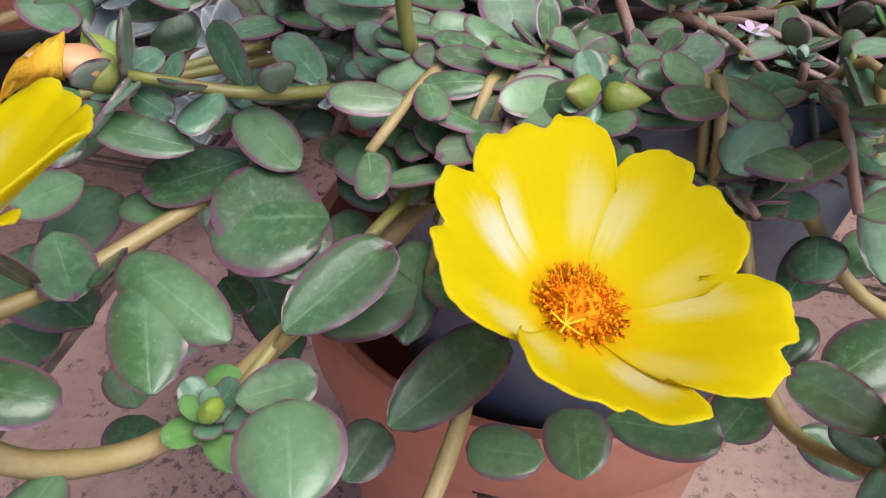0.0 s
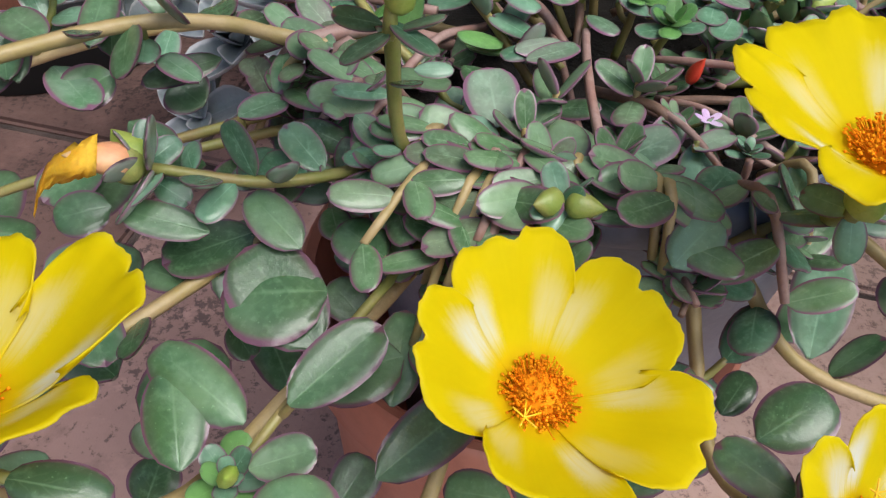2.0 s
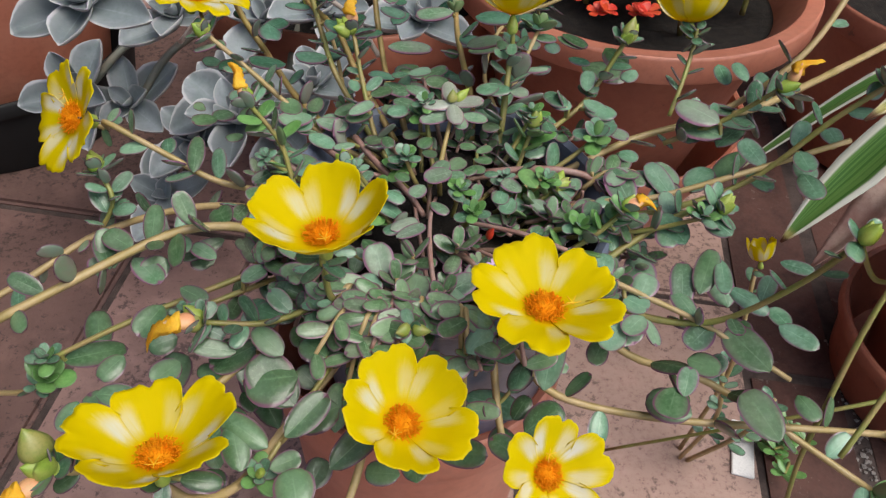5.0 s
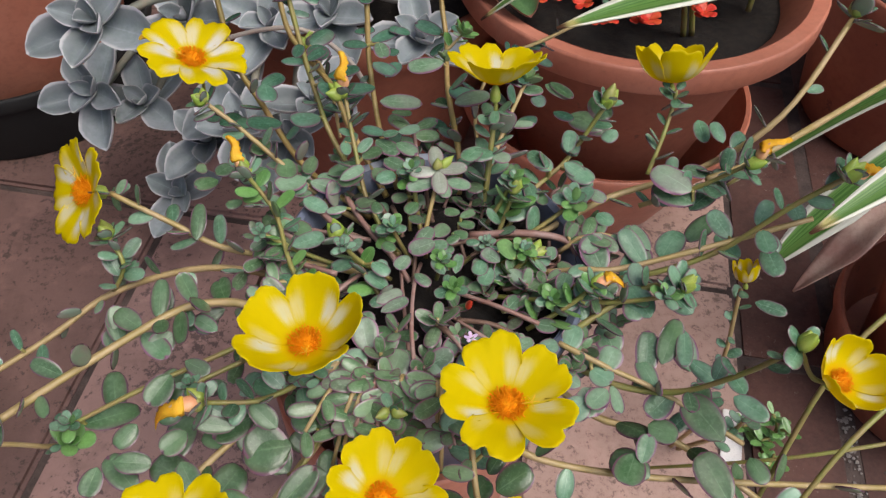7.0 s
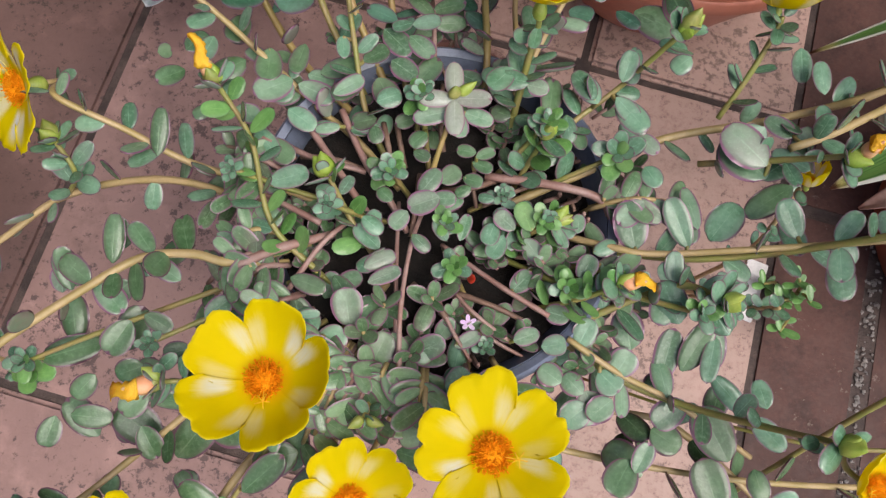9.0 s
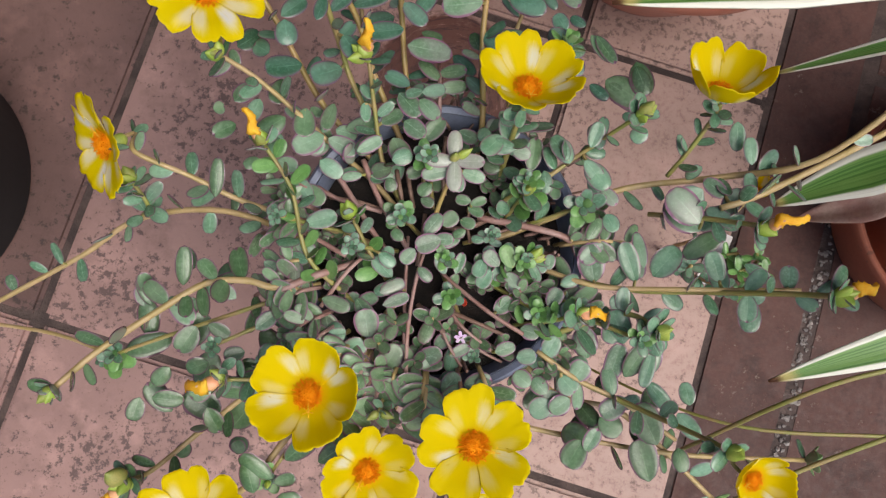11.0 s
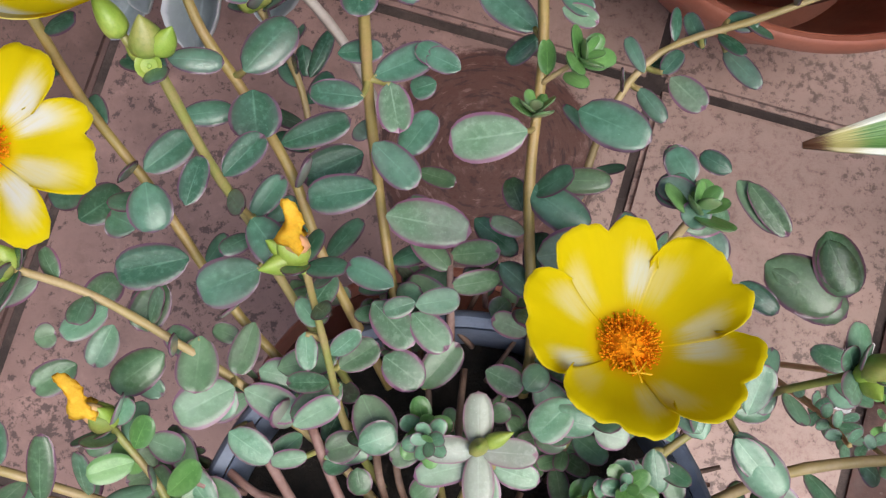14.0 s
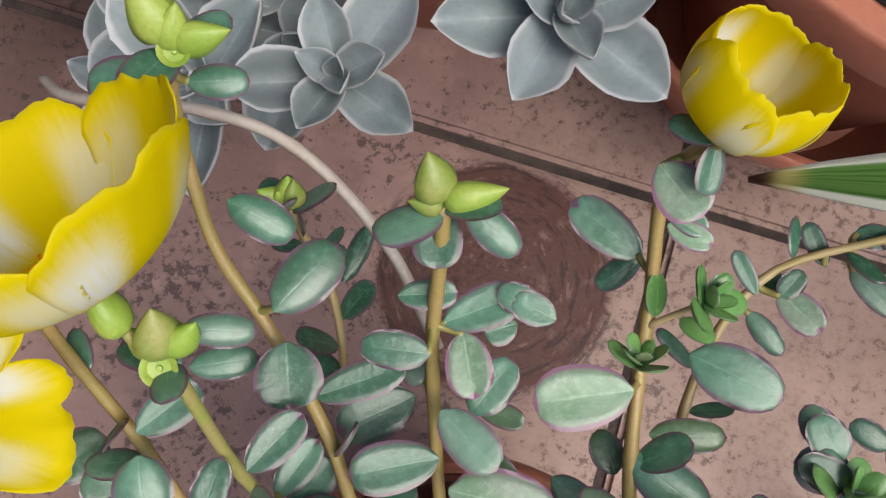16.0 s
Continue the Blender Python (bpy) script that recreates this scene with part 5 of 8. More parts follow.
# fleshy leaves one by one
def grow(kinds, base, tip, width, normal):
    """A leaf from base to tip, on the stem that passes nearest to its base."""
    base, tip = Vector(base), Vector(tip)
    ob, at, best = None, base, 9.0
    for s, path in STEMS:
        for p in path:
            if (p - base).length < best:
                ob, at, best = s, p, (p - base).length
    leaf(ob, base, tip - base, normal, (tip - base).length, width, kinds)
    if 0.0012 < best < 0.005:
        mid = base.lerp(at, 0.5) - V(0, 0, 0.0006)
        put("leaf_stalk", tube_mesh("leaf_stalk", glide([at, mid, base + (tip - base) * 0.05], 3), 0.0007, 0.0006, 5), STEM_GREEN, ob, Matrix())


grow(OLD, (-0.0134, 0.0656, 0.2318), (-0.0242, 0.0773, 0.2379), 0.0126, (0.09, -0.40, 0.91))
grow(OLD, (-0.0148, 0.0534, 0.2366), (-0.0043, 0.0633, 0.2399), 0.0080, (0.04, -0.36, 0.93))
grow(OLD, (-0.0030, 0.0592, 0.2282), (-0.0017, 0.0719, 0.2331), 0.0072, (-0.01, -0.36, 0.93))
grow(OLD, (-0.0045, 0.0515, 0.2231), (0.0087, 0.0622, 0.2270), 0.0088, (-0.03, -0.31, 0.95))
grow(OLD, (-0.0182, 0.0476, 0.2419), (-0.0292, 0.0547, 0.2461), 0.0071, (0.14, -0.34, 0.93))
grow(OLD, (-0.0240, 0.0422, 0.2410), (-0.0268, 0.0529, 0.2450), 0.0072, (0.15, -0.31, 0.94))
grow(OLD, (-0.0345, 0.0343, 0.2536), (-0.0255, 0.0338, 0.2514), 0.0051, (0.22, -0.27, 0.94))
grow(OLD, (-0.0109, 0.0335, 0.2375), (-0.0126, 0.0430, 0.2403), 0.0100, (0.06, -0.27, 0.96))
grow(OLD, (-0.0181, 0.0453, 0.2361), (-0.0107, 0.0479, 0.2363), 0.0054, (0.08, -0.29, 0.95))
grow(OLD, (0.0183, 0.0522, 0.2118), (0.0183, 0.0610, 0.2143), 0.0087, (-0.10, -0.28, 0.96))
grow(OLD, (0.0138, 0.0534, 0.2145), (0.0043, 0.0548, 0.2143), 0.0071, (-0.06, -0.27, 0.96))
grow(OLD, (0.0443, 0.0449, 0.2335), (0.0366, 0.0519, 0.2335), 0.0063, (-0.25, -0.27, 0.93))
grow(OLD, (0.0489, 0.0612, 0.2196), (0.0599, 0.0662, 0.2244), 0.0100, (-0.27, -0.30, 0.91))
grow(BLUE, (0.0537, 0.0670, 0.2314), (0.0585, 0.0808, 0.2388), 0.0086, (-0.29, -0.37, 0.88))
grow(BLUE, (0.0459, 0.0725, 0.2227), (0.0531, 0.0792, 0.2273), 0.0068, (-0.25, -0.36, 0.90))
grow(OLD, (-0.0004, 0.0774, 0.2342), (0.0002, 0.0893, 0.2402), 0.0076, (-0.02, -0.44, 0.90))
grow(OLD, (-0.0163, 0.0762, 0.2399), (-0.0240, 0.0826, 0.2440), 0.0068, (0.10, -0.45, 0.89))
grow(OLD, (-0.0274, 0.0729, 0.2319), (-0.0248, 0.0847, 0.2370), 0.0069, (0.15, -0.42, 0.89))
grow(OLD, (-0.0279, 0.0755, 0.2430), (-0.0393, 0.0762, 0.2457), 0.0053, (0.17, -0.45, 0.88))
grow(OLD, (-0.0451, 0.0853, 0.2378), (-0.0524, 0.0819, 0.2381), 0.0073, (0.23, -0.42, 0.88))
grow(YOUNG, (-0.0322, 0.0771, 0.2347), (-0.0298, 0.0844, 0.2377), 0.0043, (0.15, -0.42, 0.89))
grow(OLD, (-0.0079, 0.0739, 0.2279), (-0.0132, 0.0788, 0.2303), 0.0068, (0.04, -0.40, 0.92))
grow(BLUE, (0.0354, 0.0797, 0.2376), (0.0284, 0.0878, 0.2403), 0.0052, (-0.18, -0.44, 0.88))
grow(BLUE, (0.0321, 0.0704, 0.2450), (0.0382, 0.0757, 0.2491), 0.0069, (-0.22, -0.43, 0.88))
grow(BLUE, (0.0384, 0.0779, 0.2361), (0.0465, 0.0737, 0.2364), 0.0045, (-0.23, -0.39, 0.89))
grow(BLUE, (0.0123, 0.0875, 0.2380), (0.0030, 0.0925, 0.2401), 0.0065, (-0.05, -0.47, 0.88))
grow(RIMMED, (0.0208, 0.0992, 0.2358), (0.0199, 0.1065, 0.2396), 0.0086, (-0.14, -0.48, 0.87))
grow(BLUE, (0.0400, 0.0875, 0.2404), (0.0416, 0.0964, 0.2456), 0.0064, (-0.22, -0.46, 0.86))
grow(RIMMED, (-0.0127, 0.0816, 0.2330), (-0.0057, 0.0798, 0.2319), 0.0037, (0.03, -0.42, 0.91))
grow(OLD, (-0.0127, 0.0820, 0.2332), (-0.0070, 0.0856, 0.2346), 0.0041, (0.03, -0.42, 0.91))
grow(OLD, (-0.0492, 0.1067, 0.2461), (-0.0553, 0.1014, 0.2447), 0.0079, (0.24, -0.49, 0.84))
grow(OLD, (-0.0352, 0.1175, 0.2428), (-0.0474, 0.1112, 0.2414), 0.0052, (0.17, -0.52, 0.84))
grow(OLD, (-0.0636, 0.1049, 0.2451), (-0.0673, 0.1142, 0.2520), 0.0063, (0.29, -0.50, 0.82))
grow(OLD, (-0.0533, 0.1168, 0.2428), (-0.0545, 0.1244, 0.2480), 0.0059, (0.23, -0.53, 0.82))
grow(BLUE, (-0.0021, 0.0905, 0.2491), (0.0062, 0.0884, 0.2482), 0.0036, (-0.03, -0.50, 0.87))
grow(BLUE, (-0.0279, 0.0869, 0.2413), (-0.0214, 0.0904, 0.2424), 0.0046, (0.12, -0.47, 0.87))
grow(BLUE, (-0.0375, 0.0834, 0.2475), (-0.0334, 0.0875, 0.2490), 0.0042, (0.18, -0.47, 0.86))
grow(BLUE, (-0.0355, 0.0806, 0.2472), (-0.0307, 0.0785, 0.2451), 0.0043, (0.17, -0.45, 0.88))
grow(BLUE, (-0.0217, 0.0941, 0.2352), (-0.0139, 0.0941, 0.2345), 0.0051, (0.08, -0.47, 0.88))
grow(BLUE, (-0.0193, 0.0992, 0.2353), (-0.0233, 0.1046, 0.2389), 0.0059, (0.09, -0.49, 0.87))
grow(OLD, (0.0248, 0.0661, 0.2043), (0.0400, 0.0622, 0.2057), 0.0090, (-0.16, -0.28, 0.95))
grow(OLD, (0.0478, 0.0698, 0.2126), (0.0529, 0.0758, 0.2160), 0.0059, (-0.24, -0.32, 0.92))
grow(BLUE, (-0.0040, 0.0871, 0.2478), (-0.0114, 0.0864, 0.2477), 0.0033, (0.03, -0.49, 0.87))
grow(BLUE, (-0.0047, 0.0950, 0.2523), (-0.0135, 0.0951, 0.2527), 0.0028, (0.03, -0.49, 0.87))
grow(BLUE, (-0.0019, 0.0986, 0.2543), (0.0039, 0.0991, 0.2544), 0.0028, (0.03, -0.49, 0.87))
grow(BLUE, (0.0234, 0.0923, 0.2324), (0.0281, 0.0882, 0.2309), 0.0051, (-0.14, -0.48, 0.87))
grow(BLUE, (0.0162, 0.0958, 0.2332), (0.0118, 0.1000, 0.2348), 0.0037, (-0.14, -0.48, 0.87))
grow(RIMMED, (0.0057, 0.1095, 0.2399), (0.0130, 0.1132, 0.2427), 0.0057, (-0.06, -0.52, 0.85))
grow(RIMMED, (0.0026, 0.1066, 0.2379), (0.0052, 0.1134, 0.2422), 0.0059, (-0.06, -0.52, 0.85))
grow(RIMMED, (0.0273, 0.1101, 0.2432), (0.0341, 0.1052, 0.2414), 0.0048, (-0.17, -0.52, 0.84))
grow(OLD, (-0.0132, 0.1109, 0.2364), (-0.0197, 0.1217, 0.2437), 0.0069, (0.06, -0.53, 0.84))
grow(OLD, (-0.0395, 0.1165, 0.2337), (-0.0450, 0.1191, 0.2363), 0.0095, (0.17, -0.51, 0.85))
grow(RIMMED, (-0.0099, 0.0920, 0.2508), (-0.0050, 0.0879, 0.2483), 0.0043, (0.03, -0.49, 0.87))
grow(RIMMED, (-0.0072, 0.1033, 0.2364), (-0.0093, 0.1087, 0.2397), 0.0055, (0.09, -0.49, 0.87))
grow(BLUE, (-0.0148, 0.1085, 0.2401), (-0.0190, 0.1023, 0.2371), 0.0064, (0.09, -0.49, 0.87))
grow(RIMMED, (0.0349, 0.0957, 0.2430), (0.0388, 0.1011, 0.2470), 0.0054, (-0.20, -0.49, 0.85))
grow(RIMMED, (0.0463, 0.0994, 0.2408), (0.0494, 0.1056, 0.2452), 0.0048, (-0.24, -0.48, 0.84))
grow(OLD, (-0.0213, 0.0787, 0.2005), (-0.0323, 0.0988, 0.2097), 0.0101, (0.10, -0.37, 0.93))
grow(OLD, (-0.0362, 0.0512, 0.2142), (-0.0353, 0.0579, 0.2159), 0.0075, (0.16, -0.27, 0.95))
grow(OLD, (-0.0576, 0.0710, 0.2164), (-0.0513, 0.0672, 0.2136), 0.0093, (0.23, -0.31, 0.92))
grow(OLD, (-0.0325, 0.0530, 0.2240), (-0.0354, 0.0575, 0.2260), 0.0054, (0.17, -0.29, 0.94))
grow(OLD, (0.0081, 0.0806, 0.2191), (0.0154, 0.0927, 0.2250), 0.0099, (-0.07, -0.41, 0.91))
grow(BLUE, (0.0405, 0.0834, 0.2230), (0.0364, 0.0943, 0.2271), 0.0104, (-0.19, -0.41, 0.89))
grow(OLD, (0.0427, 0.0672, 0.1985), (0.0488, 0.0729, 0.2015), 0.0091, (-0.20, -0.29, 0.94))
grow(BLUE, (0.0359, 0.0841, 0.2045), (0.0524, 0.0771, 0.2055), 0.0092, (-0.20, -0.33, 0.92))
grow(OLD, (0.0064, 0.0847, 0.2310), (0.0039, 0.0806, 0.2290), 0.0059, (-0.04, -0.42, 0.91))
grow(OLD, (-0.0303, 0.0813, 0.2162), (-0.0262, 0.0765, 0.2138), 0.0055, (0.12, -0.36, 0.93))
grow(OLD, (-0.0119, 0.0591, 0.1990), (-0.0071, 0.0669, 0.2011), 0.0083, (0.03, -0.28, 0.96))
grow(BLUE, (-0.0131, 0.2350, 0.2824), (-0.0049, 0.2315, 0.2804), 0.0054, (0.16, -0.17, 0.97))
grow(BLUE, (-0.0093, 0.2236, 0.2665), (-0.0013, 0.2336, 0.2669), 0.0081, (0.13, -0.13, 0.98))
grow(BLUE, (-0.0065, 0.2192, 0.2698), (-0.0051, 0.2105, 0.2690), 0.0092, (0.13, -0.06, 0.99))
grow(BLUE, (-0.0086, 0.2029, 0.2750), (-0.0026, 0.2103, 0.2743), 0.0054, (0.14, -0.02, 0.99))
grow(BLUE, (-0.0034, 0.2124, 0.2595), (0.0093, 0.2179, 0.2588), 0.0059, (0.08, -0.06, 1.00))
grow(BLUE, (0.0127, 0.2191, 0.2691), (0.0031, 0.2196, 0.2697), 0.0054, (0.06, -0.09, 0.99))
grow(BLUE, (0.0142, 0.2235, 0.2677), (0.0248, 0.2284, 0.2683), 0.0062, (-0.00, -0.12, 0.99))
grow(RIMMED, (0.0169, 0.2225, 0.2678), (0.0191, 0.2136, 0.2670), 0.0065, (0.01, -0.08, 1.00))
grow(BLUE, (0.0147, 0.2118, 0.2665), (0.0228, 0.2045, 0.2663), 0.0066, (0.00, -0.03, 1.00))
grow(RIMMED, (0.0150, 0.2051, 0.2602), (0.0025, 0.2020, 0.2608), 0.0075, (0.05, -0.00, 1.00))
grow(BLUE, (0.0108, 0.2136, 0.2509), (-0.0007, 0.2074, 0.2514), 0.0085, (0.07, -0.04, 1.00))
grow(BLUE, (0.0192, 0.2116, 0.2599), (0.0248, 0.2198, 0.2605), 0.0066, (-0.02, -0.07, 1.00))
grow(RIMMED, (0.0168, 0.2006, 0.2571), (0.0328, 0.1983, 0.2575), 0.0093, (-0.03, 0.02, 1.00))
grow(RIMMED, (0.0418, 0.2165, 0.2623), (0.0277, 0.2138, 0.2610), 0.0094, (-0.08, -0.06, 1.00))
grow(RIMMED, (0.0517, 0.2227, 0.2567), (0.0650, 0.2168, 0.2587), 0.0091, (-0.18, -0.08, 0.98))
grow(RIMMED, (0.0428, 0.2361, 0.2611), (0.0320, 0.2438, 0.2615), 0.0069, (-0.09, -0.18, 0.98))
grow(RIMMED, (0.0395, 0.2439, 0.2814), (0.0450, 0.2376, 0.2807), 0.0071, (-0.13, -0.22, 0.97))
grow(RIMMED, (0.0428, 0.2074, 0.2572), (0.0541, 0.1998, 0.2588), 0.0077, (-0.14, -0.00, 0.99))
grow(OLD, (0.0479, 0.2104, 0.2491), (0.0596, 0.2107, 0.2510), 0.0056, (-0.16, -0.04, 0.99))
grow(RIMMED, (0.0446, 0.1940, 0.2610), (0.0583, 0.1964, 0.2630), 0.0092, (-0.16, 0.04, 0.99))
grow(RIMMED, (-0.0196, 0.1906, 0.2562), (-0.0319, 0.1867, 0.2591), 0.0087, (0.21, 0.06, 0.98))
grow(BLUE, (-0.0256, 0.2029, 0.2648), (-0.0235, 0.1941, 0.2645), 0.0081, (0.21, 0.02, 0.98))
grow(BLUE, (-0.0440, 0.1974, 0.2503), (-0.0367, 0.2040, 0.2482), 0.0080, (0.26, 0.02, 0.97))
grow(BLUE, (-0.0275, 0.2057, 0.2613), (-0.0199, 0.2131, 0.2599), 0.0067, (0.21, -0.04, 0.98))
grow(BLUE, (-0.0201, 0.2151, 0.2656), (-0.0110, 0.2171, 0.2642), 0.0050, (0.16, -0.07, 0.98))
grow(BLUE, (-0.0158, 0.2189, 0.2848), (-0.0075, 0.2194, 0.2832), 0.0043, (0.19, -0.10, 0.98))
grow(BLUE, (-0.0121, 0.1967, 0.2812), (-0.0104, 0.2049, 0.2808), 0.0045, (0.18, 0.01, 0.98))
grow(RIMMED, (-0.0051, 0.1891, 0.2601), (-0.0153, 0.1838, 0.2620), 0.0093, (0.15, 0.08, 0.99))
grow(BLUE, (-0.0047, 0.1969, 0.2699), (0.0014, 0.1895, 0.2696), 0.0069, (0.11, 0.05, 0.99))
grow(BLUE, (-0.0074, 0.1984, 0.2600), (-0.0023, 0.2065, 0.2594), 0.0051, (0.12, 0.00, 0.99))
grow(BLUE, (-0.0061, 0.1956, 0.2538), (-0.0007, 0.2036, 0.2531), 0.0059, (0.11, 0.01, 0.99))
grow(RIMMED, (0.0185, 0.1879, 0.2516), (0.0093, 0.1917, 0.2516), 0.0059, (0.03, 0.06, 1.00))
grow(RIMMED, (0.0195, 0.1853, 0.2441), (0.0294, 0.1926, 0.2439), 0.0072, (-0.02, 0.06, 1.00))
grow(RIMMED, (0.0334, 0.2026, 0.2461), (0.0421, 0.1957, 0.2470), 0.0056, (-0.08, 0.02, 1.00))
grow(RIMMED, (0.0387, 0.1936, 0.2495), (0.0457, 0.1880, 0.2505), 0.0057, (-0.10, 0.05, 0.99))
grow(OLD, (0.0211, 0.2127, 0.2411), (0.0293, 0.2105, 0.2412), 0.0043, (-0.02, -0.04, 1.00))
grow(BLUE, (-0.0054, 0.2390, 0.2400), (-0.0038, 0.2324, 0.2390), 0.0046, (0.10, -0.13, 0.99))
grow(BLUE, (-0.0034, 0.2323, 0.2389), (0.0006, 0.2428, 0.2400), 0.0040, (0.10, -0.13, 0.99))
grow(BLUE, (0.0125, 0.2365, 0.2817), (0.0126, 0.2287, 0.2803), 0.0063, (0.04, -0.18, 0.98))
grow(BLUE, (0.0156, 0.2359, 0.2850), (0.0224, 0.2306, 0.2840), 0.0047, (0.00, -0.19, 0.98))
grow(RIMMED, (0.0472, 0.2457, 0.2581), (0.0535, 0.2412, 0.2582), 0.0046, (-0.14, -0.18, 0.97))
grow(RIMMED, (0.0477, 0.2422, 0.2576), (0.0546, 0.2394, 0.2580), 0.0044, (-0.14, -0.18, 0.97))
grow(BLUE, (0.0439, 0.2371, 0.2561), (0.0376, 0.2322, 0.2542), 0.0044, (-0.14, -0.18, 0.97))
grow(BLUE, (0.0659, 0.2342, 0.2468), (0.0621, 0.2414, 0.2470), 0.0032, (-0.21, -0.14, 0.97))
grow(BLUE, (0.0693, 0.2339, 0.2476), (0.0729, 0.2383, 0.2490), 0.0041, (-0.21, -0.14, 0.97))
grow(BLUE, (0.0778, 0.2399, 0.2464), (0.0743, 0.2472, 0.2468), 0.0037, (-0.23, -0.16, 0.96))
grow(RIMMED, (0.0736, 0.2366, 0.2377), (0.0808, 0.2297, 0.2385), 0.0066, (-0.22, -0.12, 0.97))
grow(BLUE, (0.0652, 0.2315, 0.2449), (0.0709, 0.2246, 0.2453), 0.0042, (-0.20, -0.11, 0.97))
grow(RIMMED, (0.0723, 0.2099, 0.2589), (0.0683, 0.2164, 0.2582), 0.0055, (-0.23, -0.04, 0.97))
grow(BLUE, (0.0726, 0.2061, 0.2617), (0.0656, 0.2084, 0.2600), 0.0066, (-0.23, -0.02, 0.97))
grow(BLUE, (0.0819, 0.2398, 0.2465), (0.0892, 0.2319, 0.2474), 0.0046, (-0.26, -0.13, 0.96))
grow(BLUE, (0.0818, 0.2455, 0.2483), (0.0880, 0.2445, 0.2496), 0.0045, (-0.23, -0.16, 0.96))
grow(RIMMED, (0.0272, 0.2261, 0.2699), (0.0211, 0.2283, 0.2702), 0.0045, (-0.00, -0.12, 0.99))
grow(RIMMED, (0.0292, 0.2248, 0.2698), (0.0232, 0.2273, 0.2701), 0.0046, (-0.00, -0.12, 0.99))
grow(RIMMED, (0.0078, 0.2265, 0.2700), (0.0158, 0.2276, 0.2696), 0.0045, (0.06, -0.09, 0.99))
grow(BLUE, (-0.0340, 0.2093, 0.2758), (-0.0281, 0.2103, 0.2742), 0.0055, (0.26, -0.04, 0.96))
grow(BLUE, (-0.0445, 0.2044, 0.2492), (-0.0500, 0.2005, 0.2508), 0.0070, (0.28, 0.00, 0.96))
grow(BLUE, (-0.0329, 0.1966, 0.2494), (-0.0383, 0.1988, 0.2506), 0.0077, (0.23, 0.02, 0.97))
grow(RIMMED, (-0.0453, 0.1803, 0.2409), (-0.0400, 0.1877, 0.2390), 0.0074, (0.24, 0.07, 0.97))
grow(BLUE, (-0.0253, 0.1837, 0.2492), (-0.0308, 0.1795, 0.2508), 0.0085, (0.20, 0.09, 0.97))
grow(RIMMED, (0.0609, 0.2008, 0.2444), (0.0661, 0.1925, 0.2456), 0.0096, (-0.18, 0.03, 0.98))
grow(BLUE, (0.0698, 0.1966, 0.2491), (0.0768, 0.1931, 0.2509), 0.0067, (-0.23, 0.03, 0.97))
grow(OLD, (0.0425, 0.2040, 0.2501), (0.0396, 0.2106, 0.2499), 0.0053, (-0.10, -0.02, 1.00))
grow(BLUE, (0.0124, 0.2159, 0.2549), (0.0097, 0.2182, 0.2551), 0.0051, (0.04, -0.07, 1.00))
grow(BLUE, (0.0248, 0.2248, 0.2621), (0.0202, 0.2229, 0.2619), 0.0048, (-0.02, -0.10, 0.99))
grow(BLUE, (0.1224, 0.1566, 0.2598), (0.1115, 0.1467, 0.2538), 0.0115, (-0.20, -0.34, 0.92))
grow(BLUE, (0.1036, 0.1241, 0.2484), (0.0975, 0.1378, 0.2516), 0.0071, (-0.17, -0.30, 0.94))
grow(BLUE, (0.1288, 0.1246, 0.2609), (0.1244, 0.1350, 0.2632), 0.0070, (-0.23, -0.30, 0.93))
grow(BLUE, (0.1387, 0.1253, 0.2627), (0.1420, 0.1176, 0.2613), 0.0071, (-0.26, -0.28, 0.92))
grow(OLD, (0.1173, 0.0672, 0.2349), (0.1093, 0.0818, 0.2360), 0.0115, (-0.20, -0.18, 0.96))
grow(OLD, (0.1189, 0.0525, 0.2223), (0.1139, 0.0683, 0.2237), 0.0110, (-0.20, -0.15, 0.97))
grow(OLD, (0.0966, 0.0621, 0.2221), (0.0861, 0.0705, 0.2219), 0.0108, (-0.15, -0.16, 0.98))
grow(BLUE, (0.1100, 0.0894, 0.2451), (0.1187, 0.0798, 0.2449), 0.0060, (-0.20, -0.21, 0.96))
grow(BLUE, (0.1229, 0.0790, 0.2398), (0.1311, 0.0704, 0.2402), 0.0069, (-0.23, -0.18, 0.96))
grow(OLD, (-0.0539, 0.1111, 0.2481), (-0.0540, 0.1244, 0.2520), 0.0061, (0.16, -0.28, 0.95))
grow(OLD, (-0.0643, 0.1035, 0.2463), (-0.0680, 0.1137, 0.2498), 0.0061, (0.19, -0.26, 0.95))
grow(OLD, (-0.0465, 0.1429, 0.2477), (-0.0459, 0.1562, 0.2523), 0.0056, (0.14, -0.33, 0.93))
grow(RIMMED, (0.0888, 0.1228, 0.2482), (0.0852, 0.1362, 0.2519), 0.0097, (-0.14, -0.30, 0.94))
grow(BLUE, (0.0995, 0.1021, 0.2509), (0.0945, 0.1133, 0.2531), 0.0093, (-0.17, -0.26, 0.95))
grow(BLUE, (0.1102, 0.0985, 0.2575), (0.1053, 0.1059, 0.2585), 0.0073, (-0.20, -0.25, 0.95))
grow(RIMMED, (0.0895, 0.0963, 0.2388), (0.0870, 0.1074, 0.2412), 0.0095, (-0.14, -0.24, 0.96))
grow(RIMMED, (0.0975, 0.0876, 0.2380), (0.1010, 0.1026, 0.2421), 0.0076, (-0.17, -0.23, 0.96))
grow(RIMMED, (0.1145, 0.0921, 0.2334), (0.1136, 0.1061, 0.2366), 0.0089, (-0.19, -0.23, 0.95))
grow(OLD, (-0.0549, 0.0900, 0.2289), (-0.0498, 0.1029, 0.2311), 0.0098, (0.15, -0.22, 0.96))
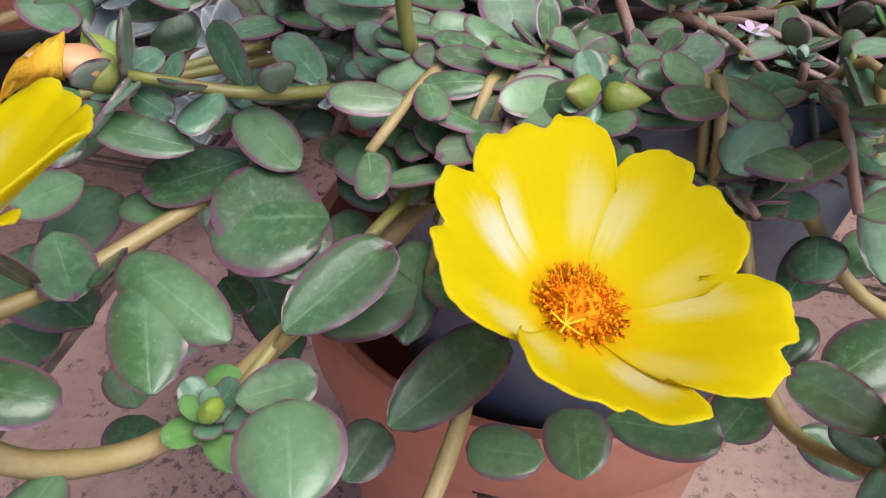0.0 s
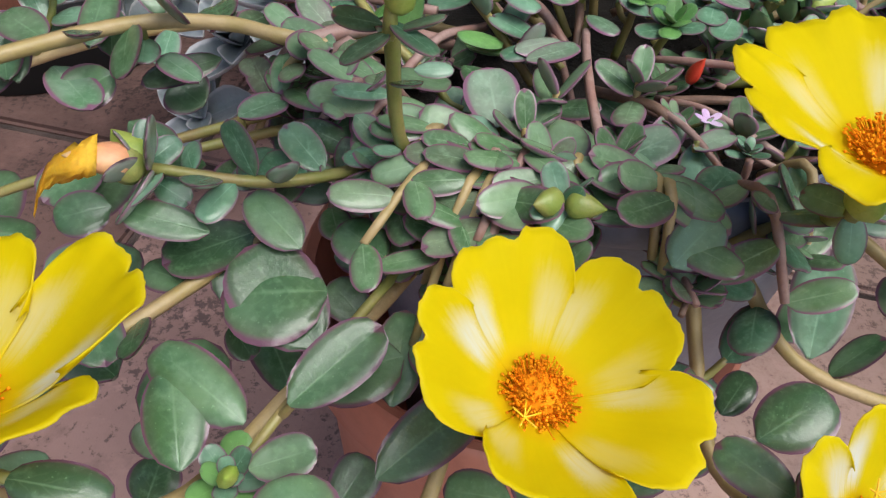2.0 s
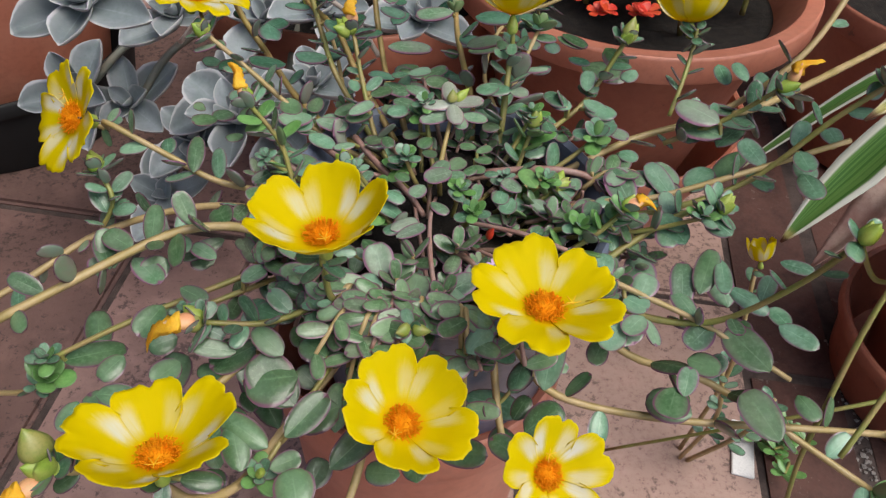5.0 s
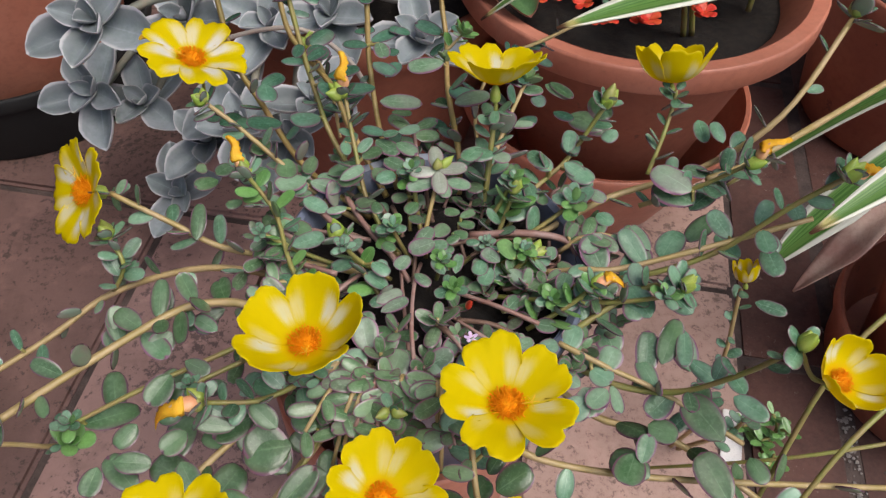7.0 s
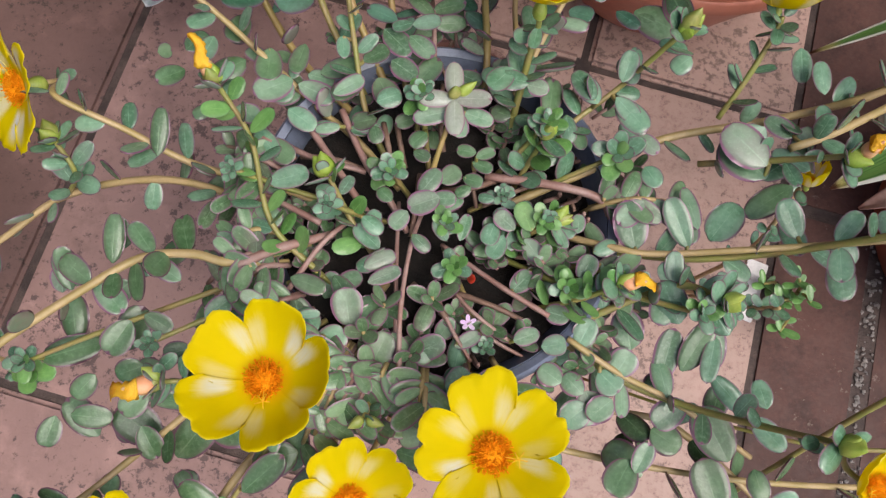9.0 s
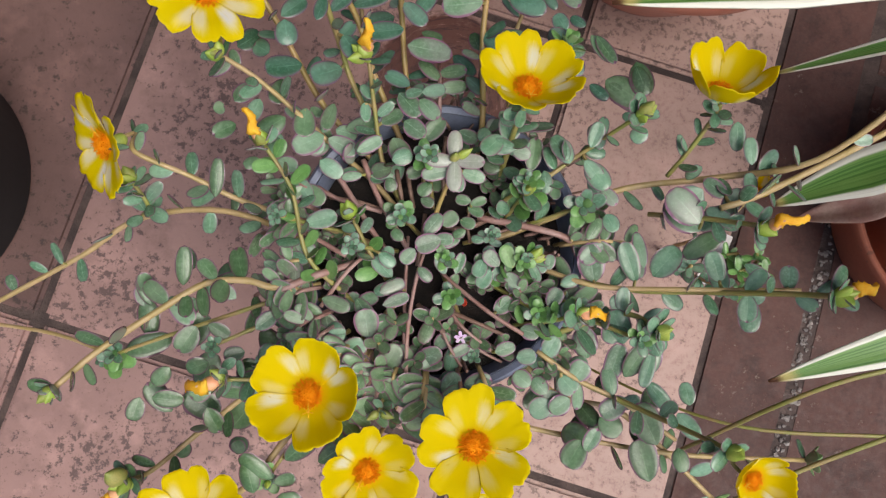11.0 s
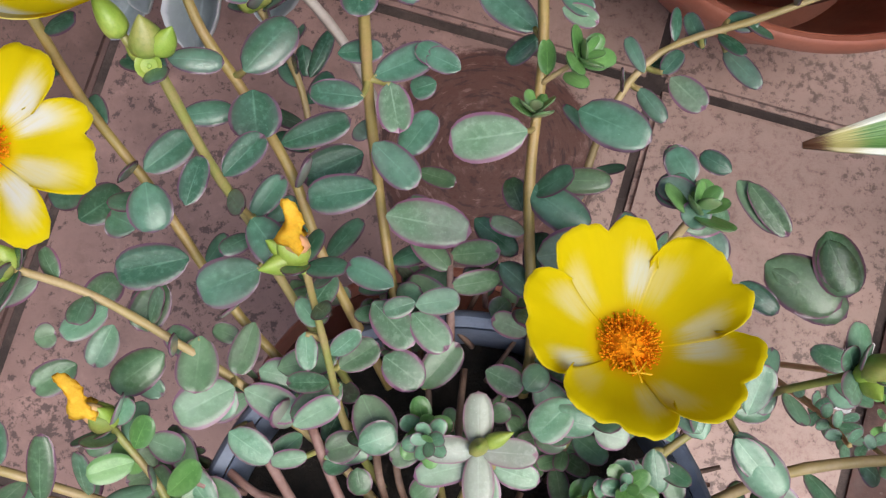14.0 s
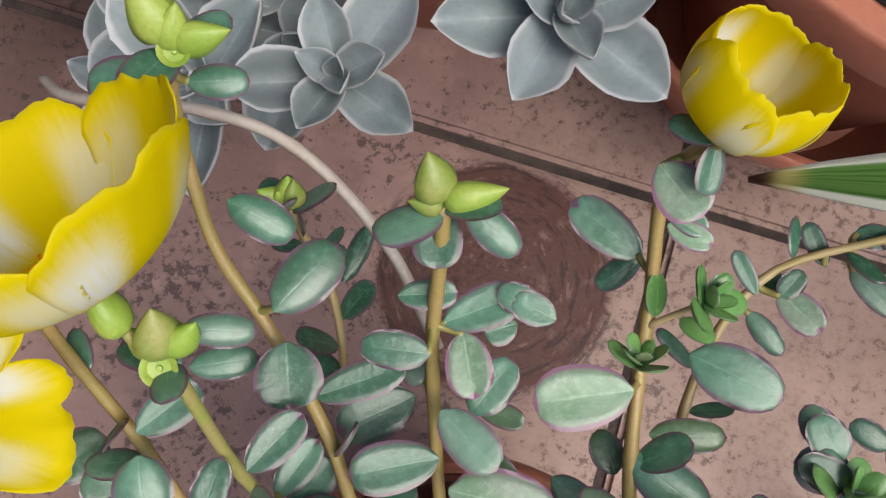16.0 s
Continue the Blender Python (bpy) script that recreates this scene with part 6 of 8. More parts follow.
grow(OLD, (-0.0705, 0.0927, 0.2232), (-0.0731, 0.1064, 0.2268), 0.0082, (0.19, -0.22, 0.96))
grow(OLD, (-0.0333, 0.0774, 0.2311), (-0.0305, 0.0878, 0.2329), 0.0084, (0.12, -0.20, 0.97))
grow(OLD, (-0.0598, 0.0662, 0.2233), (-0.0692, 0.0761, 0.2267), 0.0088, (0.18, -0.17, 0.97))
grow(OLD, (-0.0423, 0.0657, 0.2233), (-0.0549, 0.0740, 0.2267), 0.0115, (0.15, -0.17, 0.97))
grow(OLD, (-0.0382, 0.0614, 0.2195), (-0.0295, 0.0735, 0.2205), 0.0115, (0.12, -0.16, 0.98))
grow(OLD, (-0.0504, 0.0748, 0.2239), (-0.0464, 0.0890, 0.2261), 0.0097, (0.15, -0.19, 0.97))
grow(BLUE+RIMMED, (0.0368, 0.1574, 0.2582), (0.0248, 0.1539, 0.2578), 0.0058, (0.00, -0.13, 0.99))
grow(RIMMED, (0.0374, 0.1564, 0.2585), (0.0384, 0.1491, 0.2575), 0.0050, (-0.01, -0.12, 0.99))
grow(RIMMED, (0.0388, 0.1566, 0.2581), (0.0473, 0.1543, 0.2579), 0.0055, (-0.02, -0.13, 0.99))
grow(RIMMED, (0.0362, 0.1600, 0.2596), (0.0347, 0.1660, 0.2604), 0.0035, (-0.01, -0.15, 0.99))
grow(BLUE, (0.0564, 0.1649, 0.2621), (0.0457, 0.1665, 0.2619), 0.0062, (-0.04, -0.15, 0.99))
grow(RIMMED, (0.0558, 0.1643, 0.2619), (0.0619, 0.1630, 0.2621), 0.0054, (-0.05, -0.15, 0.99))
grow(BLUE, (0.0760, 0.1643, 0.2556), (0.0700, 0.1727, 0.2564), 0.0064, (-0.08, -0.15, 0.98))
grow(BLUE, (0.0830, 0.1684, 0.2591), (0.0857, 0.1774, 0.2609), 0.0056, (-0.10, -0.16, 0.98))
grow(BLUE, (0.0814, 0.1640, 0.2582), (0.0883, 0.1563, 0.2578), 0.0056, (-0.11, -0.14, 0.98))
grow(RIMMED, (0.0891, 0.1560, 0.2520), (0.0947, 0.1504, 0.2520), 0.0053, (-0.12, -0.12, 0.99))
grow(BLUE, (0.1345, 0.1200, 0.2702), (0.1343, 0.1109, 0.2698), 0.0067, (-0.21, -0.05, 0.98))
grow(BLUE, (0.1483, 0.1230, 0.2697), (0.1480, 0.1309, 0.2703), 0.0064, (-0.24, -0.07, 0.97))
grow(BLUE, (0.1376, 0.1655, 0.2644), (0.1362, 0.1750, 0.2656), 0.0050, (-0.21, -0.15, 0.97))
grow(BLUE, (0.1340, 0.1815, 0.2608), (0.1343, 0.1712, 0.2592), 0.0059, (-0.20, -0.16, 0.97))
grow(RIMMED, (-0.0583, 0.1068, 0.2468), (-0.0499, 0.0982, 0.2452), 0.0075, (0.17, -0.02, 0.99))
grow(RIMMED, (-0.0678, 0.1032, 0.2437), (-0.0694, 0.1105, 0.2443), 0.0059, (0.19, -0.03, 0.98))
grow(BLUE, (-0.0458, 0.1143, 0.2482), (-0.0447, 0.1078, 0.2478), 0.0053, (0.15, -0.04, 0.99))
grow(OLD, (-0.0780, 0.0866, 0.2275), (-0.0623, 0.0929, 0.2245), 0.0090, (0.18, 0.00, 0.98))
grow(BLUE, (-0.1061, 0.1171, 0.2242), (-0.1107, 0.1250, 0.2258), 0.0033, (0.24, -0.05, 0.97))
grow(BLUE+RIMMED, (-0.0136, 0.1352, 0.2523), (-0.0029, 0.1390, 0.2517), 0.0067, (0.08, -0.09, 0.99))
grow(BLUE, (-0.0194, 0.1643, 0.2505), (-0.0096, 0.1639, 0.2495), 0.0078, (0.09, -0.14, 0.99))
grow(RIMMED, (0.0023, 0.1612, 0.2558), (0.0106, 0.1664, 0.2562), 0.0052, (0.05, -0.14, 0.99))
grow(BLUE, (0.0147, 0.1586, 0.2579), (0.0215, 0.1615, 0.2581), 0.0063, (0.03, -0.14, 0.99))
grow(RIMMED, (0.0072, 0.1547, 0.2481), (0.0157, 0.1555, 0.2479), 0.0036, (0.04, -0.12, 0.99))
grow(RIMMED, (0.0279, 0.1348, 0.2506), (0.0332, 0.1425, 0.2514), 0.0059, (0.00, -0.09, 1.00))
grow(RIMMED, (0.0335, 0.1331, 0.2541), (0.0248, 0.1295, 0.2539), 0.0070, (0.01, -0.08, 1.00))
grow(RIMMED, (0.0309, 0.1332, 0.2520), (0.0382, 0.1334, 0.2520), 0.0051, (-0.00, -0.08, 1.00))
grow(RIMMED, (0.0248, 0.1292, 0.2521), (0.0205, 0.1241, 0.2519), 0.0055, (0.02, -0.07, 1.00))
grow(BLUE, (0.0176, 0.1193, 0.2477), (0.0104, 0.1258, 0.2483), 0.0055, (0.04, -0.06, 1.00))
grow(RIMMED, (0.0139, 0.1135, 0.2490), (0.0223, 0.1181, 0.2490), 0.0055, (0.03, -0.05, 1.00))
grow(RIMMED, (0.0153, 0.1091, 0.2500), (0.0241, 0.1132, 0.2500), 0.0047, (0.03, -0.04, 1.00))
grow(OLD, (0.0057, 0.1111, 0.2473), (0.0121, 0.1028, 0.2467), 0.0059, (0.05, -0.03, 1.00))
grow(OLD, (-0.0061, 0.1102, 0.2464), (0.0038, 0.1071, 0.2456), 0.0056, (0.07, -0.03, 1.00))
grow(BLUE+RIMMED, (0.0546, 0.1096, 0.2457), (0.0602, 0.1153, 0.2463), 0.0060, (-0.05, -0.04, 1.00))
grow(YOUNG, (0.0588, 0.1249, 0.2538), (0.0553, 0.1328, 0.2542), 0.0055, (-0.05, -0.08, 1.00))
grow(RIMMED, (0.0544, 0.1256, 0.2519), (0.0490, 0.1303, 0.2521), 0.0055, (-0.04, -0.07, 1.00))
grow(BLUE, (0.0517, 0.1242, 0.2503), (0.0479, 0.1176, 0.2497), 0.0055, (-0.04, -0.06, 1.00))
grow(RIMMED, (0.0575, 0.1237, 0.2500), (0.0620, 0.1177, 0.2500), 0.0055, (-0.06, -0.06, 1.00))
grow(BLUE, (0.0359, 0.1214, 0.2518), (0.0327, 0.1274, 0.2522), 0.0043, (-0.00, -0.07, 1.00))
grow(RIMMED, (0.0396, 0.1217, 0.2517), (0.0416, 0.1293, 0.2523), 0.0039, (-0.02, -0.07, 1.00))
grow(BLUE, (0.0671, 0.1280, 0.2499), (0.0716, 0.1257, 0.2501), 0.0048, (-0.07, -0.07, 0.99))
grow(BLUE+RIMMED, (0.0904, 0.1360, 0.2517), (0.0833, 0.1292, 0.2503), 0.0068, (-0.11, -0.08, 0.99))
grow(BLUE, (0.0767, 0.1208, 0.2496), (0.0831, 0.1240, 0.2504), 0.0048, (-0.10, -0.06, 0.99))
grow(RIMMED, (0.0725, 0.1125, 0.2517), (0.0759, 0.1194, 0.2523), 0.0059, (-0.08, -0.05, 1.00))
grow(BLUE, (0.0796, 0.1072, 0.2519), (0.0791, 0.1153, 0.2521), 0.0055, (-0.10, -0.04, 0.99))
grow(YOUNG, (0.0697, 0.1098, 0.2520), (0.0667, 0.1163, 0.2520), 0.0051, (-0.07, -0.04, 1.00))
grow(BLUE, (0.1002, 0.1107, 0.2522), (0.0947, 0.1185, 0.2518), 0.0064, (-0.13, -0.04, 0.99))
grow(RIMMED, (0.0967, 0.1109, 0.2513), (0.0940, 0.1014, 0.2507), 0.0076, (-0.13, -0.03, 0.99))
grow(BLUE, (0.0499, 0.1345, 0.2469), (0.0472, 0.1383, 0.2471), 0.0036, (-0.03, -0.09, 1.00))
grow(RIMMED, (0.0515, 0.1353, 0.2467), (0.0539, 0.1398, 0.2473), 0.0036, (-0.04, -0.09, 1.00))
grow(RIMMED, (0.0789, 0.1187, 0.2468), (0.0854, 0.1142, 0.2472), 0.0048, (-0.10, -0.05, 0.99))
grow(RIMMED, (0.0990, 0.0833, 0.2402), (0.0966, 0.0944, 0.2398), 0.0062, (-0.13, 0.01, 0.99))
grow(BLUE, (0.0795, 0.0892, 0.2427), (0.0849, 0.0838, 0.2433), 0.0081, (-0.10, 0.01, 1.00))
grow(RIMMED, (0.0830, 0.0817, 0.2432), (0.0764, 0.0764, 0.2428), 0.0073, (-0.09, 0.03, 1.00))
grow(RIMMED, (0.0747, 0.0827, 0.2442), (0.0695, 0.0879, 0.2438), 0.0064, (-0.08, 0.01, 1.00))
grow(BLUE+RIMMED, (0.0684, 0.0852, 0.2462), (0.0625, 0.0894, 0.2458), 0.0068, (-0.07, 0.01, 1.00))
grow(OLD, (0.0969, 0.0750, 0.2314), (0.1048, 0.0697, 0.2326), 0.0090, (-0.13, 0.04, 0.99))
grow(OLD, (0.0913, 0.0665, 0.2300), (0.0857, 0.0565, 0.2300), 0.0099, (-0.10, 0.06, 0.99))
grow(OLD, (0.1136, 0.0778, 0.2318), (0.1173, 0.0882, 0.2322), 0.0074, (-0.15, 0.02, 0.99))
grow(OLD, (0.1123, 0.0781, 0.2313), (0.1201, 0.0732, 0.2327), 0.0061, (-0.15, 0.03, 0.99))
grow(BLUE, (0.1289, 0.0820, 0.2352), (0.1268, 0.0904, 0.2348), 0.0061, (-0.18, 0.01, 0.98))
grow(OLD, (0.1287, 0.0655, 0.2246), (0.1308, 0.0566, 0.2254), 0.0068, (-0.17, 0.06, 0.98))
grow(BLUE, (0.1114, 0.1004, 0.2453), (0.1083, 0.0871, 0.2447), 0.0054, (-0.15, -0.00, 0.99))
grow(RIMMED, (0.0639, 0.1047, 0.2458), (0.0709, 0.1029, 0.2462), 0.0060, (-0.07, -0.02, 1.00))
grow(BLUE, (0.0630, 0.0945, 0.2468), (0.0698, 0.0957, 0.2472), 0.0060, (-0.07, -0.01, 1.00))
grow(RIMMED, (0.0555, 0.0959, 0.2458), (0.0626, 0.0987, 0.2462), 0.0052, (-0.05, -0.01, 1.00))
grow(RIMMED, (0.0396, 0.0935, 0.2459), (0.0465, 0.0975, 0.2461), 0.0044, (-0.02, -0.01, 1.00))
grow(RIMMED, (-0.0275, 0.1215, 0.2464), (-0.0214, 0.1181, 0.2456), 0.0049, (0.11, -0.05, 0.99))
grow(RIMMED, (-0.0363, 0.1081, 0.2444), (-0.0434, 0.1124, 0.2456), 0.0058, (0.14, -0.04, 0.99))
grow(RIMMED, (-0.0281, 0.0979, 0.2453), (-0.0220, 0.1038, 0.2447), 0.0061, (0.11, -0.02, 0.99))
grow(OLD, (-0.0141, 0.0950, 0.2453), (-0.0059, 0.1005, 0.2447), 0.0068, (0.08, -0.01, 1.00))
grow(OLD, (-0.0317, 0.0899, 0.2425), (-0.0386, 0.0874, 0.2435), 0.0062, (0.13, 0.01, 0.99))
grow(BLUE, (0.0025, 0.0962, 0.2458), (-0.0029, 0.1017, 0.2462), 0.0064, (0.07, -0.01, 1.00))
grow(OLD, (0.0129, 0.1005, 0.2460), (0.0179, 0.1056, 0.2460), 0.0067, (0.03, -0.02, 1.00))
grow(RIMMED, (0.0291, 0.0943, 0.2460), (0.0325, 0.0884, 0.2460), 0.0059, (0.00, 0.00, 1.00))
grow(RIMMED, (0.0072, 0.0917, 0.2499), (0.0038, 0.0877, 0.2501), 0.0059, (0.05, 0.01, 1.00))
grow(RIMMED, (-0.0252, 0.1567, 0.2525), (-0.0183, 0.1545, 0.2515), 0.0061, (0.11, -0.13, 0.99))
grow(OLD, (-0.0245, 0.1726, 0.2509), (-0.0331, 0.1653, 0.2530), 0.0081, (0.21, 0.03, 0.98))
grow(OLD, (-0.0252, 0.1860, 0.2527), (-0.0288, 0.1766, 0.2533), 0.0074, (0.21, -0.01, 0.98))
grow(OLD, (-0.0174, 0.1763, 0.2519), (-0.0174, 0.1655, 0.2521), 0.0081, (0.17, 0.03, 0.98))
grow(RIMMED, (-0.0104, 0.1671, 0.2510), (-0.0206, 0.1609, 0.2530), 0.0090, (0.17, 0.05, 0.98))
grow(RIMMED, (-0.0066, 0.1704, 0.2485), (0.0014, 0.1690, 0.2475), 0.0068, (0.12, 0.03, 0.99))
grow(OLD, (0.0100, 0.1689, 0.2514), (0.0015, 0.1613, 0.2526), 0.0066, (0.09, 0.05, 0.99))
grow(OLD, (0.0143, 0.1673, 0.2549), (0.0193, 0.1584, 0.2551), 0.0080, (0.05, 0.06, 1.00))
grow(RIMMED, (0.0177, 0.1746, 0.2521), (0.0253, 0.1696, 0.2519), 0.0075, (0.04, 0.02, 1.00))
grow(OLD, (0.0098, 0.1721, 0.2553), (0.0168, 0.1769, 0.2547), 0.0058, (0.07, 0.01, 1.00))
grow(RIMMED, (0.0149, 0.1846, 0.2522), (0.0231, 0.1768, 0.2518), 0.0077, (0.05, -0.01, 1.00))
grow(RIMMED, (0.0225, 0.1829, 0.2521), (0.0296, 0.1764, 0.2519), 0.0067, (0.02, -0.00, 1.00))
grow(BLUE, (0.0232, 0.1843, 0.2560), (0.0314, 0.1861, 0.2560), 0.0052, (0.02, -0.03, 1.00))
grow(BLUE, (0.0231, 0.1849, 0.2559), (0.0173, 0.1827, 0.2561), 0.0040, (0.04, -0.02, 1.00))
grow(BLUE, (-0.0332, 0.1774, 0.2546), (-0.0357, 0.1694, 0.2554), 0.0058, (0.23, 0.02, 0.97))
grow(OLD, (-0.0420, 0.1694, 0.2489), (-0.0491, 0.1642, 0.2510), 0.0067, (0.26, 0.04, 0.97))
grow(OLD, (-0.0080, 0.1795, 0.2497), (-0.0104, 0.1692, 0.2503), 0.0056, (0.14, 0.01, 0.99))
grow(BLUE, (0.0036, 0.1782, 0.2580), (0.0047, 0.1712, 0.2580), 0.0042, (0.10, 0.01, 0.99))
grow(BLUE, (0.0516, 0.1690, 0.2620), (0.0453, 0.1624, 0.2620), 0.0071, (-0.07, 0.05, 1.00))
grow(OLD, (0.0892, 0.1965, 0.2507), (0.1023, 0.1885, 0.2533), 0.0111, (-0.22, -0.05, 0.97))
grow(OLD, (0.0990, 0.2025, 0.2549), (0.1030, 0.1904, 0.2551), 0.0088, (-0.24, -0.06, 0.97))
grow(OLD, (0.0822, 0.2112, 0.2547), (0.0905, 0.2017, 0.2553), 0.0057, (-0.19, -0.10, 0.98))
grow(BLUE, (0.0856, 0.1776, 0.2578), (0.0863, 0.1682, 0.2582), 0.0053, (-0.20, 0.02, 0.98))
grow(BLUE, (0.0822, 0.1637, 0.2569), (0.0897, 0.1544, 0.2591), 0.0080, (-0.20, 0.07, 0.98))
grow(BLUE, (0.0820, 0.1918, 0.2574), (0.0886, 0.1865, 0.2585), 0.0046, (-0.20, -0.04, 0.98))
grow(BLUE, (0.0717, 0.2089, 0.2619), (0.0677, 0.2149, 0.2621), 0.0059, (-0.14, -0.13, 0.98))
grow(BLUE, (0.0728, 0.2058, 0.2624), (0.0655, 0.2084, 0.2616), 0.0053, (-0.14, -0.11, 0.98))
grow(BLUE, (0.0737, 0.2047, 0.2645), (0.0701, 0.2008, 0.2635), 0.0054, (-0.16, -0.09, 0.98))
grow(BLUE, (0.0760, 0.2012, 0.2581), (0.0780, 0.1944, 0.2579), 0.0057, (-0.17, -0.07, 0.98))
grow(OLD, (-0.0319, 0.1569, 0.2513), (-0.0368, 0.1536, 0.2527), 0.0047, (0.23, 0.08, 0.97))
grow(OLD, (0.0377, 0.1834, 0.2459), (0.0409, 0.1869, 0.2461), 0.0047, (-0.03, -0.02, 1.00))
grow(OLD, (-0.0500, 0.1738, 0.2505), (-0.0463, 0.1751, 0.2495), 0.0054, (0.26, 0.01, 0.96))
grow(OLD, (0.0141, 0.1582, 0.2477), (0.0073, 0.1557, 0.2483), 0.0062, (0.07, 0.08, 0.99))
grow(BLUE, (-0.0316, 0.1684, 0.2486), (-0.0250, 0.1644, 0.2474), 0.0047, (0.20, 0.04, 0.98))
grow(OLD, (-0.0116, 0.1761, 0.2456), (-0.0171, 0.1780, 0.2464), 0.0042, (0.16, 0.00, 0.99))
grow(RIMMED, (0.0370, 0.1730, 0.2498), (0.0442, 0.1698, 0.2502), 0.0057, (-0.03, 0.03, 1.00))
grow(BLUE, (0.0445, 0.1699, 0.2520), (0.0480, 0.1743, 0.2520), 0.0054, (-0.05, 0.02, 1.00))
grow(OLD, (-0.0125, 0.0722, 0.2355), (-0.0266, 0.0704, 0.2364), 0.0149, (0.09, -0.24, 0.97))
grow(OLD, (-0.0018, 0.0643, 0.2321), (-0.0139, 0.0596, 0.2319), 0.0101, (0.06, -0.21, 0.97))
grow(OLD, (-0.0240, 0.0826, 0.2362), (-0.0358, 0.0759, 0.2358), 0.0090, (0.11, -0.25, 0.96))
grow(OLD, (-0.0436, 0.0781, 0.2362), (-0.0502, 0.0721, 0.2358), 0.0076, (0.15, -0.24, 0.96))
grow(OLD, (-0.0646, 0.0713, 0.2330), (-0.0537, 0.0709, 0.2309), 0.0070, (0.18, -0.23, 0.96))
grow(OLD, (-0.0697, 0.0708, 0.2307), (-0.0720, 0.0623, 0.2293), 0.0068, (0.20, -0.21, 0.96))
grow(OLD, (-0.0442, 0.0691, 0.2353), (-0.0395, 0.0607, 0.2327), 0.0071, (0.14, -0.22, 0.97))
grow(OLD, (-0.0509, 0.0975, 0.2368), (-0.0567, 0.0881, 0.2352), 0.0087, (0.16, -0.27, 0.95))
grow(BLUE, (0.0021, 0.0903, 0.2452), (0.0100, 0.0965, 0.2468), 0.0079, (0.03, -0.29, 0.96))
grow(BLUE, (-0.0021, 0.0851, 0.2446), (0.0058, 0.0889, 0.2454), 0.0069, (0.04, -0.28, 0.96))
grow(RIMMED, (0.0110, 0.0977, 0.2453), (0.0091, 0.1079, 0.2487), 0.0089, (0.02, -0.31, 0.95))
grow(OLD, (0.0174, 0.0873, 0.2457), (0.0216, 0.0962, 0.2483), 0.0087, (0.00, -0.29, 0.96))
grow(OLD, (0.0024, 0.0858, 0.2435), (-0.0070, 0.0802, 0.2425), 0.0069, (0.05, -0.27, 0.96))
grow(BLUE, (-0.0250, 0.0858, 0.2421), (-0.0220, 0.0931, 0.2439), 0.0071, (0.10, -0.28, 0.96))
grow(OLD, (-0.0451, 0.0984, 0.2431), (-0.0376, 0.0949, 0.2409), 0.0055, (0.14, -0.29, 0.95))
grow(OLD, (-0.0593, 0.0823, 0.2343), (-0.0647, 0.0756, 0.2337), 0.0067, (0.18, -0.24, 0.95))
grow(RIMMED, (0.0269, 0.0902, 0.2451), (0.0370, 0.0951, 0.2469), 0.0070, (-0.03, -0.29, 0.96))
grow(OLD, (-0.0153, 0.0944, 0.2438), (-0.0201, 0.0877, 0.2422), 0.0078, (0.09, -0.28, 0.96))
grow(OLD, (0.0086, 0.0815, 0.2405), (0.0019, 0.0768, 0.2395), 0.0076, (0.03, -0.26, 0.97))
grow(RIMMED, (0.0334, 0.0710, 0.2404), (0.0258, 0.0682, 0.2396), 0.0068, (-0.02, -0.24, 0.97))
grow(OLD, (-0.0048, 0.0755, 0.2391), (-0.0115, 0.0805, 0.2409), 0.0080, (0.07, -0.25, 0.96))
grow(RIMMED, (0.1049, 0.0828, 0.2374), (0.0963, 0.0762, 0.2346), 0.0085, (-0.17, -0.19, 0.97))
grow(RIMMED, (0.0764, 0.0840, 0.2408), (0.0794, 0.0749, 0.2393), 0.0106, (-0.13, -0.20, 0.97))
grow(BLUE, (0.0732, 0.0954, 0.2448), (0.0769, 0.1029, 0.2472), 0.0070, (-0.12, -0.24, 0.96))
grow(RIMMED, (0.0922, 0.0630, 0.2310), (0.0962, 0.0713, 0.2330), 0.0060, (-0.16, -0.17, 0.97))
grow(BLUE, (0.1638, 0.1408, 0.1995), (0.1742, 0.1339, 0.2005), 0.0059, (-0.25, -0.25, 0.93))
grow(BLUE, (0.0768, 0.0802, 0.2410), (0.0702, 0.0747, 0.2391), 0.0083, (-0.12, -0.20, 0.97))
grow(OLD, (0.1026, 0.0907, 0.2416), (0.1103, 0.1043, 0.2464), 0.0076, (-0.18, -0.23, 0.95))
grow(BLUE, (0.0732, 0.1090, 0.2467), (0.0791, 0.1158, 0.2493), 0.0075, (-0.12, -0.27, 0.96))
grow(RIMMED, (0.0835, 0.0882, 0.2439), (0.0877, 0.0949, 0.2461), 0.0081, (-0.14, -0.23, 0.96))
grow(BLUE, (0.0785, 0.2111, 0.2621), (0.0730, 0.2142, 0.2619), 0.0041, (-0.13, -0.18, 0.98))
grow(OLD, (0.0903, 0.1951, 0.2512), (0.1038, 0.1867, 0.2528), 0.0094, (-0.18, -0.11, 0.98))
grow(OLD, (0.0988, 0.2008, 0.2551), (0.1036, 0.1908, 0.2549), 0.0074, (-0.20, -0.12, 0.97))
grow(OLD, (0.0838, 0.2106, 0.2561), (0.0913, 0.2009, 0.2559), 0.0048, (-0.16, -0.15, 0.98))
grow(BLUE, (0.0826, 0.1648, 0.2545), (0.0902, 0.1547, 0.2555), 0.0060, (-0.16, -0.02, 0.99))
grow(BLUE, (0.0767, 0.1632, 0.2551), (0.0726, 0.1720, 0.2549), 0.0067, (-0.13, -0.04, 0.99))
grow(BLUE, (0.0872, 0.1695, 0.2560), (0.0835, 0.1778, 0.2560), 0.0060, (-0.16, -0.06, 0.99))
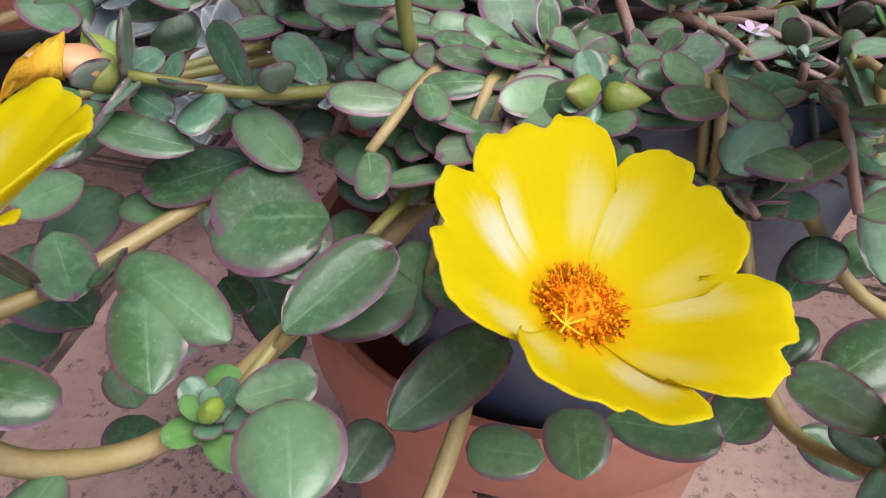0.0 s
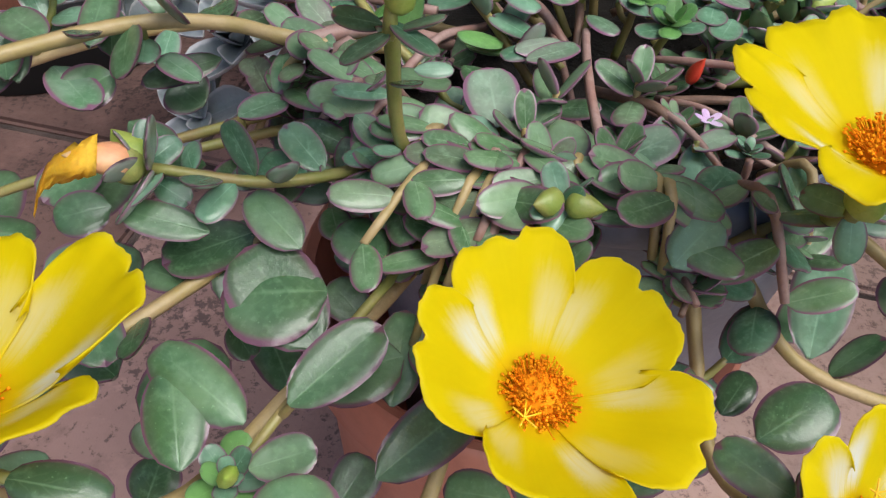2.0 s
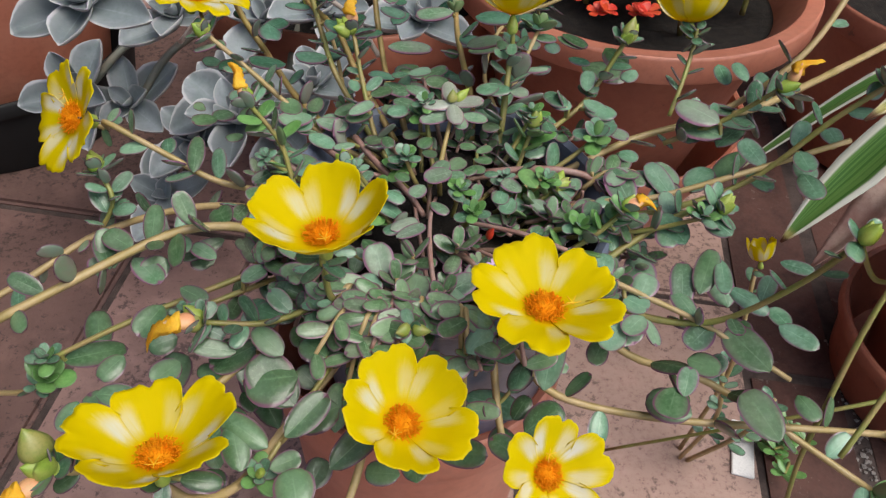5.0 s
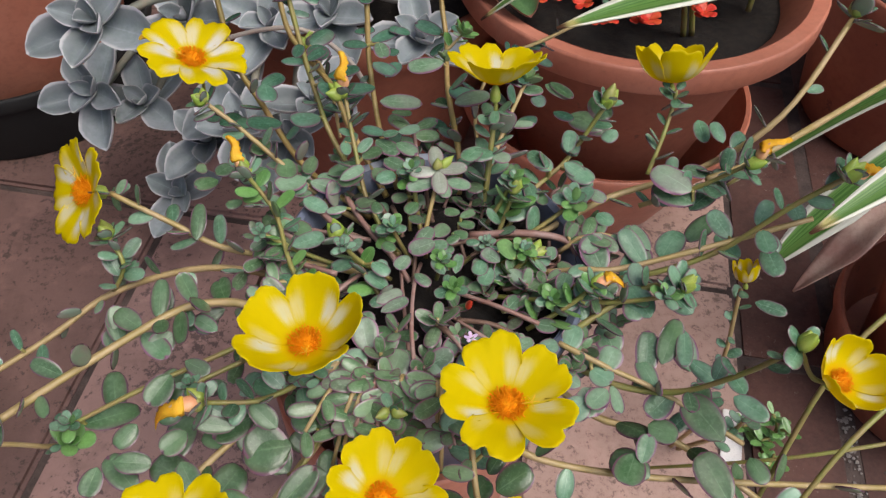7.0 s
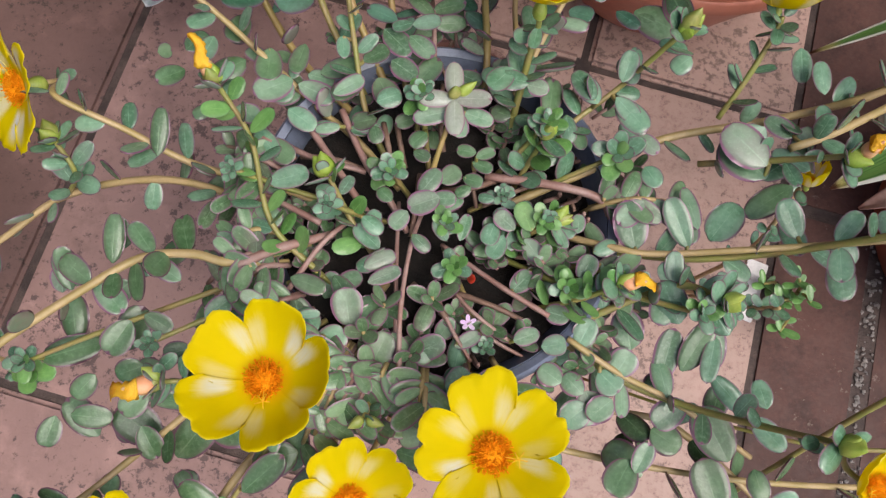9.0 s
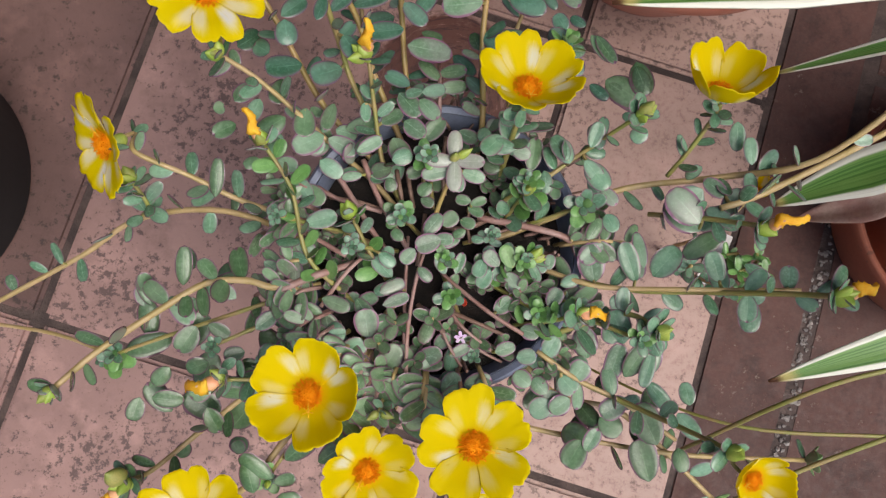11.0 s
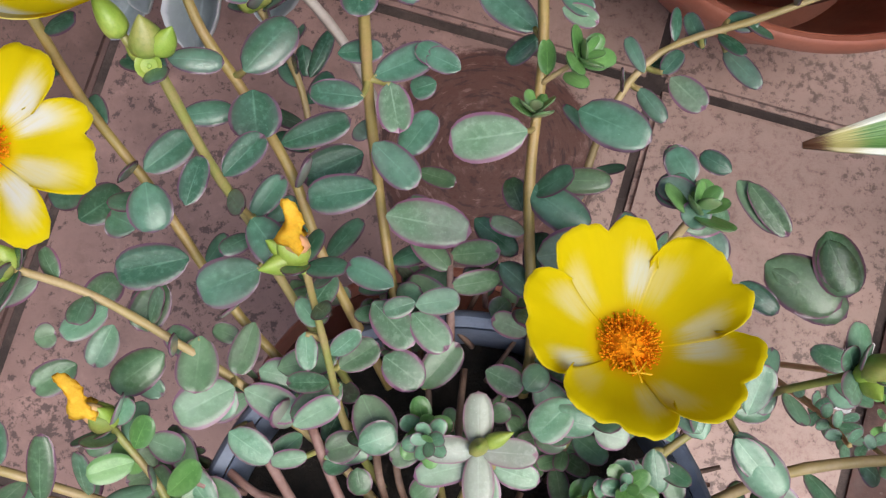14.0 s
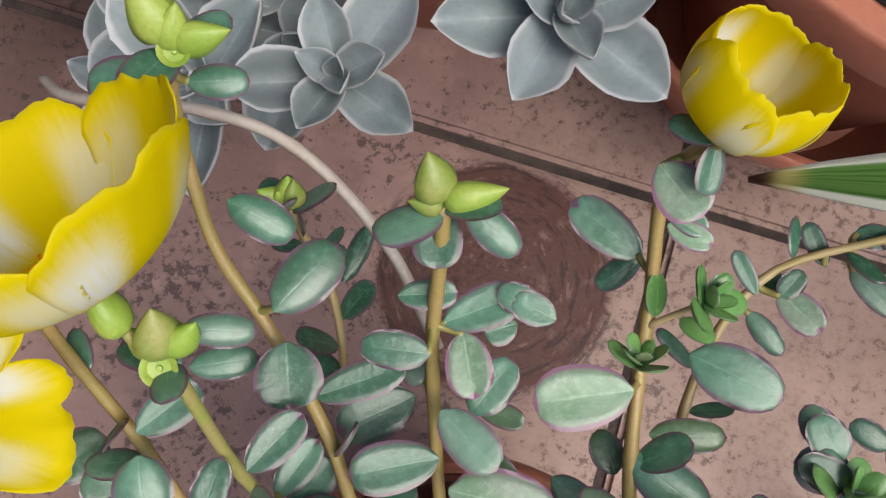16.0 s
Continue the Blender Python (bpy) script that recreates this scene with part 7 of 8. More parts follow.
grow(BLUE, (0.1006, 0.1773, 0.2626), (0.0929, 0.1805, 0.2614), 0.0046, (-0.19, -0.08, 0.98))
grow(BLUE, (0.1015, 0.1755, 0.2626), (0.0965, 0.1716, 0.2614), 0.0062, (-0.20, -0.06, 0.98))
grow(RIMMED, (0.1014, 0.1371, 0.2463), (0.1043, 0.1246, 0.2477), 0.0082, (-0.19, 0.06, 0.98))
grow(RIMMED, (0.1057, 0.1290, 0.2506), (0.1026, 0.1420, 0.2493), 0.0049, (-0.20, 0.05, 0.98))
grow(BLUE, (0.1094, 0.1265, 0.2493), (0.1179, 0.1373, 0.2507), 0.0097, (-0.22, 0.06, 0.97))
grow(BLUE, (0.0916, 0.1472, 0.2496), (0.0953, 0.1410, 0.2504), 0.0062, (-0.17, 0.03, 0.98))
grow(BLUE, (0.0895, 0.1353, 0.2484), (0.0839, 0.1324, 0.2476), 0.0085, (-0.15, 0.05, 0.99))
grow(OLD, (0.0247, 0.1689, 0.2480), (0.0316, 0.1779, 0.2490), 0.0069, (0.02, -0.12, 0.99))
grow(OLD, (0.0289, 0.1527, 0.2521), (0.0245, 0.1486, 0.2519), 0.0052, (0.02, -0.08, 1.00))
grow(OLD, (0.0256, 0.1578, 0.2505), (0.0198, 0.1555, 0.2505), 0.0049, (0.03, -0.09, 1.00))
grow(RIMMED, (0.0041, 0.1548, 0.2483), (-0.0032, 0.1532, 0.2487), 0.0038, (0.07, -0.08, 0.99))
grow(OLD, (0.0140, 0.1538, 0.2522), (0.0153, 0.1487, 0.2518), 0.0048, (0.05, -0.08, 1.00))
grow(OLD, (0.0336, 0.1387, 0.2504), (0.0388, 0.1431, 0.2506), 0.0059, (0.01, -0.06, 1.00))
grow(RIMMED, (0.0331, 0.1317, 0.2484), (0.0403, 0.1352, 0.2486), 0.0052, (0.00, -0.04, 1.00))
grow(BLUE, (0.0126, 0.1269, 0.2522), (0.0184, 0.1227, 0.2518), 0.0051, (0.05, -0.03, 1.00))
grow(RIMMED, (0.0265, 0.1230, 0.2506), (0.0314, 0.1186, 0.2504), 0.0044, (0.02, -0.02, 1.00))
grow(BLUE, (0.0195, 0.1166, 0.2483), (0.0116, 0.1133, 0.2487), 0.0048, (0.05, -0.01, 1.00))
grow(OLD, (0.0431, 0.1475, 0.2520), (0.0375, 0.1481, 0.2520), 0.0041, (-0.00, -0.07, 1.00))
grow(OLD, (0.0432, 0.1468, 0.2504), (0.0487, 0.1491, 0.2506), 0.0037, (-0.01, -0.07, 1.00))
grow(OLD, (0.0424, 0.1461, 0.2485), (0.0482, 0.1437, 0.2485), 0.0041, (-0.01, -0.07, 1.00))
grow(BLUE, (0.0551, 0.1703, 0.2514), (0.0579, 0.1789, 0.2526), 0.0057, (-0.03, -0.12, 0.99))
grow(OLD, (0.0527, 0.1598, 0.2505), (0.0469, 0.1619, 0.2505), 0.0056, (-0.02, -0.10, 1.00))
grow(OLD, (0.0641, 0.1612, 0.2478), (0.0652, 0.1735, 0.2492), 0.0065, (-0.05, -0.11, 0.99))
grow(BLUE, (0.0684, 0.1606, 0.2523), (0.0698, 0.1523, 0.2517), 0.0052, (-0.06, -0.09, 0.99))
grow(OLD, (0.0706, 0.1582, 0.2507), (0.0738, 0.1509, 0.2503), 0.0045, (-0.06, -0.08, 0.99))
grow(BLUE, (0.0506, 0.1345, 0.2485), (0.0554, 0.1335, 0.2485), 0.0028, (-0.03, -0.04, 1.00))
grow(BLUE, (0.0487, 0.1340, 0.2520), (0.0440, 0.1346, 0.2520), 0.0033, (-0.01, -0.05, 1.00))
grow(BLUE, (0.0383, 0.1242, 0.2504), (0.0344, 0.1276, 0.2506), 0.0044, (0.01, -0.03, 1.00))
grow(BLUE, (0.0529, 0.1281, 0.2485), (0.0495, 0.1325, 0.2485), 0.0048, (-0.02, -0.04, 1.00))
grow(BLUE, (0.0582, 0.1283, 0.2519), (0.0569, 0.1342, 0.2521), 0.0040, (-0.04, -0.04, 1.00))
grow(BLUE, (0.0491, 0.1277, 0.2506), (0.0468, 0.1211, 0.2504), 0.0055, (-0.02, -0.03, 1.00))
grow(BLUE, (0.0520, 0.1271, 0.2486), (0.0543, 0.1205, 0.2484), 0.0048, (-0.03, -0.02, 1.00))
grow(RIMMED, (0.0718, 0.1256, 0.2519), (0.0722, 0.1311, 0.2521), 0.0041, (-0.06, -0.03, 1.00))
grow(RIMMED, (0.0667, 0.1271, 0.2505), (0.0689, 0.1212, 0.2505), 0.0030, (-0.06, -0.03, 1.00))
grow(OLD, (0.0399, 0.1412, 0.2485), (0.0456, 0.1397, 0.2485), 0.0045, (-0.01, -0.06, 1.00))
grow(OLD, (0.0420, 0.1372, 0.2521), (0.0376, 0.1347, 0.2519), 0.0037, (-0.00, -0.05, 1.00))
grow(OLD, (0.0255, 0.1474, 0.2506), (0.0303, 0.1455, 0.2504), 0.0041, (0.02, -0.07, 1.00))
grow(OLD, (0.0383, 0.1640, 0.2484), (0.0420, 0.1661, 0.2486), 0.0042, (-0.00, -0.10, 0.99))
grow(OLD, (0.0203, 0.1320, 0.2518), (0.0164, 0.1354, 0.2522), 0.0044, (0.04, -0.04, 1.00))
grow(RIMMED, (0.1223, 0.1422, 0.2588), (0.1118, 0.1531, 0.2572), 0.0129, (-0.19, -0.03, 0.98))
grow(BLUE, (0.1226, 0.1439, 0.2537), (0.1338, 0.1515, 0.2563), 0.0075, (-0.21, -0.03, 0.98))
grow(BLUE, (0.1335, 0.1443, 0.2609), (0.1241, 0.1502, 0.2591), 0.0057, (-0.21, -0.03, 0.98))
grow(RIMMED, (0.1312, 0.1550, 0.2586), (0.1237, 0.1609, 0.2574), 0.0061, (-0.21, -0.06, 0.98))
grow(RIMMED, (0.1311, 0.1489, 0.2572), (0.1365, 0.1584, 0.2588), 0.0068, (-0.22, -0.05, 0.97))
grow(OLD, (0.1330, 0.1430, 0.2514), (0.1200, 0.1343, 0.2486), 0.0080, (-0.20, -0.01, 0.98))
grow(BLUE, (0.1298, 0.1342, 0.2516), (0.1333, 0.1222, 0.2524), 0.0069, (-0.21, 0.01, 0.98))
grow(BLUE, (0.1386, 0.1195, 0.2617), (0.1390, 0.1081, 0.2623), 0.0078, (-0.23, 0.04, 0.97))
grow(RIMMED, (-0.0088, 0.1667, 0.2496), (0.0019, 0.1625, 0.2484), 0.0069, (0.06, -0.13, 0.99))
grow(BLUE, (-0.0110, 0.1586, 0.2496), (-0.0027, 0.1535, 0.2484), 0.0065, (0.07, -0.11, 0.99))
grow(OLD, (-0.0162, 0.1492, 0.2486), (-0.0084, 0.1434, 0.2474), 0.0069, (0.08, -0.10, 0.99))
grow(RIMMED, (-0.0180, 0.1380, 0.2485), (-0.0100, 0.1351, 0.2475), 0.0061, (0.08, -0.08, 0.99))
grow(OLD, (-0.0029, 0.1709, 0.2490), (0.0085, 0.1746, 0.2490), 0.0066, (0.05, -0.14, 0.99))
grow(BLUE, (-0.0126, 0.1439, 0.2493), (-0.0191, 0.1516, 0.2507), 0.0061, (0.09, -0.10, 0.99))
grow(RIMMED, (-0.0172, 0.1300, 0.2485), (-0.0099, 0.1247, 0.2475), 0.0064, (0.08, -0.06, 0.99))
grow(OLD, (0.0241, 0.0843, 0.2460), (0.0340, 0.0821, 0.2460), 0.0071, (0.01, 0.02, 1.00))
grow(RIMMED, (0.0455, 0.0839, 0.2459), (0.0551, 0.0865, 0.2461), 0.0067, (-0.03, 0.01, 1.00))
grow(BLUE, (0.0379, 0.0811, 0.2470), (0.0433, 0.0876, 0.2470), 0.0063, (-0.02, 0.01, 1.00))

grow(RIMMED, (0.1205, 0.1440, 0.2630), (0.1095, 0.1545, 0.2645), 0.0112, (0.05, -0.25, 0.95))
grow(BLUE, (-0.0215, 0.2490, 0.2845), (-0.0320, 0.2478, 0.2825), 0.0070, (0.10, -0.30, 0.95))
grow(BLUE, (-0.0195, 0.2490, 0.2840), (-0.0120, 0.2500, 0.2835), 0.0046, (0.05, -0.25, 0.95))

# crowded short shoots between them, and leaves that hang over the rim
foliage_v, foliage_f, foliage_uv = [], [], []


# bare soil and bare stretches of the inner pot's rim
BARE = (((0.004, 0.146), 0.014), ((0.068, 0.137), 0.013), ((0.048, 0.089), 0.009), ((-0.013, 0.160), 0.009), ((0.078, 0.161), 0.009), ((0.036, 0.180), 0.009), ((-0.002, 0.176), 0.008))


def filler_leaf(at, along, normal, length, width):
    mid = Vector(at) + Vector(along).normalized() * length * 0.5
    if in_bloom(at, along, length) or any((mid.xy - Vector(p)).length < r for p, r in BARE):
        return
    me = rng.choice(OLD)
    m = frame_to(at, along, normal, width, length, 0.5 * (length + width))
    o = len(foliage_v)
    foliage_v.extend(m @ v.co for v in me.vertices)
    uv = {}
    for loop in me.loops:
        uv[loop.vertex_index] = tuple(me.uv_layers[0].data[loop.index].uv)
    foliage_uv.extend(uv[i] for i in range(len(me.vertices)))
    foliage_f.extend(tuple(o + i for i in p.vertices) for p in me.polygons)


for k in range(80):
    a, q = rng.uniform(0, 6.283), 0.052 * math.sqrt(rng.uniform(0.05, 1.15) if k < 40 else rng.uniform(0.72, 1.25))
    base = V(CX + q * math.cos(a), CY + q * math.sin(a), 0.238)
    top = base + V(rng.uniform(-0.006, 0.006) + 0.006 * math.cos(a), rng.uniform(-0.006, 0.006) + 0.006 * math.sin(a), rng.uniform(0.001, 0.006))
    stem([base, base.lerp(top, 0.5) + V(0, 0, 0.001), top], 0.0009, 0.0007, STEM_DARK if rng.random() < 0.6 else STEM_RED, steps=3)
    t = rng.uniform(0, 6.28)
    for i in range(rng.randint(5, 8)):
        t += 2.399
        f = i / 8
        out = V(math.cos(t), math.sin(t), 0)
        s = rng.uniform(0.0055, 0.0088) * (1 - 0.3 * f)
        filler_leaf(base.lerp(top, 0.35 + 0.65 * f), out * (0.9 - 0.4 * f) + V(0, 0, 0.35 + 0.5 * f), V(rng.uniform(-0.9, 0.9), rng.uniform(-1.0, 0.8), 1) - out * 0.4, s, s * 0.56)
for k in range(36):
    a = rng.uniform(0, 6.283) if k < 12 else rng.uniform(2.75, 4.7)
    out = V(math.cos(a), math.sin(a), 0)
    base = V(CX, CY, 0.243) + out * 0.044
    far = rng.uniform(0.010, 0.030)
    path = [base, base + out * far * 0.5 + V(0, 0, 0.007), base + out * far + V(0, 0, rng.uniform(-0.022, 0.004))]
    if any(in_bloom(p, out, 0.004) for p in path):
        continue
    ob, line = stem(path, 0.0012, 0.0009, STEM_RED if rng.random() < 0.5 else STEM, steps=4)
    for i in range(7):
        k = 1 + int(i * (len(line) - 2) / 6)
        side = out.cross(V(0, 0, 1)) * (1 if i % 2 else -1)
        s = rng.uniform(0.0075, 0.0108)
        filler_leaf(line[min(k, len(line) - 1)], side * 0.8 + out * rng.uniform(0.0, 0.9) + V(0, 0, rng.uniform(-0.4, 0.5)), V(0, 0, 1) + V(rng.uniform(-0.5, 0.5), rng.uniform(-0.8, 0.2), 0), s, s * 0.52)
# the thick growth towards the front of the pot
for k in range(19):
    a, q = rng.uniform(3.7, 6.6), 0.050 * math.sqrt(rng.uniform(0.15, 1.0))
    top = V(CX + q * math.cos(a), CY + q * math.sin(a), rng.uniform(0.243, 0.250))
    stem([V(top.x - 0.004 * math.cos(a), top.y - 0.004 * math.sin(a), 0.237), top - V(0, 0, 0.004), top], 0.0010, 0.0008, STEM_RED if k % 2 else STEM, steps=3)
    t = rng.uniform(0, 6.28)
    for i in range(6):
        t += 2.399
        f = i / 6
        out = V(math.cos(t), math.sin(t), 0)
        s = rng.uniform(0.0078, 0.0108) * (1 - 0.35 * f)
        filler_leaf(top - V(0, 0, 0.004 * (1 - f)), out * (0.9 - 0.5 * f) + V(0, 0, 0.2 + 0.7 * f), V(rng.uniform(-0.9, 0.9), rng.uniform(-1.0, 0.8), 1) - out * 0.4, s, s * 0.55)
foliage = put("foliage", mesh_of("foliage", foliage_v, foliage_f, foliage_uv), LEAF_FILL, plant, Matrix(), "crowded small fleshy leaves with purple margins")
tagged(foliage, kind="stuff")


# ---- grey succulents behind ----
STALK_GREY = plain_material("grey_green_stalk", (0.16, 0.17, 0.14), (0.22, 0.19, 0.15), 120, 0.6)
GHOST = [leaf_mesh("grey_leaf", w, t, c, 0.30, 0.12, waist=0.22) for w, t, c in ((0.62, 0.85, 0.10), (0.58, 0.70, 0.0), (0.66, 0.95, 0.2))]
for me in GHOST:
    me.materials.append(LEAF_PALE)


def succulent(at, size, count, foot, axis=(0, 0, 1)):
    base = thing("succulent", foot, "grey waxy rosette succulent trailing over its pot", "succulent", "grey succulents")
    path = glide([foot, Vector(foot).lerp(Vector(at), 0.6) + V(0, 0, 0.012), at], 6)
    put("stalk", tube_mesh("stalk", path, 0.0026, 0.0022, 8), STALK_GREY, base, Matrix())
    ax = Vector(axis).normalized()
    x = ax.cross(V(0.3, 0.8, 0.2)).normalized()
    y = ax.cross(x)
    a = rng.uniform(0, 6.28)
    for i in range(count):
        f = i / count
        a += 2.399
        out = x * math.cos(a) + y * math.sin(a)
        o = 0.98 - 0.75 * f**1.4
        s = size * (1.0 - 0.72 * f) * rng.uniform(0.92, 1.08)
        put("leaf", rng.choice(GHOST), None, base, frame_to(Vector(at) + ax * f * size * 0.22, out * o + ax * (1.0 - o + 0.15), ax - out * 0.5, s * 0.58, s, s * 0.8))
    return base


for at, size, count, foot, axis in (
    ((-0.131, 0.335, 0.200), 0.041, 9, (-0.06, 0.43, 0.150), (-0.1, -0.6, 0.75)),
    ((-0.168, 0.384, 0.114), 0.043, 8, (-0.09, 0.45, 0.140), (-0.2, -0.6, 0.7)),
    ((-0.142, 0.392, 0.096), 0.043, 8, (-0.08, 0.44, 0.140), (-0.1, -0.5, 0.8)),
    ((-0.118, 0.335, 0.066), 0.038, 7, (-0.08, 0.41, 0.130), (0, -0.5, 0.8)),
    ((-0.092, 0.342, 0.105), 0.040, 8, (-0.07, 0.42, 0.140), (-0.1, -0.4, 0.8)),
    ((-0.072, 0.350, 0.128), 0.041, 8, (-0.06, 0.43, 0.150), (0, -0.5, 0.8)),
    ((-0.018, 0.298, 0.172), 0.031, 9, (-0.01, 0.41, 0.150), (0, -0.25, 0.95)),
    ((0.037, 0.303, 0.207), 0.033, 9, (0.03, 0.42, 0.155), (0.05, -0.35, 0.9)),
    ((-0.060, 0.304, 0.148), 0.039, 8, (-0.05, 0.42, 0.150), (-0.2, -0.3, 0.9)),
    ((-0.012, 0.360, 0.182), 0.041, 8, (-0.01, 0.44, 0.155), (0, -0.4, 0.9)),
    ((-0.048, 0.372, 0.168), 0.041, 8, (-0.04, 0.45, 0.155), (-0.1, -0.4, 0.9)),
    ((-0.100, 0.392, 0.160), 0.043, 8, (-0.07, 0.45, 0.150), (-0.2, -0.5, 0.8)),
    ((0.010, 0.405, 0.172), 0.041, 9, (0.01, 0.46, 0.155), (0.1, -0.3, 0.9)),
    ((-0.040, 0.335, 0.118), 0.039, 8, (-0.03, 0.42, 0.150), (0.0, -0.5, 0.8)),
):
    succulent(at, size, count, foot, axis)


# ---- striped grassy leaves at the side ----
def stripe_material():
    m, n, l, b = nodes_of("striped_leaf")
    uv = n.new("ShaderNodeUVMap")
    sep = n.new("ShaderNodeSeparateXYZ")
    l.new(uv.outputs["UV"], sep.inputs[0])
    across = mathn(n, l, "ABSOLUTE", mathn(n, l, "SUBTRACT", mathn(n, l, "MULTIPLY", sep.outputs["X"], 2.0), 1.0))
    lines = add(n, "ShaderNodeTexNoise", Scale=1.0, Detail=3.0)
    cx = n.new("ShaderNodeCombineXYZ")
    l.new(mathn(n, l, "MULTIPLY", sep.outputs["X"], 30.0), cx.inputs[0])
    l.new(mathn(n, l, "MULTIPLY", sep.outputs["Y"], 2.0), cx.inputs[1])
    l.new(cx.outputs[0], lines.inputs["Vector"])
    green = mix(n, l, ramp(n, l, lines.outputs["Fac"], (0.35, 0.0), (0.65, 1.0)), (0.048, 0.140, 0.020), (0.130, 0.255, 0.058))
    col = mix(n, l, ramp(n, l, across, (0.62, 0.0), (0.74, 1.0)), green, (0.72, 0.72, 0.62))
    tip = mathn(n, l, "ADD", sep.outputs["Y"], mathn(n, l, "MULTIPLY", mathn(n, l, "SUBTRACT", lines.outputs["Fac"], 0.5), 0.05))
    col = mix(n, l, ramp(n, l, tip, (0.945, 0.0), (0.97, 0.8)), col, (0.45, 0.36, 0.12))
    col = mix(n, l, ramp(n, l, tip, (0.975, 0.0), (0.988, 1.0)), col, (0.12, 0.05, 0.025))
    l.new(col, b.inputs["Base Color"])
    b.inputs["Roughness"].default_value = 0.42
    bump_of(n, l, lines.outputs["Fac"], 0.4, 0.0005, b)
    return m


STRIPED = stripe_material()


def blade(parent, points, width, facing=V(0, 0, 1), fold=0.25, material=None, name="blade", label=""):
    path = glide(points, 8)
    verts, faces, uvs, cols = [], [], [], 6
    for i, p in enumerate(path):
        f = i / (len(path) - 1)
        d = (path[min(i + 1, len(path) - 1)] - path[max(i - 1, 0)]).normalized()
        x = d.cross(facing).normalized()
        up = x.cross(d)
        w = width * 0.5 * max(0.04, min(1.0, (1.0 - f) * 3.6) ** 0.75)
        for j in range(cols + 1):
            u = -1 + 2 * j / cols
            verts.append(p + x * (u * w) + up * (fold * abs(u) * w))
            uvs.append((j / cols, f))
    for i in range(len(path) - 1):
        for j in range(cols):
            a = i * (cols + 1) + j
            faces.append((a, a + 1, a + cols + 2, a + cols + 1))
    me = sheet_of("blade", verts, faces, uvs, 0.0006)
    return put(name, me, material or STRIPED, parent, Matrix(), label)


spider = thing("striped_plant", (0.375, 0.195, 0.11), "green grassy plant with white-edged leaves and brown tips", "plant")
blade(spider, [(0.36, 0.20, 0.12), (0.30, 0.21, 0.29), (0.21, 0.222, 0.305), (0.13, 0.2175, 0.29), (0.083, 0.2115, 0.281)], 0.019)
blade(spider, [(0.36, 0.20, 0.12), (0.30, 0.20, 0.24), (0.24, 0.190, 0.235), (0.208, 0.181, 0.205), (0.184, 0.1715, 0.179)], 0.020)
blade(spider, [(0.36, 0.19, 0.12), (0.30, 0.15, 0.27), (0.22, 0.125, 0.320), (0.165, 0.1075, 0.315), (0.127, 0.0925, 0.302)], 0.013)
blade(spider, [(0.38, 0.21, 0.12), (0.33, 0.24, 0.25), (0.26, 0.248, 0.215), (0.192, 0.243, 0.155)], 0.010)
blade(spider, [(0.36, 0.22, 0.12), (0.27, 0.27, 0.32), (0.16, 0.262, 0.325), (0.095, 0.245, 0.290), (0.060, 0.2505, 0.258)], 0.017)
DRY_BLADE = plain_material("dry_blade", (0.36, 0.19, 0.16), (0.50, 0.36, 0.30), 60, 0.65, 0.5)
blade(spider, [(0.345, 0.20, 0.13), (0.270, 0.195, 0.235), (0.228, 0.1766, 0.210), (0.2168, 0.1716, 0.190), (0.2027, 0.1693, 0.165)], 0.015, fold=0.6, material=DRY_BLADE, name="dry_blade", label="withered pinkish-brown leaf blade")
for pts in ([(0.34, 0.16, 0.10), (0.24, 0.11, 0.27), (0.155, 0.063, 0.26), (0.125, 0.040, 0.235)], [(0.34, 0.17, 0.10), (0.25, 0.12, 0.25), (0.168, 0.093, 0.26), (0.142, 0.066, 0.205), (0.14, 0.055, 0.17)]):
    put("runner", tube_mesh("runner", glide(pts, 8), 0.0010, 0.0008, 7), STEM_GREEN, spider, Matrix())
put("runner", tube_mesh("runner", glide([(0.22, 0.075, 0.22), (0.154, 0.075, 0.2), (0.096, 0.099, 0.14)], 8), 0.0008, 0.0006, 6), STEM_GREEN, spider, Matrix())

# ---- red-flowered plant in the wide planter ----
begonia = thing("begonia", (0.180, 0.415, 0.173), "bushy plant with broad green leaves and small red flowers", "plant")
BROAD = [leaf_mesh("broad_leaf", 0.45, 0.1, c, 0.3, 0.05) for c in (0.1, -0.2)]
for me in BROAD:
    me.materials.append(LEAF_RED)
for k in range(26):
    a, q = rng.uniform(0, 6.28), rng.uniform(0.02, 0.085)
    base = V(0.180 + q * math.cos(a), 0.418 + q * math.sin(a), 0.173)
    top = base + V(rng.uniform(-0.02, 0.02), rng.uniform(-0.03, 0.01), rng.uniform(0.015, 0.05))
    put("stalk", tube_mesh("stalk", glide([base, base.lerp(top, 0.5) + V(0.002, 0, 0.003), top], 4), 0.0018, 0.0014, 6), STEM_GREEN, begonia, Matrix())
    for i in range(2):
        t = rng.uniform(0, 6.28)
        s = rng.uniform(0.022, 0.036)
        put("leaf", rng.choice(BROAD), None, begonia, frame_to(top, V(math.cos(t), math.sin(t), 0.2), V(0, -0.3, 1), s * 0.8, s, s))
red_petal = petal_mesh(4, 0.5, 0.5, rows=6, cols=6)
red_petal.materials.append(RED)
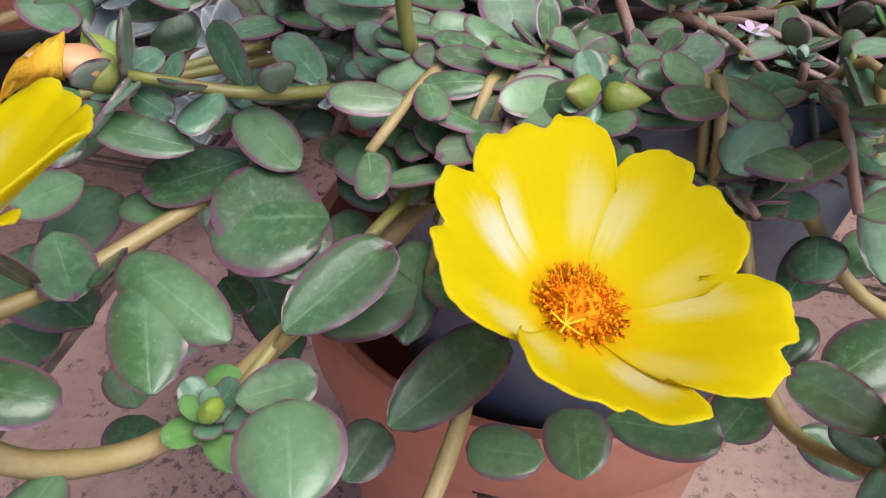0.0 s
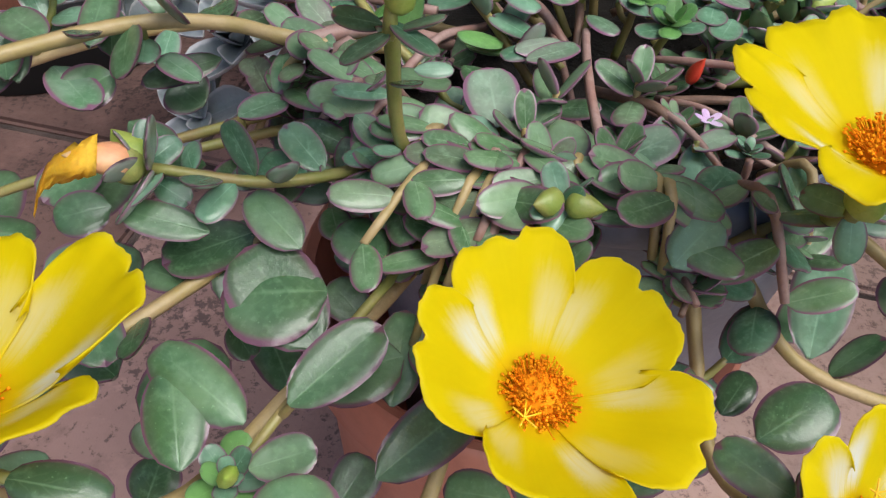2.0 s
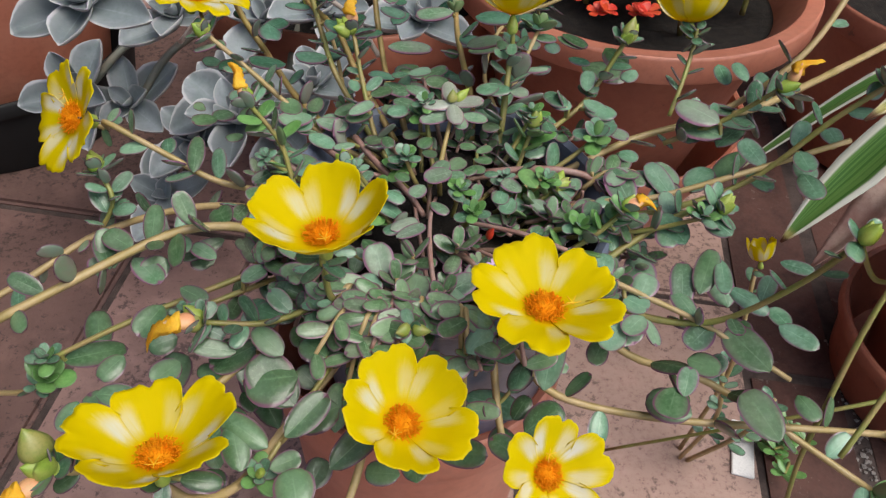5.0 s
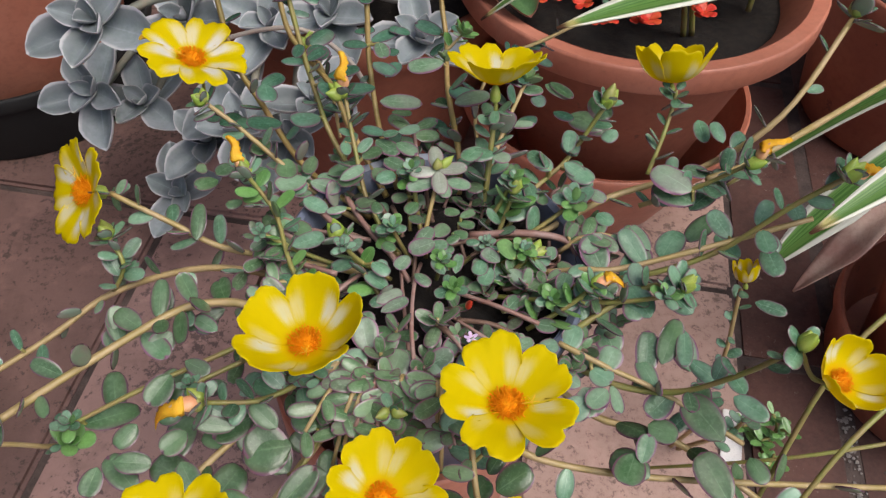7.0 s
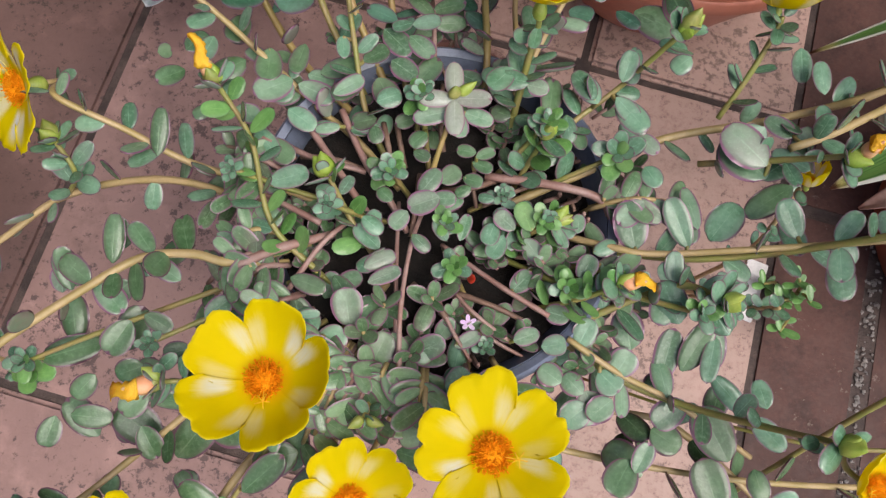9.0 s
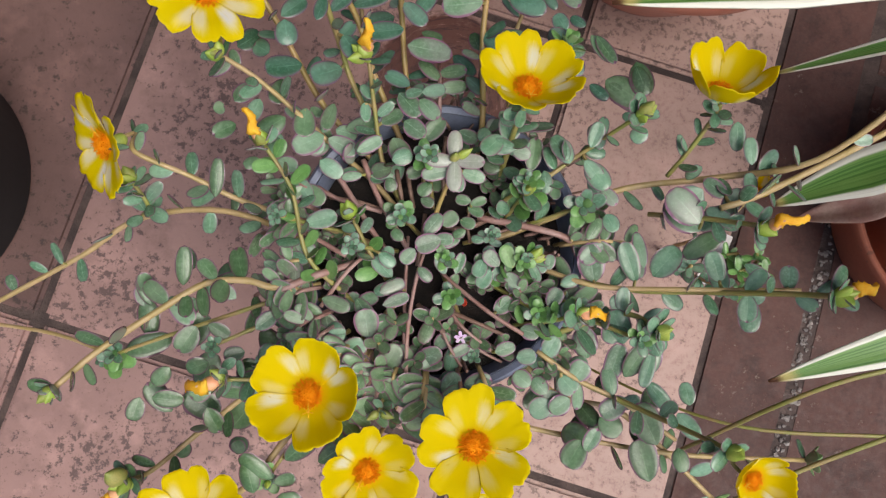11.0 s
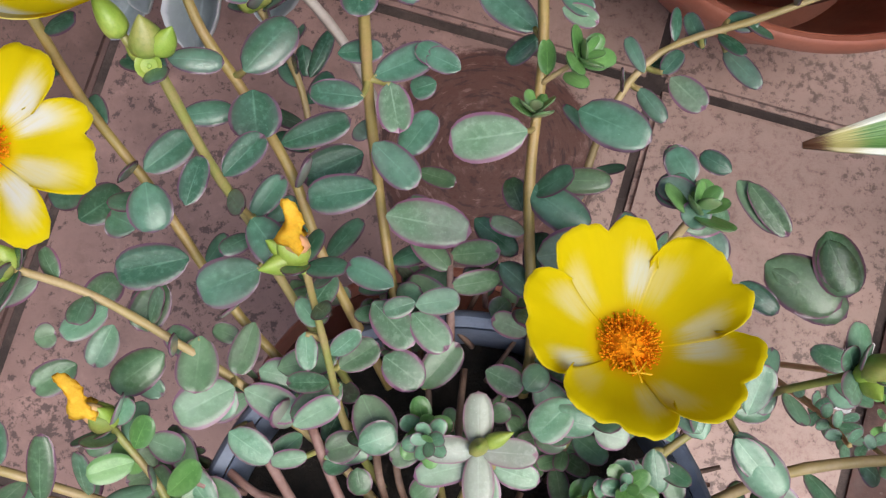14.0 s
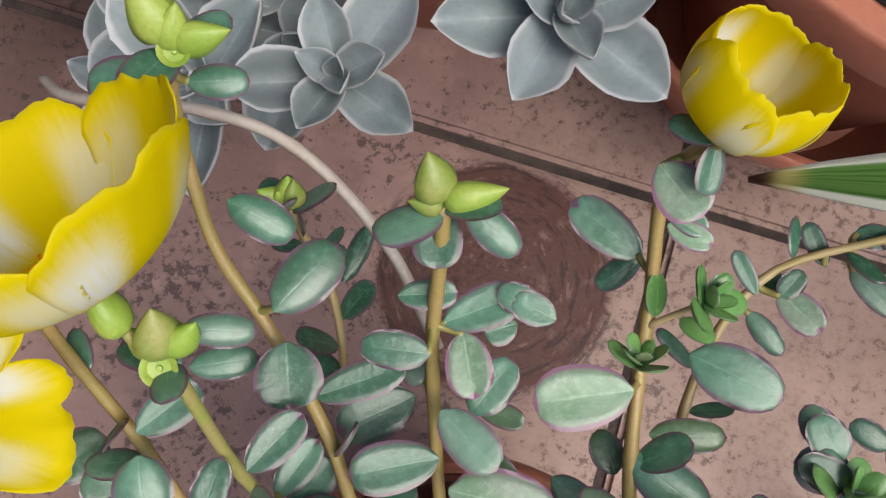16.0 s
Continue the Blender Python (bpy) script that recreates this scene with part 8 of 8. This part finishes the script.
for x, y, z in ((0.135, 0.340, 0.198), (0.160, 0.335, 0.196), (0.195, 0.345, 0.200), (0.115, 0.365, 0.195), (0.225, 0.37, 0.2)):
    for c in range(3):
        at = V(x + rng.uniform(-0.008, 0.008), y + rng.uniform(-0.008, 0.008), z + rng.uniform(-0.004, 0.006))
        n = V(rng.uniform(-0.5, 0.5), -0.6, 0.7).normalized()
        head = put("blossom", CALYX, None, begonia, frame_to(at - n * 0.003, n, V(1, 0, 0), 0.002, 0.003, 0.002))
        m = frame_to(at, V(0, 1, 0.3), n, 1, 1, 1)
        for k in range(5):
            put("petal", red_petal, None, head, m @ Matrix.Rotation(1.2566 * k, 4, "Z") @ Matrix.Diagonal((0.006, 0.006, 0.006, 1)))

# ---- low weeds by the border ----
weed = thing("variegated_weed", (0.246, 0.166, 0.0), "tiny weed with pale green leaves beside the border", "plant")
for k in range(5):
    base = V(0.246 + rng.uniform(-0.004, 0.004), 0.166 + rng.uniform(-0.008, 0.008), -0.003)
    top = base + V(rng.uniform(-0.012, 0.012), rng.uniform(-0.018, 0.012), rng.uniform(0.016, 0.036))
    ob = put("stalk", tube_mesh("stalk", glide([base, base.lerp(top, 0.5) + V(0.003, 0.002, 0.006), top], 4), 0.0011, 0.0008, 6), STEM_GREEN, weed, Matrix())
    for i in range(7):
        t = i * 2.4
        s = rng.uniform(0.007, 0.012)
        p = base.lerp(top, 0.4 + 0.6 * i / 6)
        put("leaf", rng.choice(YOUNG), None, ob, frame_to(p, V(math.cos(t), math.sin(t), 0.4), V(0, 0, 1), s * 0.45, s, s * 0.7))
low = thing("low_purslane", (0.190, 0.176, 0.0), "low yellow-flowered purslane growing on the floor", "flowering plant")
for base, top in (((0.190, 0.176, 0.0), (0.187, 0.182, 0.150)), ((0.188, 0.170, 0.0), (0.170, 0.150, 0.118)), ((0.192, 0.168, 0.0), (0.196, 0.140, 0.105))):
    path = glide([base, Vector(base).lerp(Vector(top), 0.5) + V(0.006, -0.004, 0.006), top], 6)
    ob = put("stem", tube_mesh("stem", path, 0.0014, 0.001, 8), STEM, low, Matrix())
    spray(ob, path, 14, 0.011, BLUE, start=0.3)
flower(low, (0.1875, 0.183, 0.157), (-0.1, 0.4, 0.8), 0.0105, None, 1.0, 0.65, 0.55, "white", "half-closed yellow and white flower")
